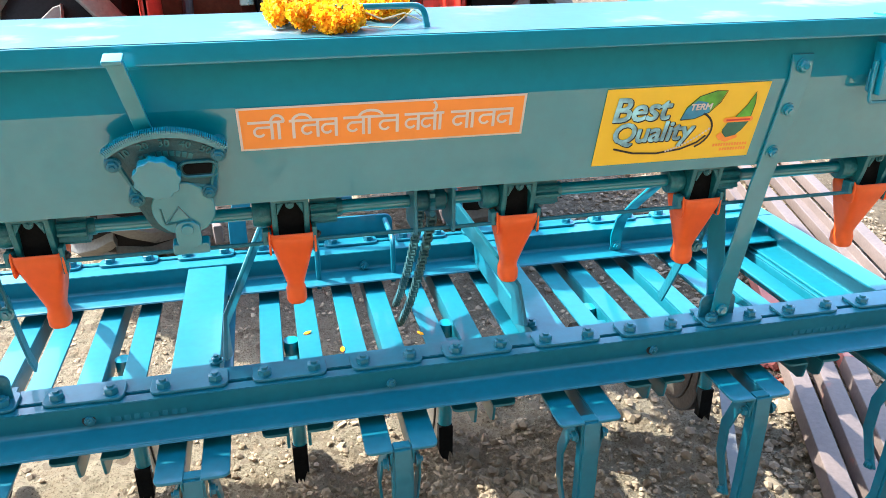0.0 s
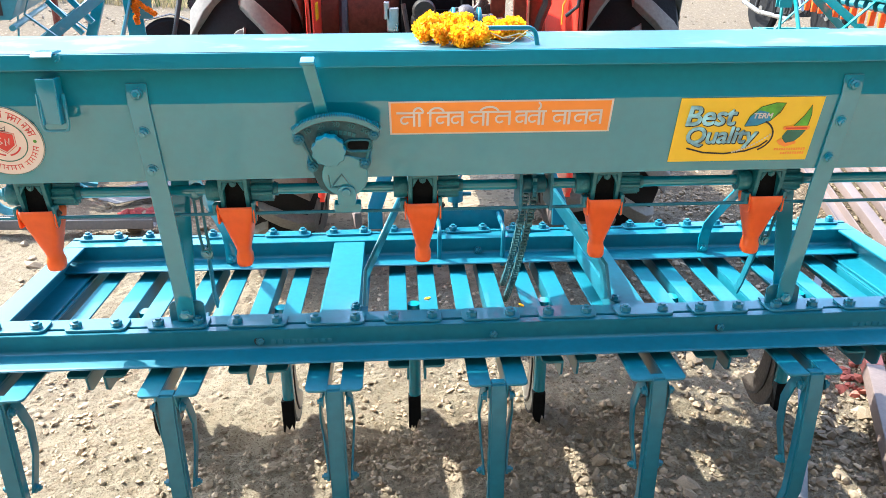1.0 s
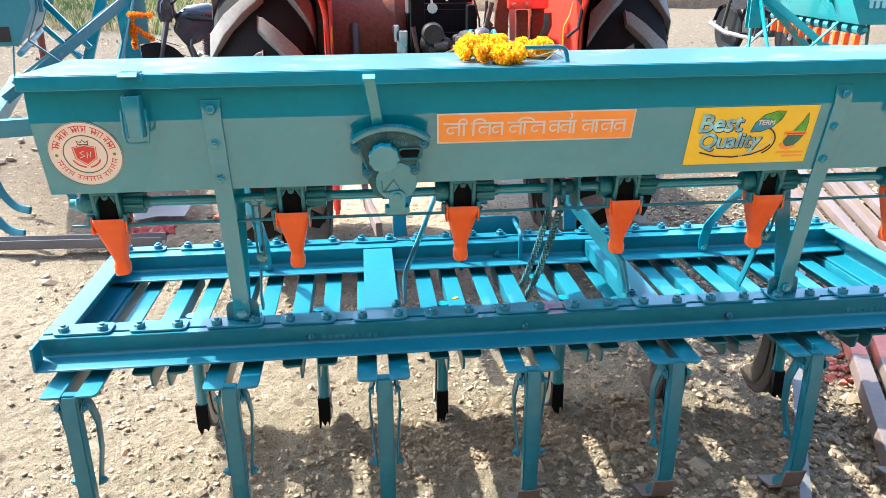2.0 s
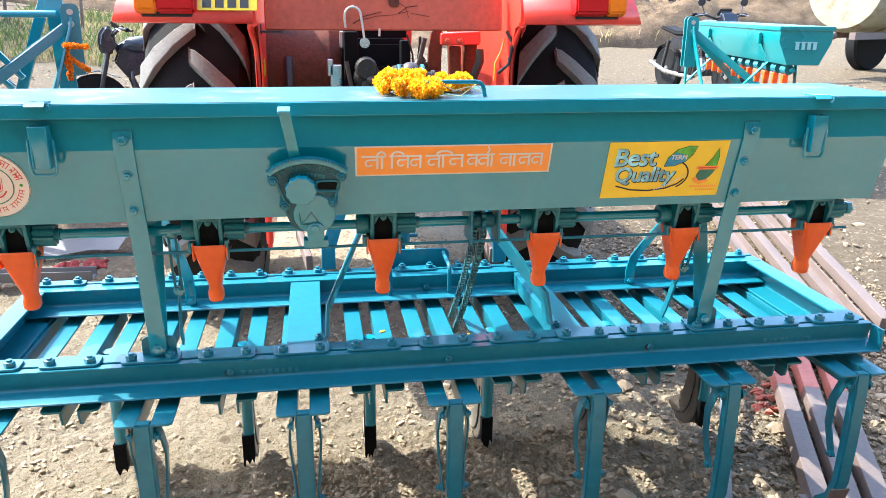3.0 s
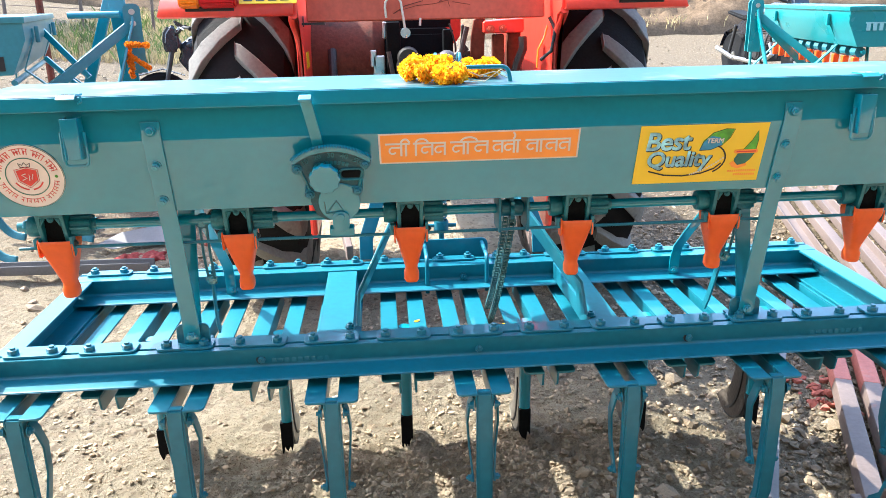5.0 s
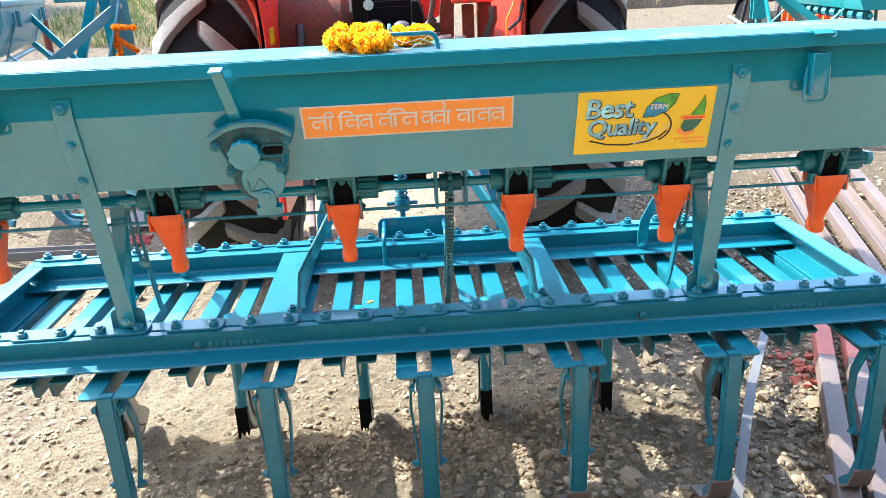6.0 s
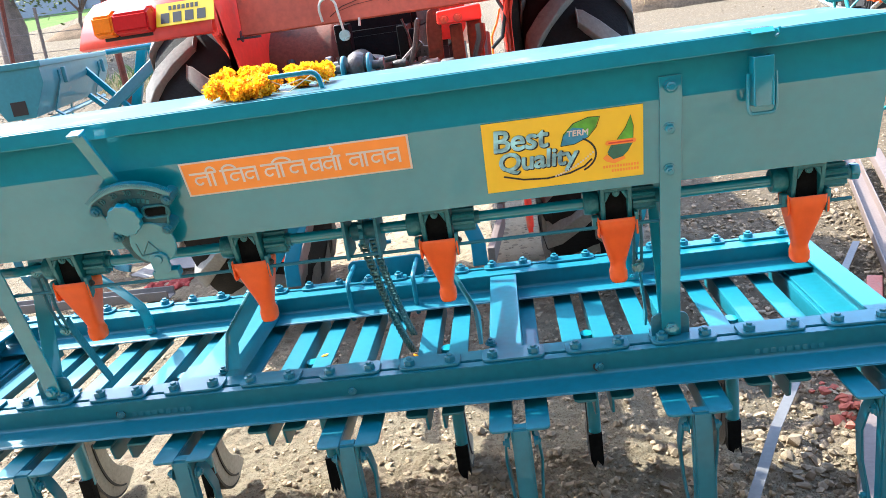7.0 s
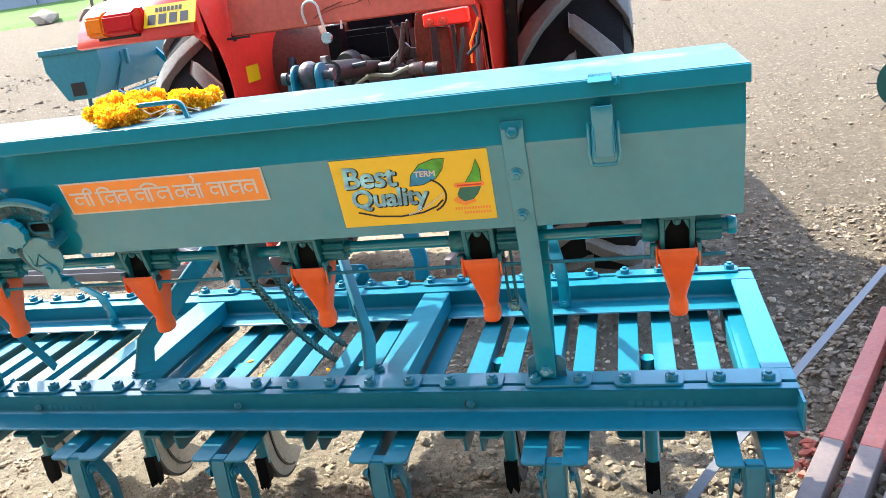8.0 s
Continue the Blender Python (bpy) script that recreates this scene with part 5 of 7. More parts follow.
def scatter(name, spots, material, label, category="gravel"):
    """Many small stones as one mesh; spots of x, y, radius."""
    vv, ff, base = [], [], 0
    r = random.Random(len(spots))
    for x, y, s in spots:
        vs, fs = SHAPES[r.randrange(len(SHAPES))]
        a = r.uniform(0, 6.283)
        c, d = math.cos(a), math.sin(a)
        tilt = r.uniform(-0.4, 0.4)
        z = vs[:, 2] + tilt * vs[:, 0]
        vv.append(np.stack([x + s * (vs[:, 0] * c - vs[:, 1] * d), y + s * (vs[:, 0] * d + vs[:, 1] * c), rough_z(x, y) + s * (z + 0.25)], 1))
        ff.append(fs + base)
        base += len(vs)
    m = bpy.data.meshes.new(name)
    m.from_pydata(np.concatenate(vv).tolist(), [], np.concatenate(ff).tolist())
    m.materials.append(material)
    return tagged(new(name, m), label, category, kind="stuff")


def gravel_amount(x, y):
    """How thickly stones lie: heavy on the right of the drill, thin on the left."""
    k = 0.07 + 0.93 / (1 + math.exp(-(x - 0.45) * 5.5))
    k *= 0.45 + 0.9 * max(0, noise.noise(Vector((x * 1.7, y * 1.7, 3))) + 0.45)
    k *= 1 - 0.72 / (1 + math.exp(-(y - 0.2) * 14)) / (1 + math.exp((x - 1.15) * 10))
    k *= 1 - 0.75 / (1 + math.exp(-(y - 1.3) * 6))
    k *= 1 - 0.8 / (1 + math.exp(-(y - 1.2) * 9)) / (1 + math.exp((abs(x) - 0.9) * 10))
    return min(1, k)


spots = []
rng = random.Random(3)
while len(spots) < 32000:
    x, y = rng.uniform(-1.7, 2.3), rng.uniform(-0.35, 2.6)
    if rng.random() < gravel_amount(x, y):
        spots.append((x, y, 0.002 + 0.017 * rng.random() ** 5.5))
scatter("gravel", spots, STONE, "loose grey-brown gravel strewn over the dirt")
# crumbs of the tan soil, and dug-up ones coloured paler to lift the shade
spots = []
while len(spots) < 13000:
    x, y = rng.uniform(-1.7, 1.2), rng.uniform(-0.3, 1.9)
    if rng.random() < 0.35 + noise.noise(Vector((x * 2.2, y * 2.2, 6))):
        spots.append((x, y, 0.0016 + 0.011 * rng.random() ** 7))
scatter("soil_crumbs", spots, CRUMB, "tan crumbs and clods of dry soil", "soil")
spots = [(0.05 + rng.gauss(0, 0.34), 0.27 + rng.gauss(0, 0.085), 0.0016 + 0.013 * rng.random() ** 7) for k in range(5000)]
scatter("damp_crumbs", spots, PALED_CRUMB, "clods dug up under the drill, paled to lighten the shade", "soil")
spots = []
while len(spots) < 9500:
    x, y = rng.uniform(-11, 9), rng.uniform(1.5, 14)
    if abs(x) < 1.0 and y < 3.8:
        continue
    if rng.random() < 0.3 + 0.5 * noise.noise(Vector((x * 0.6, y * 0.6, 8))):
        spots.append((x, y, 0.004 + 0.02 * rng.random() ** 4.0))
scatter("far_gravel", spots, STONE, "coarse gravel over the open yard")
spots = []
while len(spots) < 2600:
    x, y = rng.uniform(-10, -1.6), rng.uniform(3.5, 16)
    if rng.random() < 0.25 + noise.noise(Vector((x * 0.8, y * 0.8, 21))):
        spots.append((x, y, 0.008 + 0.045 * rng.random() ** 3.0))
scatter("yard_clods", spots, PALED_CRUMB, "brown clods and litter over the rough yard", "soil")
spots = []
while len(spots) < 5200:
    x, y = rng.uniform(0.9, 4.2), rng.uniform(1.2, 6.5)
    if rng.random() < 0.35 + 0.9 * noise.noise(Vector((x * 1.1, y * 1.1, 14))):
        spots.append((x, y, 0.003 + 0.016 * rng.random() ** 4.5))
scatter("yard_gravel", spots, PALED_CRUMB, "small tan stones on the yard beside the drill")
spots = [(1.21 + rng.gauss(0, 0.05), 0.64 + rng.gauss(0, 0.07), rng.uniform(0.01, 0.026)) for k in range(34)]
scatter("red_rubble", spots, STONE_RED, "small heap of reddish broken stones", "rubble")
# larger stones, each by itself
meshes = []
for k in range(8):
    bm = stone_shape(rng)
    bmesh.ops.subdivide_edges(bm, edges=bm.edges, cuts=1, use_grid_fill=True, smooth=0.12)
    for v in bm.verts:
        v.co *= rng.uniform(0.93, 1.07)
    meshes.append(finish("stone", bm, STONE, sharp=22))
n = 0
while n < 220:
    x, y = rng.uniform(-1.4, 1.9), rng.uniform(-0.3, 1.5)
    if rng.random() > gravel_amount(x, y):
        continue
    st = new("stone", meshes[n % 8])
    st.parent = ground
    s = 0.010 + 0.026 * rng.random() ** 3.0
    st.matrix_world = Matrix.Translation((x, y, rough_z(x, y) + s * 0.2)) @ Euler((rng.uniform(-0.3, 0.3), rng.uniform(-0.3, 0.3), rng.uniform(0, 6.28))).to_matrix().to_4x4() @ Matrix.Scale(s, 4)
    n += 1


# ---- steel stock lying on the ground ----
def lying_beam(p0, p1, section, material, name, label, paint_end=None):
    a, b = Vector(p0), Vector(p1)
    ob = thing(name, label, "steel bar", "steel stock on the ground")
    d = (b - a)
    cut = 0.43 if paint_end else 0.0
    bm = B()
    sweep(bm, [tuple(a), tuple(a + d * (1 - cut))], section, up=(0, 0, 1))
    part("bar", bm, material, ob, bevel=0.003)
    if paint_end:
        bm = B()
        sweep(bm, [tuple(a + d * (1 - cut)), tuple(b)], section, up=(0, 0, 1))
        part("painted_end", bm, paint_end, ob, "end daubed with red primer", bevel=0.003)
    return ob


CHANNEL = [(-0.04, 0.0), (-0.04, 0.045), (-0.033, 0.045), (-0.03, 0.008), (0.03, 0.008), (0.033, 0.045), (0.04, 0.045), (0.04, 0.0)]
HAT = [(-0.031, 0.0), (-0.025, 0.045), (0.025, 0.045), (0.031, 0.0)]
for k, x in enumerate((0.996, 1.073, 1.151)):
    lying_beam((x - 0.2, -0.45, -0.022), (x + 0.61, 1.35 - 0.06 * k, -0.012), HAT, IRON, "steel_channel", "brown rusty steel channel with red-primed end on gravel", PRIMER)
for k in range(4):
    x = 1.58 + 0.14 * k
    lying_beam((x - 0.09, 0.75 + 0.06 * k, 0.03 + 0.01 * (k % 2)), (x + 0.62, 3.0, 0.04), HAT if k % 2 else CHANNEL, IRON, "steel_channel", "brown mill-scale steel channel lying on the yard")
bm = B()
sweep(bm, [(0.66, -0.15, 0.03), (0.95, 0.42, 0.035), (1.70, 1.72, 0.03)], [(-0.013, -0.002), (0.013, -0.002), (0.013, 0.002), (-0.013, 0.002)], up=(0, 0, 1))
ob = tagged(part("flat_bar", bm, FLAT_BAR), "long thin grey steel flat bar on gravel", "steel bar")
lying_beam((-2.55, 2.10, 0.02), (-1.315, 2.045, 0.02), CHANNEL, FLAT_BAR, "steel_channel", "grey-green steel channel lying behind the drill")
rng = random.Random(21)
for k in range(16):
    x, y, w = (rng.uniform(-2.2, -1.1), rng.uniform(1.5, 2.6), rng.uniform(0.025, 0.05)) if k < 11 else (rng.uniform(2.3, 3.2), rng.uniform(1.8, 3.4), rng.uniform(0.04, 0.07))
    bm = stone_shape(rng)
    bmesh.ops.subdivide_edges(bm, edges=bm.edges, cuts=1, use_grid_fill=True, smooth=0.1)
    bm.transform(Matrix.Diagonal((w, w, w * 0.8, 1)))
    slab = part("rubble_stone", bm, STONE_RED if k in (2, 6) else STONE, sharp=22)
    slab.matrix_world = pose(x, y, rough_z(x, y) + w * 0.12, rng.uniform(-12, 12), rng.uniform(-12, 12), rng.uniform(0, 360))
    tagged(slab, "broken stone half sunk in the dirt", "rubble")


# a crumpled red rag and an offcut of sheet behind the drill
bm = B()
bmesh.ops.create_grid(bm, x_segments=30, y_segments=14, size=1.0)
for v in bm.verts:
    x, y = v.co.x, v.co.y
    e = max(0.0, 1 - x * x) * max(0.0, 1 - y * y)
    h = 0.03 * e ** 0.4 * (0.7 + 0.8 * noise.noise(Vector((x * 4, y * 1.5, 1)))) + 0.008 * noise.noise(Vector((x * 9, y * 3, 4)))
    v.co = Vector((x * 0.12 * (1 + 0.2 * noise.noise(Vector((y * 3, 0, 7)))), y * 0.07 * (1 + 0.3 * noise.noise(Vector((x * 3, 0, 9)))), h))
rag = part("rag", bm, RAG, sharp=60)
rag.modifiers.new("cloth", "SOLIDIFY").thickness = 0.003
rag.matrix_world = pose(-1.44, 2.27, rough_z(-1.44, 2.27) + 0.004, 0, 0, 12)
tagged(rag, "crumpled dusty red rag lying on the dirt", "cloth")
bm = B()
prism(bm, [(-0.22, 0.0), (-0.12, -0.07), (0.06, -0.05), (0.2, -0.09), (0.24, 0.04), (0.1, 0.13), (-0.1, 0.1)], "z", 0, 0.004)
sheet = part("sheet_offcut", bm, FLAT_BAR, bevel=0.001)
sheet.matrix_world = pose(-1.52, 2.53, 0.03, 14, -4, 8)
tagged(sheet, "bent grey sheet-steel offcut lying on the dirt", "metal scrap")


# ---- tractor ----
tractor = thing("tractor", "red farm tractor standing behind the drill, seen from its back", "tractor", at=(0, 0, 0))


def rear_wheel(xc, w):
    wheel = new("rear_wheel")
    wheel.parent = tractor
    wheel.location = (xc, 1.90, 0.685)
    R = 0.655
    h = w / 2
    bm = B()
    prof = [(-h * 0.72, 0.36), (-h * 0.9, 0.40), (-h, 0.50), (-h * 0.97, 0.58), (-h * 0.85, R - 0.03), (-h * 0.5, R - 0.005), (0, R), (h * 0.5, R - 0.005), (h * 0.85, R - 0.03),
            (h * 0.97, 0.58), (h, 0.50), (h * 0.9, 0.40), (h * 0.72, 0.36)]
    lathe(bm, prof, (0, 0, 0), "x", 56)
    part("tyre", bm, RUBBER, wheel, "black ribbed tractor tyre")
    n = 16
    lug_me = {}
    for s in (-1, 1):
        # a bar lug that runs from the middle out over the shoulder, slanting
        bm = B()
        secs = [(-0.05, -0.012, 0.024, R + 0.026), (0.06, 0.012, 0.031, R + 0.030), (0.33, 0.085, 0.034, R + 0.030), (0.70, 0.195, 0.043, R + 0.018), (0.97, 0.295, 0.054, R - 0.015), (1.02, 0.345, 0.056, R - 0.085)]
        rings = []
        for u, a, t, r in secs:
            x = u * h * s
            row = []
            for da, dr in ((-t / R, 0), (t / R, 0), (t * 1.35 / R, -0.05), (-t * 1.35 / R, -0.05)):
                ang = a + da
                row.append(bm.verts.new((x, (r + dr) * math.cos(ang), (r + dr) * math.sin(ang))))
            rings.append(row)
        for r0, r1 in zip(rings, rings[1:]):
            for i in range(4):
                bm.faces.new((r0[i], r0[(i + 1) % 4], r1[(i + 1) % 4], r1[i]))
        bm.faces.new(rings[0])
        bm.faces.new(rings[-1][::-1])
        lug_me[s] = finish("tread_lug", bm, DUST_RUBBER, 0.006)
    for k in range(n):
        for s in (-1, 1):
            lug = new("tread_lug", lug_me[s])
            lug.parent = wheel
            lug.rotation_euler.x = 2 * math.pi * (k + (0.5 if s > 0 else 0)) / n
    bm = B()
    lathe(bm, [(-0.10, 0.0), (-0.10, 0.14), (-0.06, 0.16), (-0.04, 0.32), (-h * 0.72, 0.36), (-h * 0.72, 0.375), (h * 0.72, 0.375), (h * 0.72, 0.36), (0.05, 0.32), (0.05, 0)], (0, 0, 0), "x", 40)
    part("rim", bm, RUST_RED, wheel, "dull red-brown wheel rim")


rear_wheel(-0.70, 0.37)
rear_wheel(0.645, 0.37)


def fender(s, xi, xo):
    """s: -1 the side with the plate. xi: inner wall, xo: outer edge."""
    f = new("mudguard")
    f.parent = tractor
    lo, hi = min(xi, xo), max(xi, xo)
    bm = B()
    # skin in side view: lip, rear face, top, sloping to the front
    line = [(0.985, 1.182), (0.962, 1.188), (0.975, 1.235), (1.0, 1.28), (1.05, 1.312), (1.16, 1.33), (1.40, 1.355), (1.75, 1.39), (2.2, 1.36), (2.45, 1.15)]
    rings = []
    n = len(line)
    for i, (y, z) in enumerate(line):
        taper = 0.0 if i < 2 else min(0.04, 0.012 * (i - 1))
        xa, xb = (lo + (taper if s < 0 else 0), hi - (taper if s > 0 else 0))
        rings.append([bm.verts.new((xa, y, z)), bm.verts.new((xb, y, z))])
    for r0, r1 in zip(rings, rings[1:]):
        bm.faces.new((r0[0], r0[1], r1[1], r1[0]))
    skin = part("mudguard_skin", bm, RED, f, bevel=0, sharp=40)
    skin.modifiers.new("plate", "SOLIDIFY").thickness = 0.006
    # inner wall following the wheel
    bm = B()
    outer = [(0.985, 1.185), (1.05, 1.17), (1.10, 1.10), (1.125, 1.0), (1.12, 0.85), (1.14, 0.6)] + \
        [(1.16, 0.40), (2.3, 0.40), (2.45, 1.15), (2.2, 1.355), (1.75, 1.385), (1.40, 1.35), (1.16, 1.325), (1.05, 1.307), (1.002, 1.277), (0.98, 1.235)]
    prism(bm, outer, "x", xi - 0.008, xi + 0.008)
    tri_mesh(bm)
    part("inner_wall", bm, RED, f, "flat red side plate", bevel=0)
    # rolled rear edge of the inner wall
    bm = B()
    edge = [(xi, 0.985, 1.185), (xi + 0.012 * s, 1.04, 1.168), (xi, 1.10, 1.10), (xi, 1.125, 1.0), (xi, 1.12, 0.85), (xi, 1.14, 0.6), (xi, 1.16, 0.42)]
    rod(bm, smooth_line(edge, 3), 0.0125, 10)
    part("rolled_edge", bm, RED, f)
    # tail lamp
    lamp = new("tail_lamp")
    lamp.parent = f
    x0, x1 = (-0.792, -0.622) if s < 0 else (0.565, 0.735)
    for name, a, b, mt in (("amber_lens", 0.0, 0.36, LAMP_AMBER), ("red_lens", 0.365, 1.0, LAMP_RED)):
        if s > 0:
            a, b = 1 - b, 1 - a
        bm = B()
        prism(bm, [(0.92, 1.222), (0.94, 1.21), (1.0, 1.215), (1.01, 1.28), (0.955, 1.285), (0.924, 1.272)], "x", x0 + (x1 - x0) * a, x0 + (x1 - x0) * b)
        part(name, bm, mt, lamp, bevel=0.006, seg=2)
    bm = B()
    prism(bm, [(0.96, 1.203), (0.99, 1.195), (1.02, 1.24), (1.02, 1.286), (0.97, 1.286)], "x", x0 + 0.012, x1 - 0.012)
    part("lamp_base", bm, BLACK, lamp)
    if s < 0:
        n = Vector((0, -0.87, 0.49))
        up = Vector((0, 0.49, 0.87))
        c = Vector((-0.528, 0.978, 1.252))
        m = Matrix(((1, 0, 0, c.x), (0, up.y, n.y, c.y), (0, up.z, n.z, c.z), (0, 0, 0, 1)))
        bm = B()
        prism(bm, [(-0.088, -0.036), (0.088, -0.036), (0.088, 0.036), (-0.088, 0.036)], "z", 0.0, 0.003, m)
        plate = part("number_plate", bm, YELLOW, f, "yellow number plate")
        for k in range(7):
            part("bar", box(B(), -0.05 + k * 0.0135, -0.041 + k * 0.0135, 0.012, 0.026, 0.003, 0.004, m), INK, plate)
        for k in range(4):
            part("bar", box(B(), -0.074 + k * 0.037, -0.048 + k * 0.037, -0.028, 0.004, 0.003, 0.004, m), INK, plate)
        for x, y in ((-0.70, 1.14), (-0.50, 1.17)):
            bm = B()
            rod(bm, [(x, y, 1.31), (x, y + 0.02, 1.62)], 0.016, 10)
            part("fender_post", bm, BLACK, f)
        bm = B()
        prism(bm, [(1.235, 1.0), (1.33, 1.0), (1.33, 1.055), (1.235, 1.055)], "x", xi + 0.0085, xi + 0.0095)
        part("warning_label", bm, YELLOW, f, "small yellow warning label")
        bm = B()
        lathe(bm, [(0.0, 0.0), (0.0, 0.018), (0.0105, 0.018)], (xi, 1.20, 1.16), "x", 16)
        part("round_hole", bm, INK, f)


fender(-1, -0.455, -0.868)
fender(1, 0.405, 0.805)


def tractor_middle():
    bm = B()
    prism(bm, [(1.15, 1.160), (1.172, 1.157), (1.187, 1.286), (1.165, 1.288)], "x", -0.43, 0.375)
    pl = part("rear_panel", bm, RED_DULL, tractor, "dull scratched red cross panel", bevel=0.004)
    bm = B()
    hk = [(-0.165, 1.143, 1.168), (-0.168, 1.135, 1.20)] + arc3((-0.14, 1.135, 1.208), 0.027, 180, 20) + [(-0.108, 1.135, 1.17), (-0.103, 1.14, 1.13)]
    rod(bm, hk, 0.004, 8)
    hook = part("wire_hook", bm, STEEL, pl, "bent bare wire hook")
    bm = B()
    lathe(bm, [(-0.008, 0.007), (-0.008, 0.017), (0.008, 0.017), (0.008, 0.007)], (-0.102, 1.14, 1.118), "y", 14)
    part("hook_eye", bm, ZINC, hook)
    bm = B()
    rod(bm, [(-0.05, 1.148, 1.165), (-0.052, 1.146, 1.14)], 0.004, 6)
    part("rod_end", bm, STEEL, pl)
    bm = B()
    box(bm, -0.45, -0.37, 1.146, 1.158, 1.150, 1.157)
    part("panel_slot", bm, BLACK, pl)
    # axle trumpets
    for s in (-1, 1):
        bm = B()
        a = -0.46 if s < 0 else 0.41
        b = -0.17 if s < 0 else 0.13
        lathe(bm, [(a, 0.0), (a, 0.10), (a + (b - a) * 0.25, 0.115), (a + (b - a) * 0.75, 0.165), (b, 0.17), (b, 0)], (0, 1.88, 0.72), "x", 24)
        if s < 0:
            lathe(bm, [(a, 0.0), (a, 0.17), (a + (b - a) * 0.85, 0.185), (b, 0.16), (b, 0)], (0, 1.62, 1.0), "x", 24)
        part("axle_housing", bm, RUST_RED, tractor, "brown-red axle housing", bevel=0.004)
        # lift links
        bm = B()
        x = a * 0.8
        strip(bm, [(x, 1.5, 0.62), (x * 0.95, 1.1, 0.47), (x * 0.85, 0.78, 0.46)], 0.05, 0.022, up=(1, 0, 0))
        part("lower_link", bm, IRON, tractor, bevel=0.003)
        bm = B()
        rod(bm, [(x, 1.45, 1.05), (x * 0.98, 1.15, 0.52)], 0.016, 10)
        part("lift_rod", bm, BLACK, tractor)
    bm = B()
    box(bm, -0.17, 0.085, 1.42, 2.6, 0.45, 1.12)
    box(bm, -0.13, 0.075, 1.36, 1.45, 0.60, 1.02)
    box(bm, -0.19, 0.09, 1.55, 2.5, 1.10, 1.40)
    part("gearbox", bm, GREASE_SHADE, tractor, "oily black gearbox", bevel=0.02, seg=2)
    bm = B()
    lathe(bm, [(1.26, 0), (1.26, 0.035), (1.275, 0.05), (1.38, 0.05), (1.38, 0)], (-0.085, 0, 0.99), "y", 20)
    part("shaft_cap", bm, BLACK, tractor)
    bm = B()
    box(bm, -0.165, -0.115, 1.30, 1.36, 0.86, 1.15)
    box(bm, 0.04, 0.075, 1.31, 1.37, 0.88, 1.12)
    box(bm, -0.16, 0.07, 1.33, 1.37, 0.86, 0.93)
    part("top_link_bracket", bm, GREASE_SHADE, tractor, "dark bracket with pin holes", bevel=0.004)
    bm = B()
    rod(bm, [(-0.11, 1.28, 1.02), (0.01, 1.27, 0.97), (0.12, 1.27, 1.06)], 0.012, 8)
    rod(bm, [(0.05, 1.26, 0.93), (0.10, 1.26, 1.05), (0.12, 1.26, 1.13)], 0.009, 8)
    rod(bm, [(-0.14, 1.26, 0.93), (-0.16, 1.27, 1.05)], 0.008, 8)
    rod(bm, [(-0.02, 1.25, 0.96), (0.16, 1.25, 0.975)], 0.014, 8)
    for k in range(6):
        x = -0.15 + 0.055 * k
        lathe(bm, [(-0.012, 0.004), (-0.012, 0.013), (0.012, 0.013), (0.012, 0.004)], (x, 1.25 + 0.008 * (k % 2), 0.94 + 0.03 * (k % 3)), "y", 8)
    part("lever_linkage", bm, LINKAGE, tractor, "greasy control levers and couplings")
    # the top link lies from the drill's mast to the tractor
    bm = B()
    rod(bm, [(0, 0.73, 1.05), (0.0, 0.95, 1.03), (0, 1.30, 1.0)], 0.021, 12)
    rod(bm, [(0, 0.86, 1.037), (0, 1.08, 1.02)], 0.03, 12)
    rod(bm, [(-0.05, 0.97, 1.03), (0.07, 0.97, 1.04)], 0.008, 8)
    part("top_link", bm, BLACK, tractor, "threaded black top link")
    # small grey plate beside the gearbox, with thin levers standing at it
    bm = B()
    prism(bm, [(0.085, 1.012), (0.155, 1.005), (0.155, 1.04), (0.10, 1.046), (0.085, 1.04)], "y", 1.335, 1.345)
    cp = part("control_plate", bm, LINKAGE, tractor, "grey control plate with small holes", bevel=0.002)
    for x in (0.105, 0.122, 0.139):
        bm = B()
        lathe(bm, [(1.3335, 0.0), (1.3335, 0.0032), (1.335, 0.0032)], (x, 0, 1.026), "y", 10)
        part("hole", bm, INK, cp)
    for path in ([(0.062, 1.31, 1.14), (0.082, 1.31, 1.07), (0.088, 1.32, 1.0)], [(0.112, 1.33, 1.13), (0.107, 1.33, 1.08), (0.10, 1.33, 1.01)]):
        bm = B()
        rod(bm, path, 0.0035, 8)
        part("control_lever", bm, BLACK, tractor, "thin black control lever")
    bm = B()
    lathe(bm, [(1.105, 0.003), (1.11, 0.0055), (1.132, 0.0055), (1.137, 0.0)], (0.112, 1.33, 0), "z", 10)
    part("lever_knob", bm, BLACK, tractor)
    for x, z, w_, h_ in ((-0.215, 1.02, 0.012, 0.03), (-0.195, 0.99, 0.022, 0.04), (-0.17, 1.12, 0.008, 0.03)):
        part("casting_lug", box(B(), x - w_, x + w_, 1.36, 1.40, z - h_, z + h_), ZINC, tractor, "bare cast fitting", bevel=0.004)
    bm = B()
    rod(bm, [(0.07, 1.27, 1.0), (0.125, 1.265, 0.965)], 0.016, 10)
    part("lift_arm", bm, LINKAGE, tractor)
    bm = B()
    lathe(bm, [(1.235, 0), (1.235, 0.034), (1.27, 0.04), (1.30, 0.04), (1.30, 0)], (-0.09, 0, 1.025), "y", 18)
    part("round_cover", bm, BLACK, tractor, "round black rubber cover")
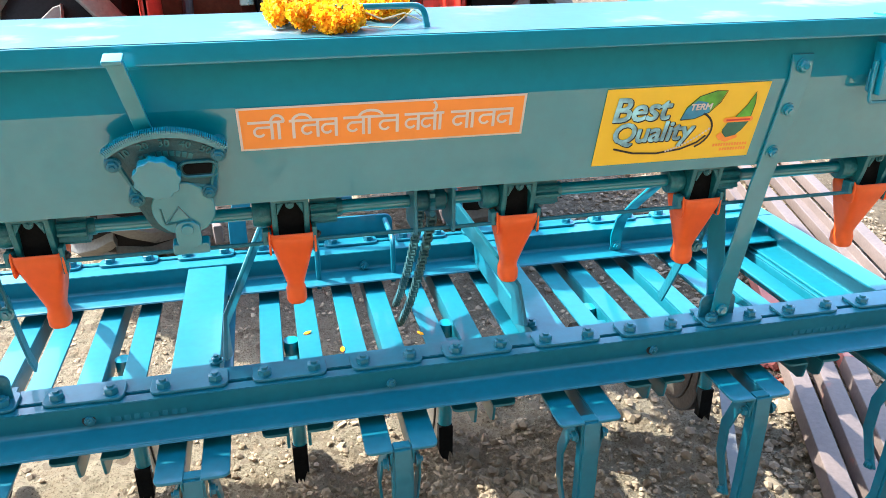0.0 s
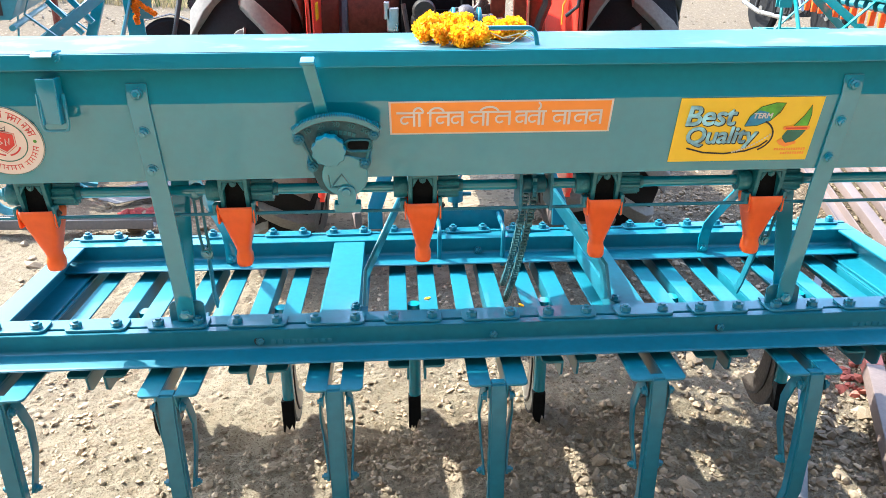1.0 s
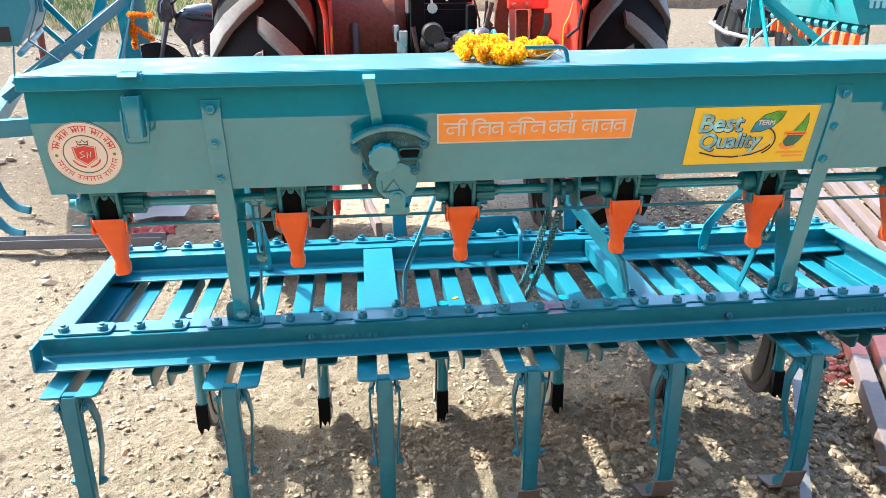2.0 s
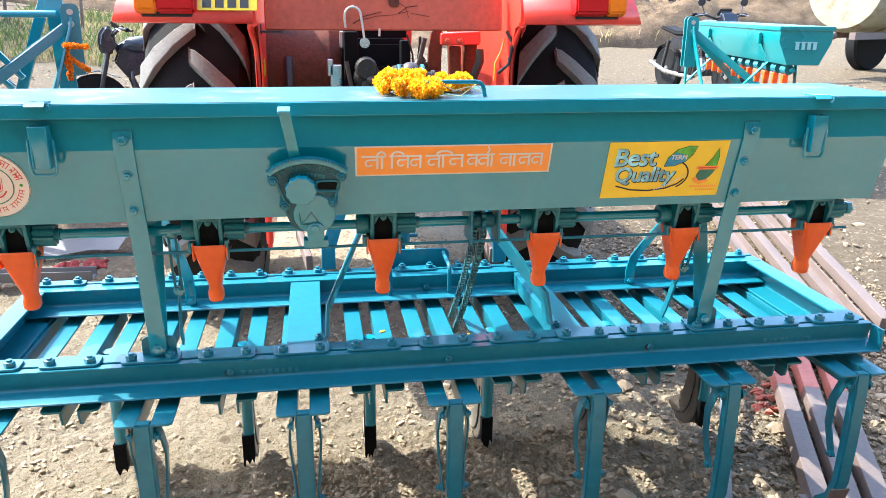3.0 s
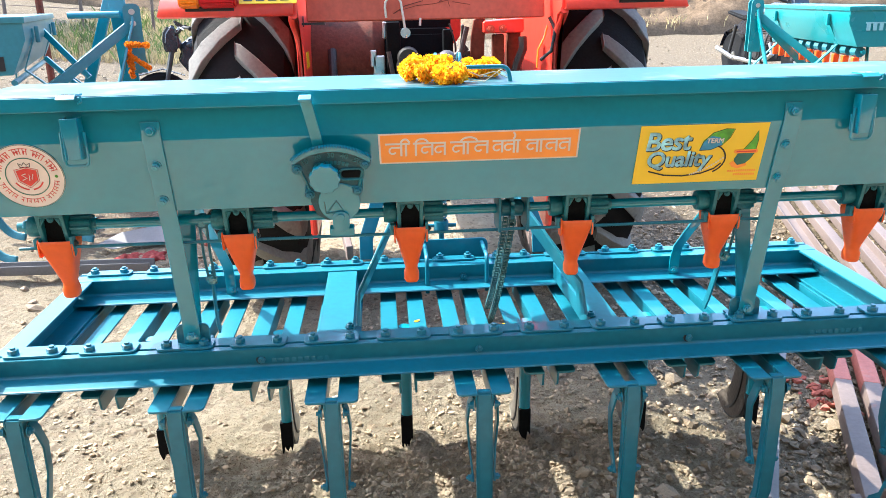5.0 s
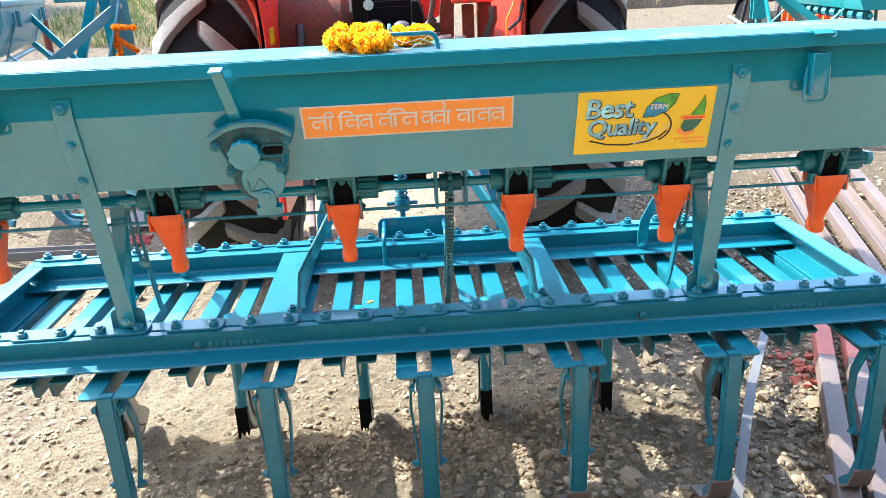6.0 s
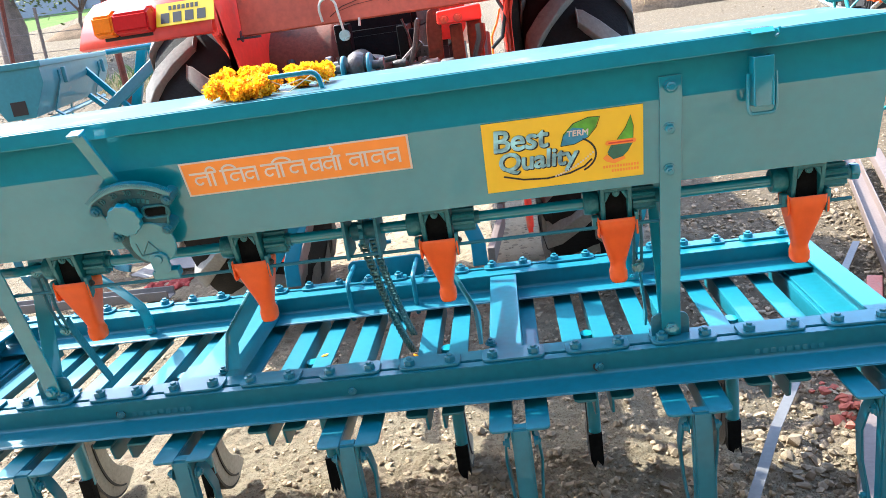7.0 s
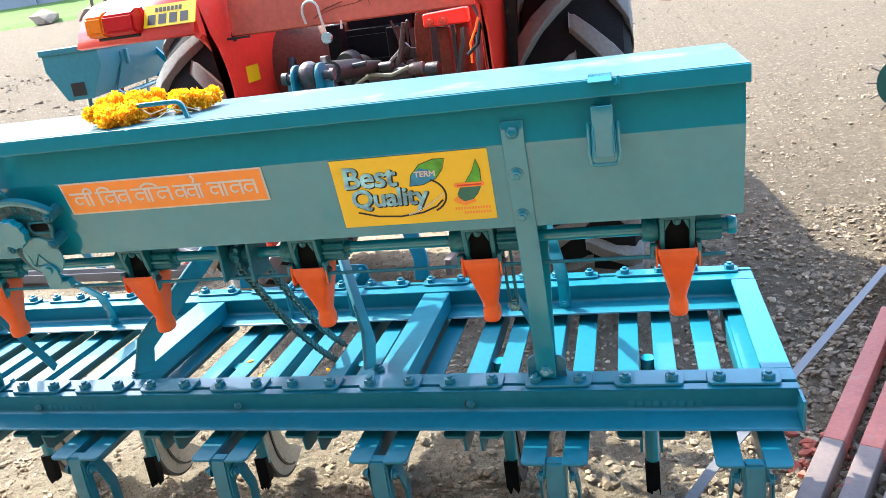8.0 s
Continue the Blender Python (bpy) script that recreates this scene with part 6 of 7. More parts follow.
    for k, (x, z, rr) in enumerate(((-0.06, 0.985, 0.016), (0.0, 0.975, 0.013), (0.045, 1.0, 0.017), (0.09, 0.98, 0.014), (0.15, 0.985, 0.02), (0.2, 0.975, 0.024))):
        bm = B()
        lathe(bm, [(-0.03, 0), (-0.03, rr * 0.6), (-0.015, rr), (0.02, rr), (0.028, rr * 0.5), (0.028, 0)], (x, 1.24, z), "x", 12)
        part("coupling", bm, (LINKAGE, IRON, BLACK)[k % 3], tractor, "greasy hydraulic coupling")
    bm = B()
    rod(bm, [(-0.06, 1.22, 0.955), (0.0, 1.20, 0.985), (0.07, 1.20, 0.975), (0.13, 1.21, 0.995)], 0.006, 8)
    part("hose", bm, CREAM, tractor, "thin pale hose")
    bm = B()
    strip(bm, [(0.192, 1.31, 1.148), (0.172, 1.31, 1.14), (0.164, 1.31, 1.09), (0.160, 1.31, 0.98), (0.160, 1.31, 0.72)], 0.05, 0.018, up=(0, -1, 0))
    part("bracket_leg", bm, RUST_RED, tractor, "curved brown-red bracket leg", bevel=0.003)
    part("bracket_leg", box(B(), 0.217, 0.258, 1.29, 1.33, 0.72, 1.10), RUST_RED, tractor, "brown-red bracket leg", bevel=0.004)
    part("bracket_leg", box(B(), 0.272, 0.322, 1.31, 1.36, 0.72, 1.12), RUST_RED, tractor, "brown-red bracket leg", bevel=0.006)
    # black boxes added to darken the open gaps beside the rear wheels
    for xa, xb in ((0.405, 0.458), (-0.512, -0.458)):
        part("gap_backing", box(B(), xa, xb, 1.5, 1.62, 0.45, 1.27), BLACK, tractor, "added black backing that darkens the gap inside the wheel", bevel=0.006)
    # red bracket right of the gearbox
    bm = B()
    prism(bm, [(0.18, 1.147), (0.325, 1.155), (0.327, 1.11), (0.318, 1.104), (0.18, 1.104)], "y", 1.27, 1.32)
    br = part("lift_bracket", bm, RED, tractor, "red lift bracket", bevel=0.006)
    for x in (0.205, 0.25):
        bm = B()
        hexbolt(bm, Matrix.Translation((x, 1.268, 1.12)) @ Euler((radians(90), 0, 0)).to_matrix().to_4x4(), 0.011, 0.01)
        part("bolt", bm, RED_DULL, br)
    bm = B()
    rod(bm, [(0.38, 1.10, 1.16), (0.40, 1.09, 1.12), (0.385, 1.08, 1.05), (0.35, 1.09, 1.02)], 0.006, 8)
    part("wiring", bm, BLACK, tractor, "hanging black cable")
    bm = B()
    rod(bm, [(0.318, 1.25, 1.09), (0.318, 1.24, 1.05), (0.30, 1.25, 1.0), (0.285, 1.25, 0.94)], 0.016, 8)
    part("plug", bm, BLACK, tractor, "hanging black plug")
    bm = B()
    rod(bm, [(0.385, 1.15, 1.13), (0.372, 1.14, 1.09), (0.352, 1.14, 1.05), (0.35, 1.14, 0.99)], 0.0035, 6)
    part("wire", bm, AMBER, tractor, "loose yellow wire")
    # scratches through the paint of the cross panel
    for k, path in enumerate(([(-0.12, 1.19), (-0.06, 1.205), (0.0, 1.21), (0.05, 1.222)], [(0.015, 1.215), (0.045, 1.235), (0.08, 1.24)], [(0.0, 1.26), (0.04, 1.235), (0.05, 1.20)], [(-0.14, 1.18), (-0.10, 1.205), (-0.04, 1.22)], [(0.06, 1.215), (0.12, 1.205)])):
        bm = B()
        sweep(bm, [(x, 1.15 + 0.117 * (z - 1.16) - 0.0003, z) for x, z in path], ring(0.0010 + 0.0005 * (k % 2), 6), up=(0, 0, 1))
        part("scratch", bm, RUST_RED, pl, "dark scratch through the paint")
    bm = B()
    prism(bm, rounded(-0.018, 0.018, 1.235, 1.287, 0.012, 4), "y", 1.1555, 1.1575)
    part("worn_spot", bm, RUST_RED, pl, "dark rubbed spot")


def arc3(c, r, a0, a1, n=7):
    return [(c[0] + r * math.cos(radians(a0 + (a1 - a0) * k / n)), c[1], c[2] + r * math.sin(radians(a0 + (a1 - a0) * k / n))) for k in range(n + 1)]


def tractor_front():
    """Bonnet, engine, front axle and small front wheels, whose shade falls across the yard."""
    bm = B()
    secs = [(2.55, 0.25, 1.0, 1.74), (3.2, 0.25, 0.95, 1.72), (4.1, 0.24, 0.9, 1.64), (4.5, 0.22, 0.86, 1.56), (4.58, 0.18, 0.86, 1.44)]
    rings = [[bm.verts.new((a - 0.02, y, c)) for a, c in rounded(-w, w, z0, z1, 0.07, 4)] for y, w, z0, z1 in secs]
    for r0, r1 in zip(rings, rings[1:]):
        k = len(r0)
        for i in range(k):
            bm.faces.new((r0[i], r0[(i + 1) % k], r1[(i + 1) % k], r1[i]))
    bm.faces.new(rings[0])
    bm.faces.new(rings[-1][::-1])
    part("bonnet", bm, RED, tractor, "long rounded red bonnet", sharp=50)
    part("engine_block", box(B(), -0.2, 0.16, 2.55, 4.1, 0.5, 1.0), BLACK, tractor, "oily black engine", bevel=0.03, seg=2)
    bm = B()
    rod(bm, [(-0.6, 3.85, 0.42), (-0.02, 3.85, 0.5), (0.56, 3.85, 0.42)], 0.045, 10)
    part("front_axle", bm, RUST_RED, tractor)
    for x in (-0.62, 0.58):
        w = new("front_wheel")
        w.parent = tractor
        w.location = (x, 3.85, 0.36)
        bm = B()
        lathe(bm, [(-0.07, 0.2), (-0.09, 0.26), (-0.07, 0.34), (0, 0.36), (0.07, 0.34), (0.09, 0.26), (0.07, 0.2)], (0, 0, 0), "x", 36)
        part("tyre", bm, RUBBER, w)
        bm = B()
        lathe(bm, [(-0.05, 0.0), (-0.05, 0.1), (-0.03, 0.19), (-0.065, 0.205), (0.065, 0.205), (0.03, 0.19), (0.05, 0.1), (0.05, 0)], (0, 0, 0), "x", 28)
        part("rim", bm, RUST_RED, w)


tractor_middle()
tractor_front()


# ---- other drills in the yard ----
def yard_drill(label, at, rz, paint, length, depth, mast, cups=True, n_cups=9, group="spare seed drills"):
    """A simpler drill seen from afar: hopper along local x, hitch mast on local +y."""
    d = thing("spare_seed_drill", label, "farm machine", group, at, rz)
    h = length / 2
    bm = B()
    prof = [(-depth / 2, 1.06), (-depth / 2, 0.975), (-depth / 2 + 0.07, 0.82), (depth / 2 - 0.07, 0.82), (depth / 2, 0.975), (depth / 2, 1.06)]
    prism(bm, prof, "x", -h, h)
    part("hopper", bm, paint, d, bevel=0.003)
    bm = B()
    box(bm, -h - 0.008, h + 0.008, -depth / 2 - 0.01, depth / 2 + 0.01, 1.05, 1.08)
    part("hopper_lid", bm, paint, d, bevel=0.003)
    for y0 in (-0.16, 0.38):
        bm = B()
        box(bm, -h - 0.08, h + 0.08, y0, y0 + 0.075, 0.42, 0.5)
        part("cross_beam", bm, paint, d, bevel=0.003)
    for s in (-1, 1):
        bm = B()
        box(bm, min(s * (h + 0.02), s * (h + 0.08)), max(s * (h + 0.02), s * (h + 0.08)), -0.085, 0.38, 0.42, 0.5)
        part("side_beam", bm, paint, d, bevel=0.003)
        for y, ye in ((-depth / 2, -0.12), (depth / 2, 0.42)):
            bm = B()
            x = s * h * 0.62
            e = 0.004 if y > 0 else -0.004
            strip(bm, [(x, y + e, 1.02), (x, y + e, 0.97), (x, y * 0.55 + e, 0.82), (x, ye, 0.5)], 0.04, 0.008, up=(0, 1, 0))
            part("support_strap", bm, paint, d)
        bm = B()
        x = s * h * 0.62
        box(bm, x - 0.05, x - 0.02, depth / 2 + 0.01, depth / 2 + 0.03, 0.95, 1.03)
        part("latch", bm, paint, d, bevel=0.003)
    for k in range(7):
        x = -h + (k + 0.5) * length / 7
        bm = B()
        strip(bm, [(x, 0.2, 0.42), (x, 0.18, 0.2), (x, 0.22, 0.02), (x, 0.28, 0.0)], 0.04, 0.02, up=(0, -1, 0))
        part("tyne", bm, paint, d)
    bm = B()
    rod(bm, [(-h, 0.06, 0.785), (h, 0.06, 0.785)], 0.014, 8)
    part("feed_shaft", bm, paint, d)
    if cups:
        for k in range(n_cups):
            x = -h + (k + 0.5) * length / n_cups
            bm = B()
            lathe(bm, [(-0.045, 0.0), (-0.045, 0.035), (0.045, 0.035), (0.045, 0)], (x, 0.07, 0.785), "x", 10)
            part("feed_housing", bm, TEAL_CAST, d)
            bm = B()
            prism(bm, [(x - 0.026, 0.75), (x + 0.026, 0.75), (x + 0.011, 0.655), (x - 0.011, 0.655)], "y", 0.06, 0.1)
            part("funnel", bm, ORANGE if paint is TEAL_LIGHT else TEAL_CAST, d, bevel=0.004)
    ym = mast
    for s in (-1, 1):
        bm = B()
        strip(bm, [(0.30 * s, 0.44, 0.48), (0.24 * s, 0.46, 0.6), (0.06 * s, ym, 1.02), (0.05 * s, ym, 1.05)], 0.055, 0.012, up=(0, -1, 0))
        part("mast_bar", bm, paint, d, bevel=0.002)
        bm = B()
        strip(bm, [(0.32 * s, -0.10, 0.5), (0.05 * s, ym - 0.03, 1.0)], 0.055, 0.012, up=(1, 0.3 * s, 0))
        part("mast_stay", bm, paint, d, bevel=0.002)
        bm = B()
        prism(bm, rounded(ym - 0.045, ym + 0.045, 0.74, 1.13, 0.03, 4, (0, 0, 1, 1)), "x", 0.045 * s - 0.007, 0.045 * s + 0.007)
        pl = part("mast_plate", bm, paint, d)
        bm = B()
        for z in (1.02, 1.085):
            bm = B()
            lathe(bm, [(0.045 * s - 0.011, 0.0), (0.045 * s - 0.011, 0.017), (0.045 * s + 0.011, 0.017), (0.045 * s + 0.011, 0)], (0, ym, z), "x", 12)
            part("pin_hole", bm, ZINC, pl)
    return d


left_drill = yard_drill("dusty teal seed drill standing beside the tractor", (-2.336, 3.39, 0.04), -73, GREY_TEAL, 1.94, 0.265, 0.6, cups=False)
left_drill.matrix_world = left_drill.matrix_world @ Matrix.Diagonal((1, 1.1, 1.06, 1))
right_drill = yard_drill("bright turquoise seed drill with orange funnels parked across the yard", (3.235, 4.42, 0.05), 80, TEAL_LIGHT, 1.9, 0.36, 0.52, n_cups=11)
bm = B()
box(bm, 0.969, 0.974, -0.03, 0.035, 0.84, 0.905)
part("end_opening", bm, INK, left_drill, "dark square opening in the hopper's end")
# plain light strokes where the far hopper is lettered
bm = B()
for k in range(4):
    box(bm, -0.9565, -0.9505, -0.075 + k * 0.04, -0.052 + k * 0.04, 0.925, 0.97)
box(bm, -0.9565, -0.9505, -0.08, 0.075, 0.97, 0.978)
part("white_shape", bm, PALE_TEAL, right_drill)
bm = B()
for x0, x1 in ((-0.62, -0.30), (-0.05, 0.02), (0.22, 0.52)):
    n = int((x1 - x0) / 0.05)
    for k in range(n):
        box(bm, x0 + k * 0.05, x0 + k * 0.05 + 0.03, 0.1765, 0.1785, 0.985, 1.02)
part("white_shape", bm, PALE_TEAL, right_drill)
# mast of the left drill stands nearer, with a tube across and a garland
back = left_drill.matrix_world.inverted()
for name, path, w, t in (("cross_tube", [(-2.114, 3.66, 1.175), (-1.80, 3.66, 1.176)], 0, 0.022), ("mast_bar", [(-2.10, 3.76, 0.70), (-1.79, 3.76, 1.52)], 0.062, 0.03),
                         ("mast_bar", [(-1.79, 3.71, 0.60), (-1.835, 3.71, 1.45)], 0.105, 0.014), ("brace", [(-2.27, 3.6, 1.10), (-2.02, 3.6, 0.80)], 0.035, 0.02),
                         ("brace", [(-2.25, 3.55, 0.93), (-2.07, 3.55, 0.74)], 0.03, 0.02)):
    bm = B()
    if w:
        strip(bm, path, w, t, up=(0, -1, 0))
    else:
        rod(bm, path, t, 14)
    bm.transform(back)
    part(name, bm, TEAL, left_drill, bevel=0.002 if w else 0)
# its curved tynes reach the ground at the near end
for dx, dy in ((0.0, 0.0), (-0.13, 0.42), (0.26, 0.33)):
    bm = B()
    path = smooth_line([(-2.215 + dx, 2.31 + dy, 0.43), (-2.215 + dx, 2.31 + dy, 0.28), (-2.19 + dx, 2.30 + dy, 0.14), (-2.12 + dx, 2.28 + dy, 0.05), (-2.03 + dx, 2.25 + dy, 0.03)], 4)
    strip(bm, path, 0.04, 0.018, up=(0, -1, 0.2))
    bm.transform(back)
    part("tyne", bm, TEAL_DARK, left_drill, "dark curved spring tyne", bevel=0.003)
rng = random.Random(9)
spots = [(-1.71 + 0.012 * rng.random(), 3.44, 0.99 - 0.022 * k) for k in range(9)] + [(-1.71 + 0.022 * k, 3.44, 1.0 - 0.001 * k) for k in range(6)] + [(-1.70 + 0.02 * k, 3.44, 0.93 - 0.014 * k) for k in range(6)]
garland("flower_garland", spots, 0.018, PETAL_O, "small orange marigold garland tied to the spare drill's mast", 13)


# ---- spiked drive wheel ----
wheel = thing("spiked_wheel", "dark green spiked drive wheel leaning in the yard", "wheel", at=(2.59, 4.5, 0.225), rz=62)
bm = B()
lathe(bm, [(-0.02, 0.0), (-0.02, 0.06), (-0.006, 0.07), (-0.006, 0.18), (0.006, 0.18), (0.006, 0.07), (0.02, 0.06), (0.02, 0)], (0, 0, 0), "x", 40)
part("disc", bm, GREEN_DISC, wheel)
for k in range(14):
    a = 2 * math.pi * k / 14
    bm = B()
    rod(bm, [(0.012, 0.13 * math.cos(a), 0.13 * math.sin(a)), (0.012, 0.24 * math.cos(a), 0.24 * math.sin(a))], 0.007, 6)
    part("spike", bm, IRON, wheel)


# ---- motorcycles ----
def motorcycle(label, at, rz, mirrors=True):
    b = thing("motorcycle", label, "motorcycle", "", at, rz)
    for y in (-0.65, 0.65):
        w = new("wheel")
        w.parent = b
        w.location = (0, y, 0.30)
        bm = B()
        lathe(bm, [(-0.04, 0.24), (-0.05, 0.27), (-0.03, 0.30), (0.03, 0.30), (0.05, 0.27), (0.04, 0.24)], (0, 0, 0), "x", 32)
        part("tyre", bm, RUBBER, w)
        bm = B()
        lathe(bm, [(-0.03, 0.225), (-0.03, 0.243), (0.03, 0.243), (0.03, 0.225)], (0, 0, 0), "x", 32)
        lathe(bm, [(-0.05, 0.0), (-0.05, 0.04), (0.05, 0.04), (0.05, 0)], (0, 0, 0), "x", 14)
        for k in range(10):
            a = 2 * math.pi * k / 10
            rod(bm, [(0, 0.03 * math.cos(a), 0.03 * math.sin(a)), (0, 0.235 * math.cos(a), 0.235 * math.sin(a))], 0.006, 5)
        part("rim", bm, ZINC, w)
    bm = B()
    secs = [(0.42, 0.04, 0.80, 0.86), (0.32, 0.11, 0.76, 0.93), (0.12, 0.125, 0.74, 0.95), (-0.06, 0.09, 0.74, 0.88), (-0.12, 0.07, 0.74, 0.83)]
    rings = [[bm.verts.new((a, y, c)) for a, c in rounded(-w, w, z0, z1, min(w, (z1 - z0) / 2) * 0.8, 3)] for y, w, z0, z1 in secs]
    for r0, r1 in zip(rings, rings[1:]):
        k = len(r0)
        for i in range(k):
            bm.faces.new((r0[i], r0[(i + 1) % k], r1[(i + 1) % k], r1[i]))
    bm.faces.new(rings[0])
    bm.faces.new(rings[-1][::-1])
    part("fuel_tank", bm, BIKE, b, "glossy black fuel tank", sharp=50)
    for s in (-1, 1):
        bm = B()
        prism(bm, [(0.40, 0.84), (0.46, 0.70), (0.36, 0.56), (0.24, 0.60), (0.08, 0.72), (0.10, 0.78), (0.30, 0.80)], "x", *sorted((0.10 * s, 0.15 * s)))
        part("tank_shroud", bm, BIKE, b, "angular black side panel", bevel=0.012, seg=2)
        bm = B()
        prism(bm, [(-0.12, 0.72), (-0.40, 0.74), (-0.52, 0.66), (-0.40, 0.56), (-0.15, 0.58)], "x", *sorted((0.09 * s, 0.125 * s)))
        part("side_cover", bm, BIKE, b, bevel=0.01, seg=2)
        bm = B()
        rod(bm, bend((0.13 * s, 0.30, 0.66), (0.24 * s, 0.34, 0.60), (0.25 * s, 0.30, 0.40), 0.06) + bend((0.25 * s, 0.30, 0.40), (0.24 * s, 0.24, 0.26), (0.10 * s, 0.20, 0.25), 0.05), 0.012, 8)
        part("crash_guard", bm, BLACK, b, "bent tube leg guard")
        bm = B()
        rod(bm, [(0.10 * s, -0.02, 0.29), (0.26 * s, -0.02, 0.30)], 0.014, 8)
        part("foot_peg", bm, RUBBER, b)
    bm = B()
    rod(bm, [(0.10, 0.22, 0.48), (0.14, 0.32, 0.36), (0.15, 0.10, 0.24), (0.16, -0.5, 0.28), (0.17, -0.85, 0.38)], 0.028, 10)
    part("exhaust_pipe", bm, ZINC, b)
    for s in (-1, 1):
        bm = B()
        rod(bm, [(0.13 * s, -0.62, 0.31), (0.13 * s, -0.50, 0.68)], 0.022, 10)
        part("rear_shock", bm, BLACK, b)
    bm = B()
    prism(bm, [(-0.10, 0.74), (-0.10, 0.82), (-0.4, 0.80), (-0.75, 0.86), (-0.78, 0.82), (-0.4, 0.74)], "x", -0.12, 0.12)
    part("seat", bm, RUBBER, b, bevel=0.02, seg=2)
    bm = B()
    box(bm, -0.14, 0.14, -0.18, 0.16, 0.26, 0.46)
    lathe(bm, [(-0.17, 0.0), (-0.17, 0.09), (-0.14, 0.11), (0.14, 0.11), (0.17, 0.09), (0.17, 0)], (0, -0.02, 0.36), "x", 20)
    part("engine", bm, BLACK, b, bevel=0.02, seg=2)
    bm = B()
    for k in range(7):
        box(bm, -0.10, 0.10, 0.02, 0.20, 0.47 + 0.025 * k, 0.482 + 0.025 * k)
    box(bm, -0.07, 0.07, 0.05, 0.17, 0.46, 0.66)
    part("cylinder", bm, LINKAGE, b, "finned engine cylinder")
    bm = B()
    rod(bm, [(0, 0.46, 0.92), (0, 0.34, 0.62), (0, 0.22, 0.30)], 0.022, 8)
    part("frame_tube", bm, BLACK, b)
    bm = B()
    for x in (-0.09, 0.09):
        rod(bm, [(x, 0.65, 0.30), (x, 0.48, 0.92)], 0.022, 10)
    part("fork", bm, BLACK, b)
    bm = B()
    rod(bm, [(-0.38, 0.30, 1.0), (-0.28, 0.40, 1.02), (-0.08, 0.46, 0.95), (0.08, 0.46, 0.95), (0.28, 0.40, 1.02), (0.38, 0.30, 1.0)], 0.014, 8)
    part("handlebar", bm, BLACK, b)
    bm = B()
    lathe(bm, [(0.47, 0.04), (0.50, 0.075), (0.57, 0.075), (0.585, 0.0)], (0, 0, 0.86), "y", 18)
    part("headlamp", bm, ZINC, b, "round headlamp")
    bm = B()
    prism(bm, [(0.44, 0.80), (0.56, 0.76), (0.60, 0.86), (0.58, 0.97), (0.52, 1.05), (0.44, 1.02)], "x", -0.115, 0.115)
    part("headlamp_cowl", bm, BIKE, b, "angular black headlamp cowl", bevel=0.03, seg=3)
    bm = B()
    prism(bm, [(0.40, 0.99), (0.47, 1.05), (0.47, 1.09), (0.38, 1.03)], "x", -0.09, 0.09)
    part("instruments", bm, BLACK, b, bevel=0.012, seg=2)
    for s in (-1, 1):
        bm = B()
        lathe(bm, [(0.25, 0.012), (0.25, 0.02), (0.37, 0.021), (0.39, 0.014)], (0, 0, 0), "x", 12)
        g = part("grip", bm, RUBBER, b)
        g.matrix_local = Matrix.Translation((0, 0.345, 1.01)) @ Euler((0, 0, 0 if s > 0 else math.pi)).to_matrix().to_4x4()
        bm = B()
        rod(bm, [(0.24 * s, 0.43, 1.02), (0.38 * s, 0.40, 1.0)], 0.006, 6)
        part("brake_lever", bm, ZINC, b)
    bm = B()
    strip(bm, [(0, 0.98, 0.42), (0, 0.85, 0.58), (0, 0.62, 0.63), (0, 0.42, 0.56)], 0.12, 0.006)
    part("mudguard", bm, BIKE, b)
    bm = B()
    strip(bm, [(0, -0.95, 0.40), (0, -0.85, 0.58), (0, -0.6, 0.66)], 0.14, 0.006)
    part("mudguard", bm, BIKE, b)
    for s in (-1, 1) if mirrors else ():
        bm = B()
        rod(bm, [(0.26 * s, 0.41, 1.02), (0.29 * s, 0.38, 1.13)], 0.007, 6)
        lathe(bm, [(-0.02, 0.0), (-0.02, 0.035), (0.0, 0.05), (0.012, 0.05), (0.012, 0)], (0.30 * s, 0.38, 1.16), "y", 14)
        part("mirror", bm, BIKE, b)
    return b


motorcycle("black motorcycle parked beyond the tractor wheel", (-1.6, 6.0, ground_z(0, 6.0)), 106, False).scale = (0.93, 0.93, 0.93)
motorcycle("black motorcycle parked behind the turquoise drill", (4.6, 8.05, ground_z(0, 8.05)), 188)
motorcycle("dark motorcycle standing far across the road", (10.6, 21.0, ground_z(0, 21)), 100)


# ---- far things ----
def mound(name, at, size, label, material, seed):
    bm = B()
    bmesh.ops.create_grid(bm, x_segments=100, y_segments=64, size=1.0)
    off = Vector((seed, seed * 2, 0))
    for v in bm.verts:
        x, y = v.co.x, v.co.y
        e = max(0, 1 - x * x) * max(0, 1 - y * y)
        h = e ** 0.6 * size[2] * (0.75 + 0.5 * noise.noise(Vector((x * 2.5, y * 2, 0)) + off)) + e * 0.2 * noise.noise(Vector((x * 12, y * 9, 2)) + off) + e ** 0.5 * 0.13 * noise.noise(Vector((x * 34, y * 22, 5)) + off)
        px, py = at[0] + x * size[0], at[1] + y * size[1]
        v.co = Vector((px, py, ground_z(px, py) - 0.05 + h))
    return tagged(part(name, bm, material, sharp=28), label, "earth bank")


mound("earth_bank", (6.0, 17.5, 0), (4.6, 2.4, 1.5), "bank of dug brown earth along the road", SOIL, 3.0)
mound("earth_bank", (14.0, 25.5, 0), (9, 3.0, 1.6), "long bank of dug brown earth beyond the road", SOIL, 9.0)
mound("earth_bank", (-7.0, 21.0, 0), (4.5, 2.0, 0.9), "low earth bank grown with dry grass", SOIL, 5.0)


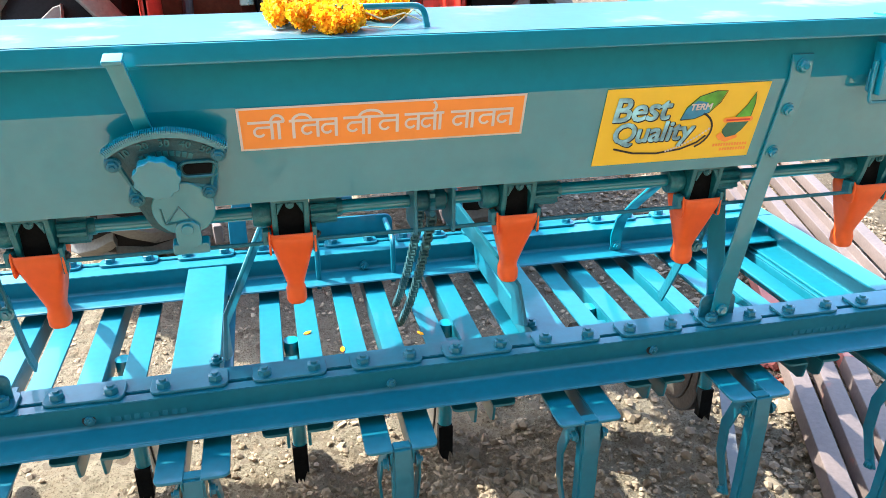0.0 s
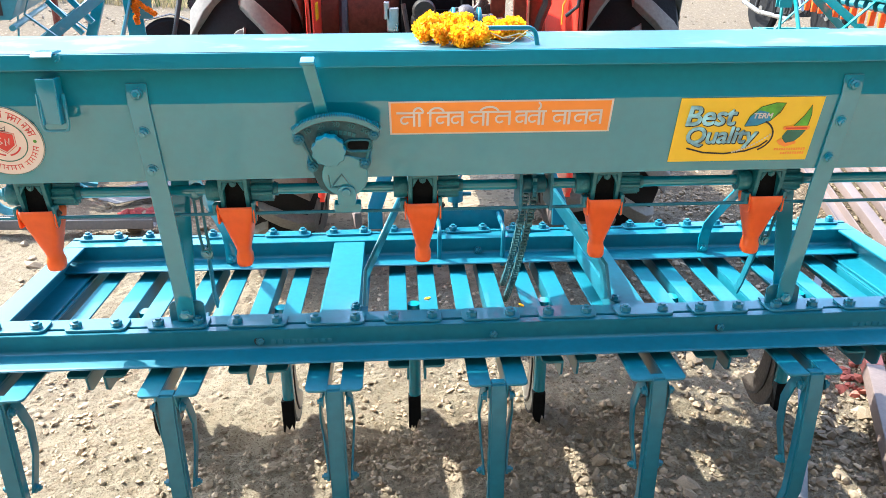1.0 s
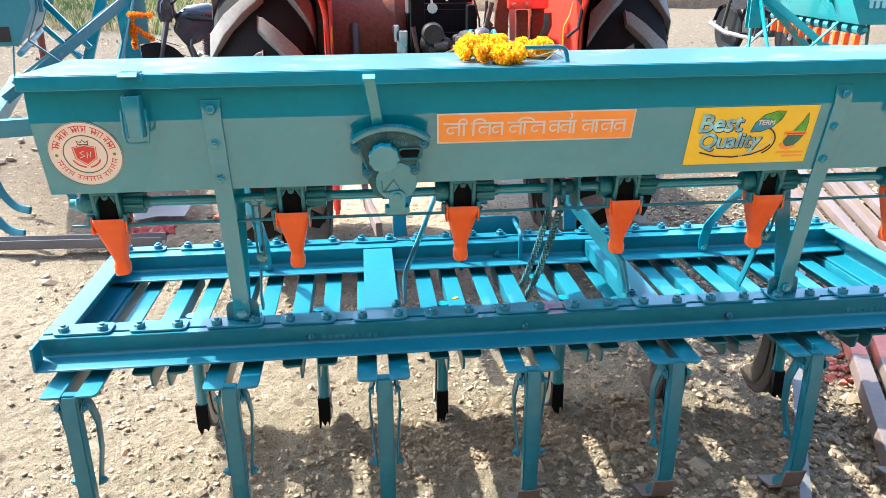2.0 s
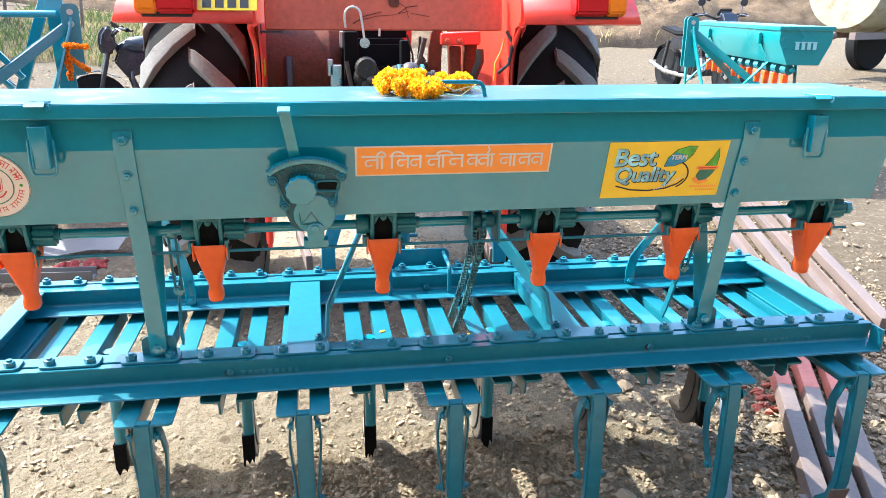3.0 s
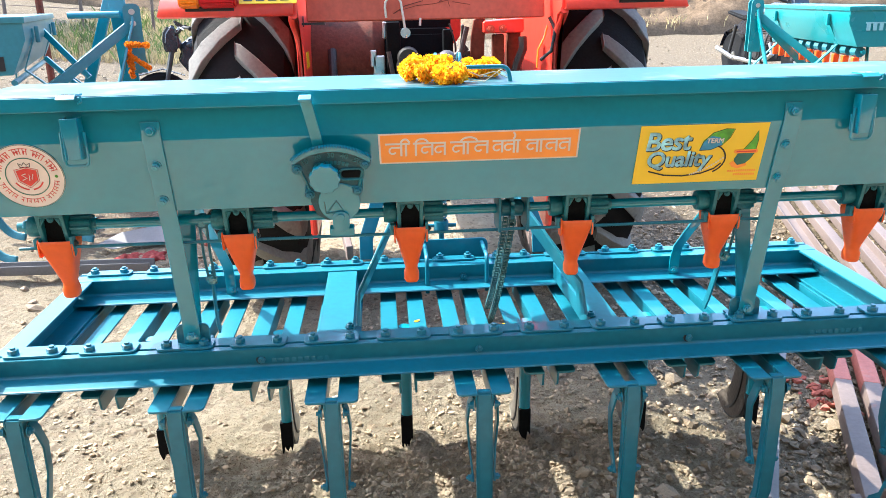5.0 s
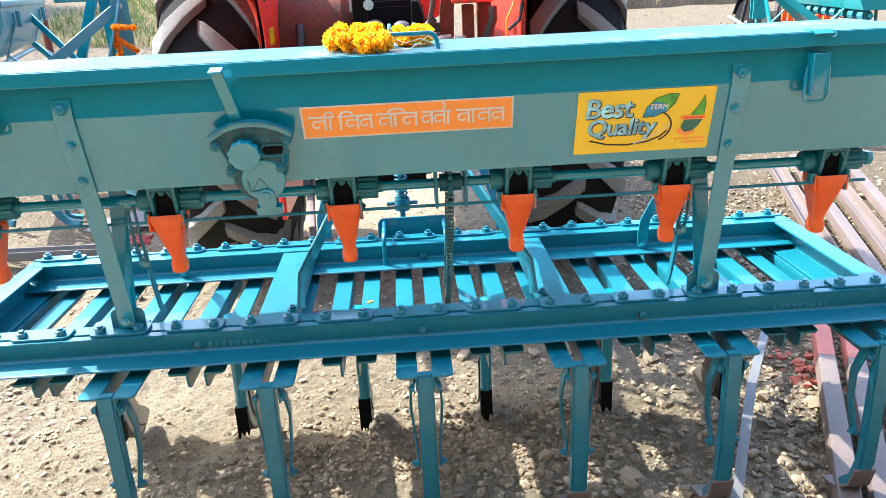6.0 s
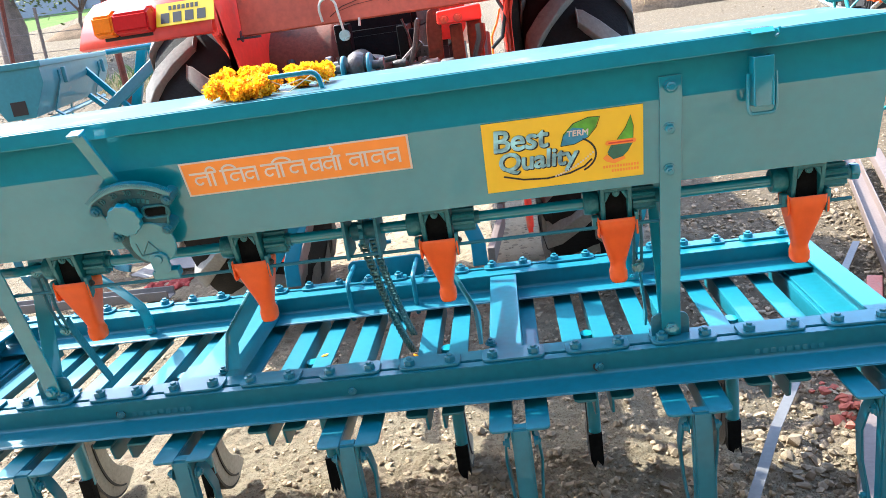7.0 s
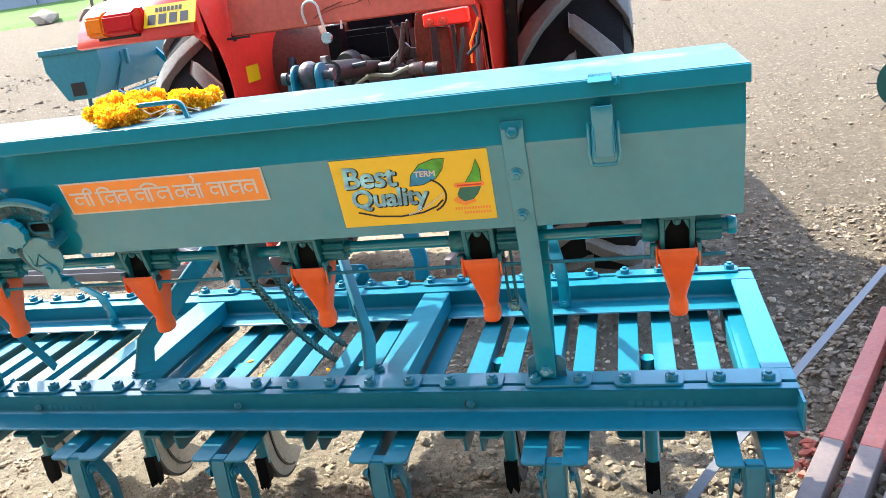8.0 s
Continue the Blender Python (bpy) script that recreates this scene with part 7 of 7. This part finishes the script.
def tuft_field(name, spots, material, label, height, category="grass"):
    vv, ff = [], []
    r = random.Random(len(spots) + 1)
    for x, y in spots:
        z = ground_z(x, y)
        for k in range(7):
            a = r.uniform(0, 6.28)
            h = height * r.uniform(0.5, 1.2)
            lean = r.uniform(0.1, 0.6) * h
            w = 0.004 + 0.007 * r.random()
            px, py = x + r.uniform(-0.1, 0.1), y + r.uniform(-0.1, 0.1)
            s, c = math.sin(a), math.cos(a)
            i = len(vv)
            vv += [(px - w * s, py + w * c, z - 0.02), (px + w * s, py - w * c, z - 0.02), (px + lean * 0.4 * c + w * 0.6 * s, py + lean * 0.4 * s - w * 0.6 * c, z + h * 0.65),
                   (px + lean * c, py + lean * s, z + h)]
            ff += [(i, i + 1, i + 2), (i, i + 2, i + 3)]
    m = bpy.data.meshes.new(name)
    m.from_pydata(vv, [], ff)
    m.materials.append(material)
    return tagged(new(name, m), label, category, kind="stuff")


rng = random.Random(31)
tuft_field("dry_grass", [(rng.uniform(-6.4, -3.4), rng.uniform(11, 19)) for k in range(1900)], DRY_GRASS, "low dry straw-coloured grass", 0.13)
tuft_field("weeds", [(rng.uniform(-6.4, -3.4), rng.uniform(11, 18)) for k in range(260)], FOLIAGE, "low green weeds among the dry grass", 0.22)
tuft_field("bank_grass", [(rng.uniform(2.2, 9), rng.uniform(15.2, 16.5)) for k in range(220)], DRY_GRASS, "dry grass at the foot of the earth bank", 0.35)


def tree(at, height, spread, seed, label, leaves=2600, trunk_r=0.22):
    t = thing("tree", label, "tree", "", at)
    r = random.Random(seed)
    bm = B()
    tips = []
    base = [(0, 0, -0.1), (0.05, 0.03, height * 0.15), (-0.05, 0.06, height * 0.3), (0.06, 0.0, height * 0.42)]
    def limb(path, r0, r1, n=10):
        rings = []
        fr = frames_along(path)
        for k, (p, s, u) in enumerate(fr):
            rr = r0 + (r1 - r0) * k / (len(fr) - 1)
            rings.append([bm.verts.new(p + (s * math.cos(6.283 * i / n) + u * math.sin(6.283 * i / n)) * rr * r.uniform(0.85, 1.15)) for i in range(n)])
        for a, b in zip(rings, rings[1:]):
            for i in range(n):
                bm.faces.new((a[i], a[(i + 1) % n], b[(i + 1) % n], b[i]))
    limb(base, trunk_r, trunk_r * 0.72, 12)
    top = Vector(base[-1])
    for k in range(6):
        a = 6.283 * k / 6 + r.uniform(-0.4, 0.4)
        e = top + Vector((math.cos(a) * spread * 0.6, math.sin(a) * spread * 0.6, height * r.uniform(0.25, 0.5)))
        mid = top.lerp(e, 0.5) + Vector((0, 0, height * 0.05))
        limb([tuple(top - Vector((0, 0, 0.1))), tuple(mid), tuple(e)], trunk_r * 0.5, trunk_r * 0.12, 7)
        tips += [e, mid.lerp(e, 0.5)]
    part("trunk", bm, BARK, t, sharp=60)
    vv, ff = [], []
    for k in range(leaves):
        c = tips[r.randrange(len(tips))] + Vector((r.gauss(0, 1), r.gauss(0, 1), r.gauss(0, 0.7))) * spread * 0.24
        d = Vector((r.uniform(-1, 1), r.uniform(-1, 1), r.uniform(-0.6, 0.4))).normalized()
        s = d.cross(Vector((r.uniform(-1, 1), r.uniform(-1, 1), 1))).normalized() * 0.035
        i = len(vv)
        vv += [tuple(c), tuple(c + d * 0.06 + s), tuple(c + d * 0.13), tuple(c + d * 0.06 - s)]
        ff.append((i, i + 1, i + 2, i + 3))
    m = bpy.data.meshes.new("crown")
    m.from_pydata(vv, [], ff)
    m.materials.append(FOLIAGE)
    cr = new("crown", m)
    cr.parent = t
    return t


tree((-9.6, 14.9, ground_z(-9.6, 14.9)), 5.0, 2.2, 4, "old gnarled tree with a thick brown trunk and sparse leaves", 3400, 0.30)
tree((-8.6, 16.0, ground_z(-8.6, 16.0)), 2.4, 1.5, 8, "young leafy green shrub tree", 2600, 0.05)


def far_left():
    # crop field behind the yard, a low wall and poles
    bm = B()
    pts = [(-60, 14.0), (-11, 20.5), (-11, 33), (-60, 33)]
    bm.faces.new([bm.verts.new((x, y, ground_z(x, y) + 0.04)) for x, y in pts])
    bmesh.ops.subdivide_edges(bm, edges=bm.edges, cuts=12, use_grid_fill=True)
    for v in bm.verts:
        v.co.z = ground_z(v.co.x, v.co.y) + 0.04 + 0.05 * noise.noise(v.co * 0.7) - (0.5 if v.is_boundary else 0)
    tagged(part("crop_field", bm, FIELD, sharp=180), "bright green crop field beyond the yard", "field", kind="structure")
    bm = B()
    z = ground_z(-20, 30)
    box(bm, -75, -8, 30.5, 30.8, z - 2.0, z + 4.2)
    for k in range(24):
        box(bm, -74 + k * 2.9, -73.7 + k * 2.9, 30.4, 30.5, z - 2.0, z + 4.3)
    tagged(part("boundary_wall", bm, CEMENT), "long grey cement boundary wall", "wall", kind="structure")
    for x, y, h in ((-16.2, 23.4, 3.4), (-9.3, 14.2, 2.8)):
        bm = B()
        rod(bm, [(x, y, ground_z(x, y) - 0.2), (x + 0.03, y, ground_z(x, y) + h)], 0.05, 8)
        tagged(part("pole", bm, IRON), "thin weathered pole standing in the yard", "pole")
    for k, (x, y) in enumerate(((-8.95, 11.5), (-8.55, 11.25))):
        bm = B()
        lathe(bm, [(0.0, 0.0), (0.0, 0.09), (0.08, 0.17), (0.17, 0.19), (0.26, 0.16), (0.31, 0.09), (0.33, 0.10), (0.34, 0.0)], (x, y, ground_z(x, y) - 0.01), "z", 20)
        tagged(part("clay_pot", bm, CLAY), "round brown clay water pot on the dirt", "pot", "clay pots")
    bm = B()
    strip(bm, [(-8.85, 12.1, ground_z(-8.85, 12.1) - 0.05), (-8.9, 12.1, ground_z(-8.85, 12.1) + 0.3), (-8.97, 12.1, ground_z(-8.85, 12.1) + 0.5)], 0.16, 0.12, up=(0, 1, 0))
    tagged(part("boulder", bm, BARK, bevel=0.03), "dark upright stone by the pots", "stone")
    for k, (x, y, s) in enumerate(((-14.7, 20.3, 0.4), (-13.4, 20.8, 0.35), (-16.6, 20.8, 0.5))):
        st = tagged(new("boulder", meshes[k]), "grey boulder at the field's edge", "stone")
        st.matrix_world = Matrix.Translation((x, y, ground_z(x, y) + 0.1)) @ Matrix.Scale(s, 4)
    # fence of thin posts with wires on the left
    fence = thing("wire_fence", "thin wire fence with leaning wooden posts", "fence")
    for k in range(6):
        x, y = -9.5 + k * 1.2, 13.2 + 0.5 * k
        bm = B()
        rod(bm, [(x, y, ground_z(x, y) - 0.1), (x + 0.05, y, ground_z(x, y) + 1.25)], 0.032, 7)
        part("post", bm, BARK, fence)
    for h in (0.45, 0.8, 1.1):
        bm = B()
        rod(bm, [(-9.5 + k * 1.2, 13.2 + 0.5 * k, ground_z(-9.5 + k * 1.2, 13.2 + 0.5 * k) + h - 0.03 * (k % 2)) for k in range(6)], 0.006, 5)
        part("wire", bm, IRON, fence)
    for x, y, h in ((-4.32, 6.0, 2.3), (-3.36, 6.4, 1.55)):
        bm = B()
        rod(bm, [(x, y, ground_z(x, y)), (x + (0.25 if h > 2 else 0.0), y, ground_z(x, y) + h)], 0.022 if h > 2 else 0.035, 8)
        tagged(part("post", bm, RUST_RED), "thin rusty iron post", "post")


far_left()


def far_right():
    tank = thing("water_tanker", "cream water tanker trailer with green stains and a wheel", "trailer", "", (9.15, 10.2, ground_z(0, 10.2)), 20)
    bm = B()
    lathe(bm, [(-1.6, 0.0), (-1.6, 0.62), (-1.5, 0.68), (1.5, 0.68), (1.6, 0.62), (1.6, 0)], (0, 0, 1.35), "x", 36)
    for x in (-0.9, 0.0, 0.9):
        lathe(bm, [(x - 0.03, 0.68), (x - 0.03, 0.695), (x + 0.03, 0.695), (x + 0.03, 0.68)], (0, 0, 1.35), "x", 36)
    part("tank", bm, CREAM, tank)
    bm = B()
    box(bm, -1.7, 1.7, -0.35, -0.25, 0.58, 0.68)
    box(bm, -1.7, 1.7, 0.25, 0.35, 0.58, 0.68)
    rod(bm, [(-1.7, 0, 0.63), (-2.6, 0, 0.45)], 0.06, 8)
    part("chassis", bm, IRON, tank)
    for y in (-0.75, 0.75):
        bm = B()
        lathe(bm, [(y - 0.11, 0.22), (y - 0.11, 0.44), (y - 0.07, 0.47), (y + 0.07, 0.47), (y + 0.11, 0.44), (y + 0.11, 0.22)], (0.3, 0, 0.47), "y", 28)
        part("wheel", bm, RUBBER, tank)
    shed = thing("open_shed", "open timber shed with sacks under it", "shed", "", (12.5, 26.5, ground_z(0, 26.5)))
    for x in (-4, -1.5, 1.0, 3.5):
        bm = B()
        rod(bm, [(x, 0, -0.1), (x + 0.05, 0, 3.0)], 0.09, 8)
        part("post", bm, BARK, shed)
    bm = B()
    box(bm, -4.6, 4.2, -0.6, 4.0, 3.0, 3.12)
    part("roof", bm, IRON, shed)
    bm = B()
    box(bm, -4.6, 4.2, 3.9, 4.0, -0.2, 3.0)
    part("back_wall", bm, SOIL, shed)
    r = random.Random(2)
    for k in range(5):
        sk = tagged(new("sack", meshes[k % 8]), "pale stuffed sack lying under the shed", "sack", "sacks")
        sk.data.materials[0] = STONE
        sk.matrix_world = Matrix.Translation((10.4 + k * 0.75, 25.4 + r.uniform(-0.2, 0.2), ground_z(0, 25.4) + 0.2)) @ Matrix.Diagonal((0.45, 0.35, 0.3, 1))


far_right()


# unseen wall and dark plinth added behind the camera; closes yard, dims sky and reflections
bm = B()
box(bm, -24, 24, -3.7, -3.28, -0.2, 1.05)
tagged(part("reflected_plinth", bm, UNSEEN_PLINTH, bevel=0.03), "unseen low black plinth, added for the hopper's dark reflection", "wall", kind="structure")
bm = B()
box(bm, -24, 24, -3.7, -3.3, 1.05, 5.4)
tagged(part("sky_block_wall", bm, UNSEEN_WALL, bevel=0.02), "unseen plain brown wall closing the yard and blocking sky light", "wall", kind="structure")
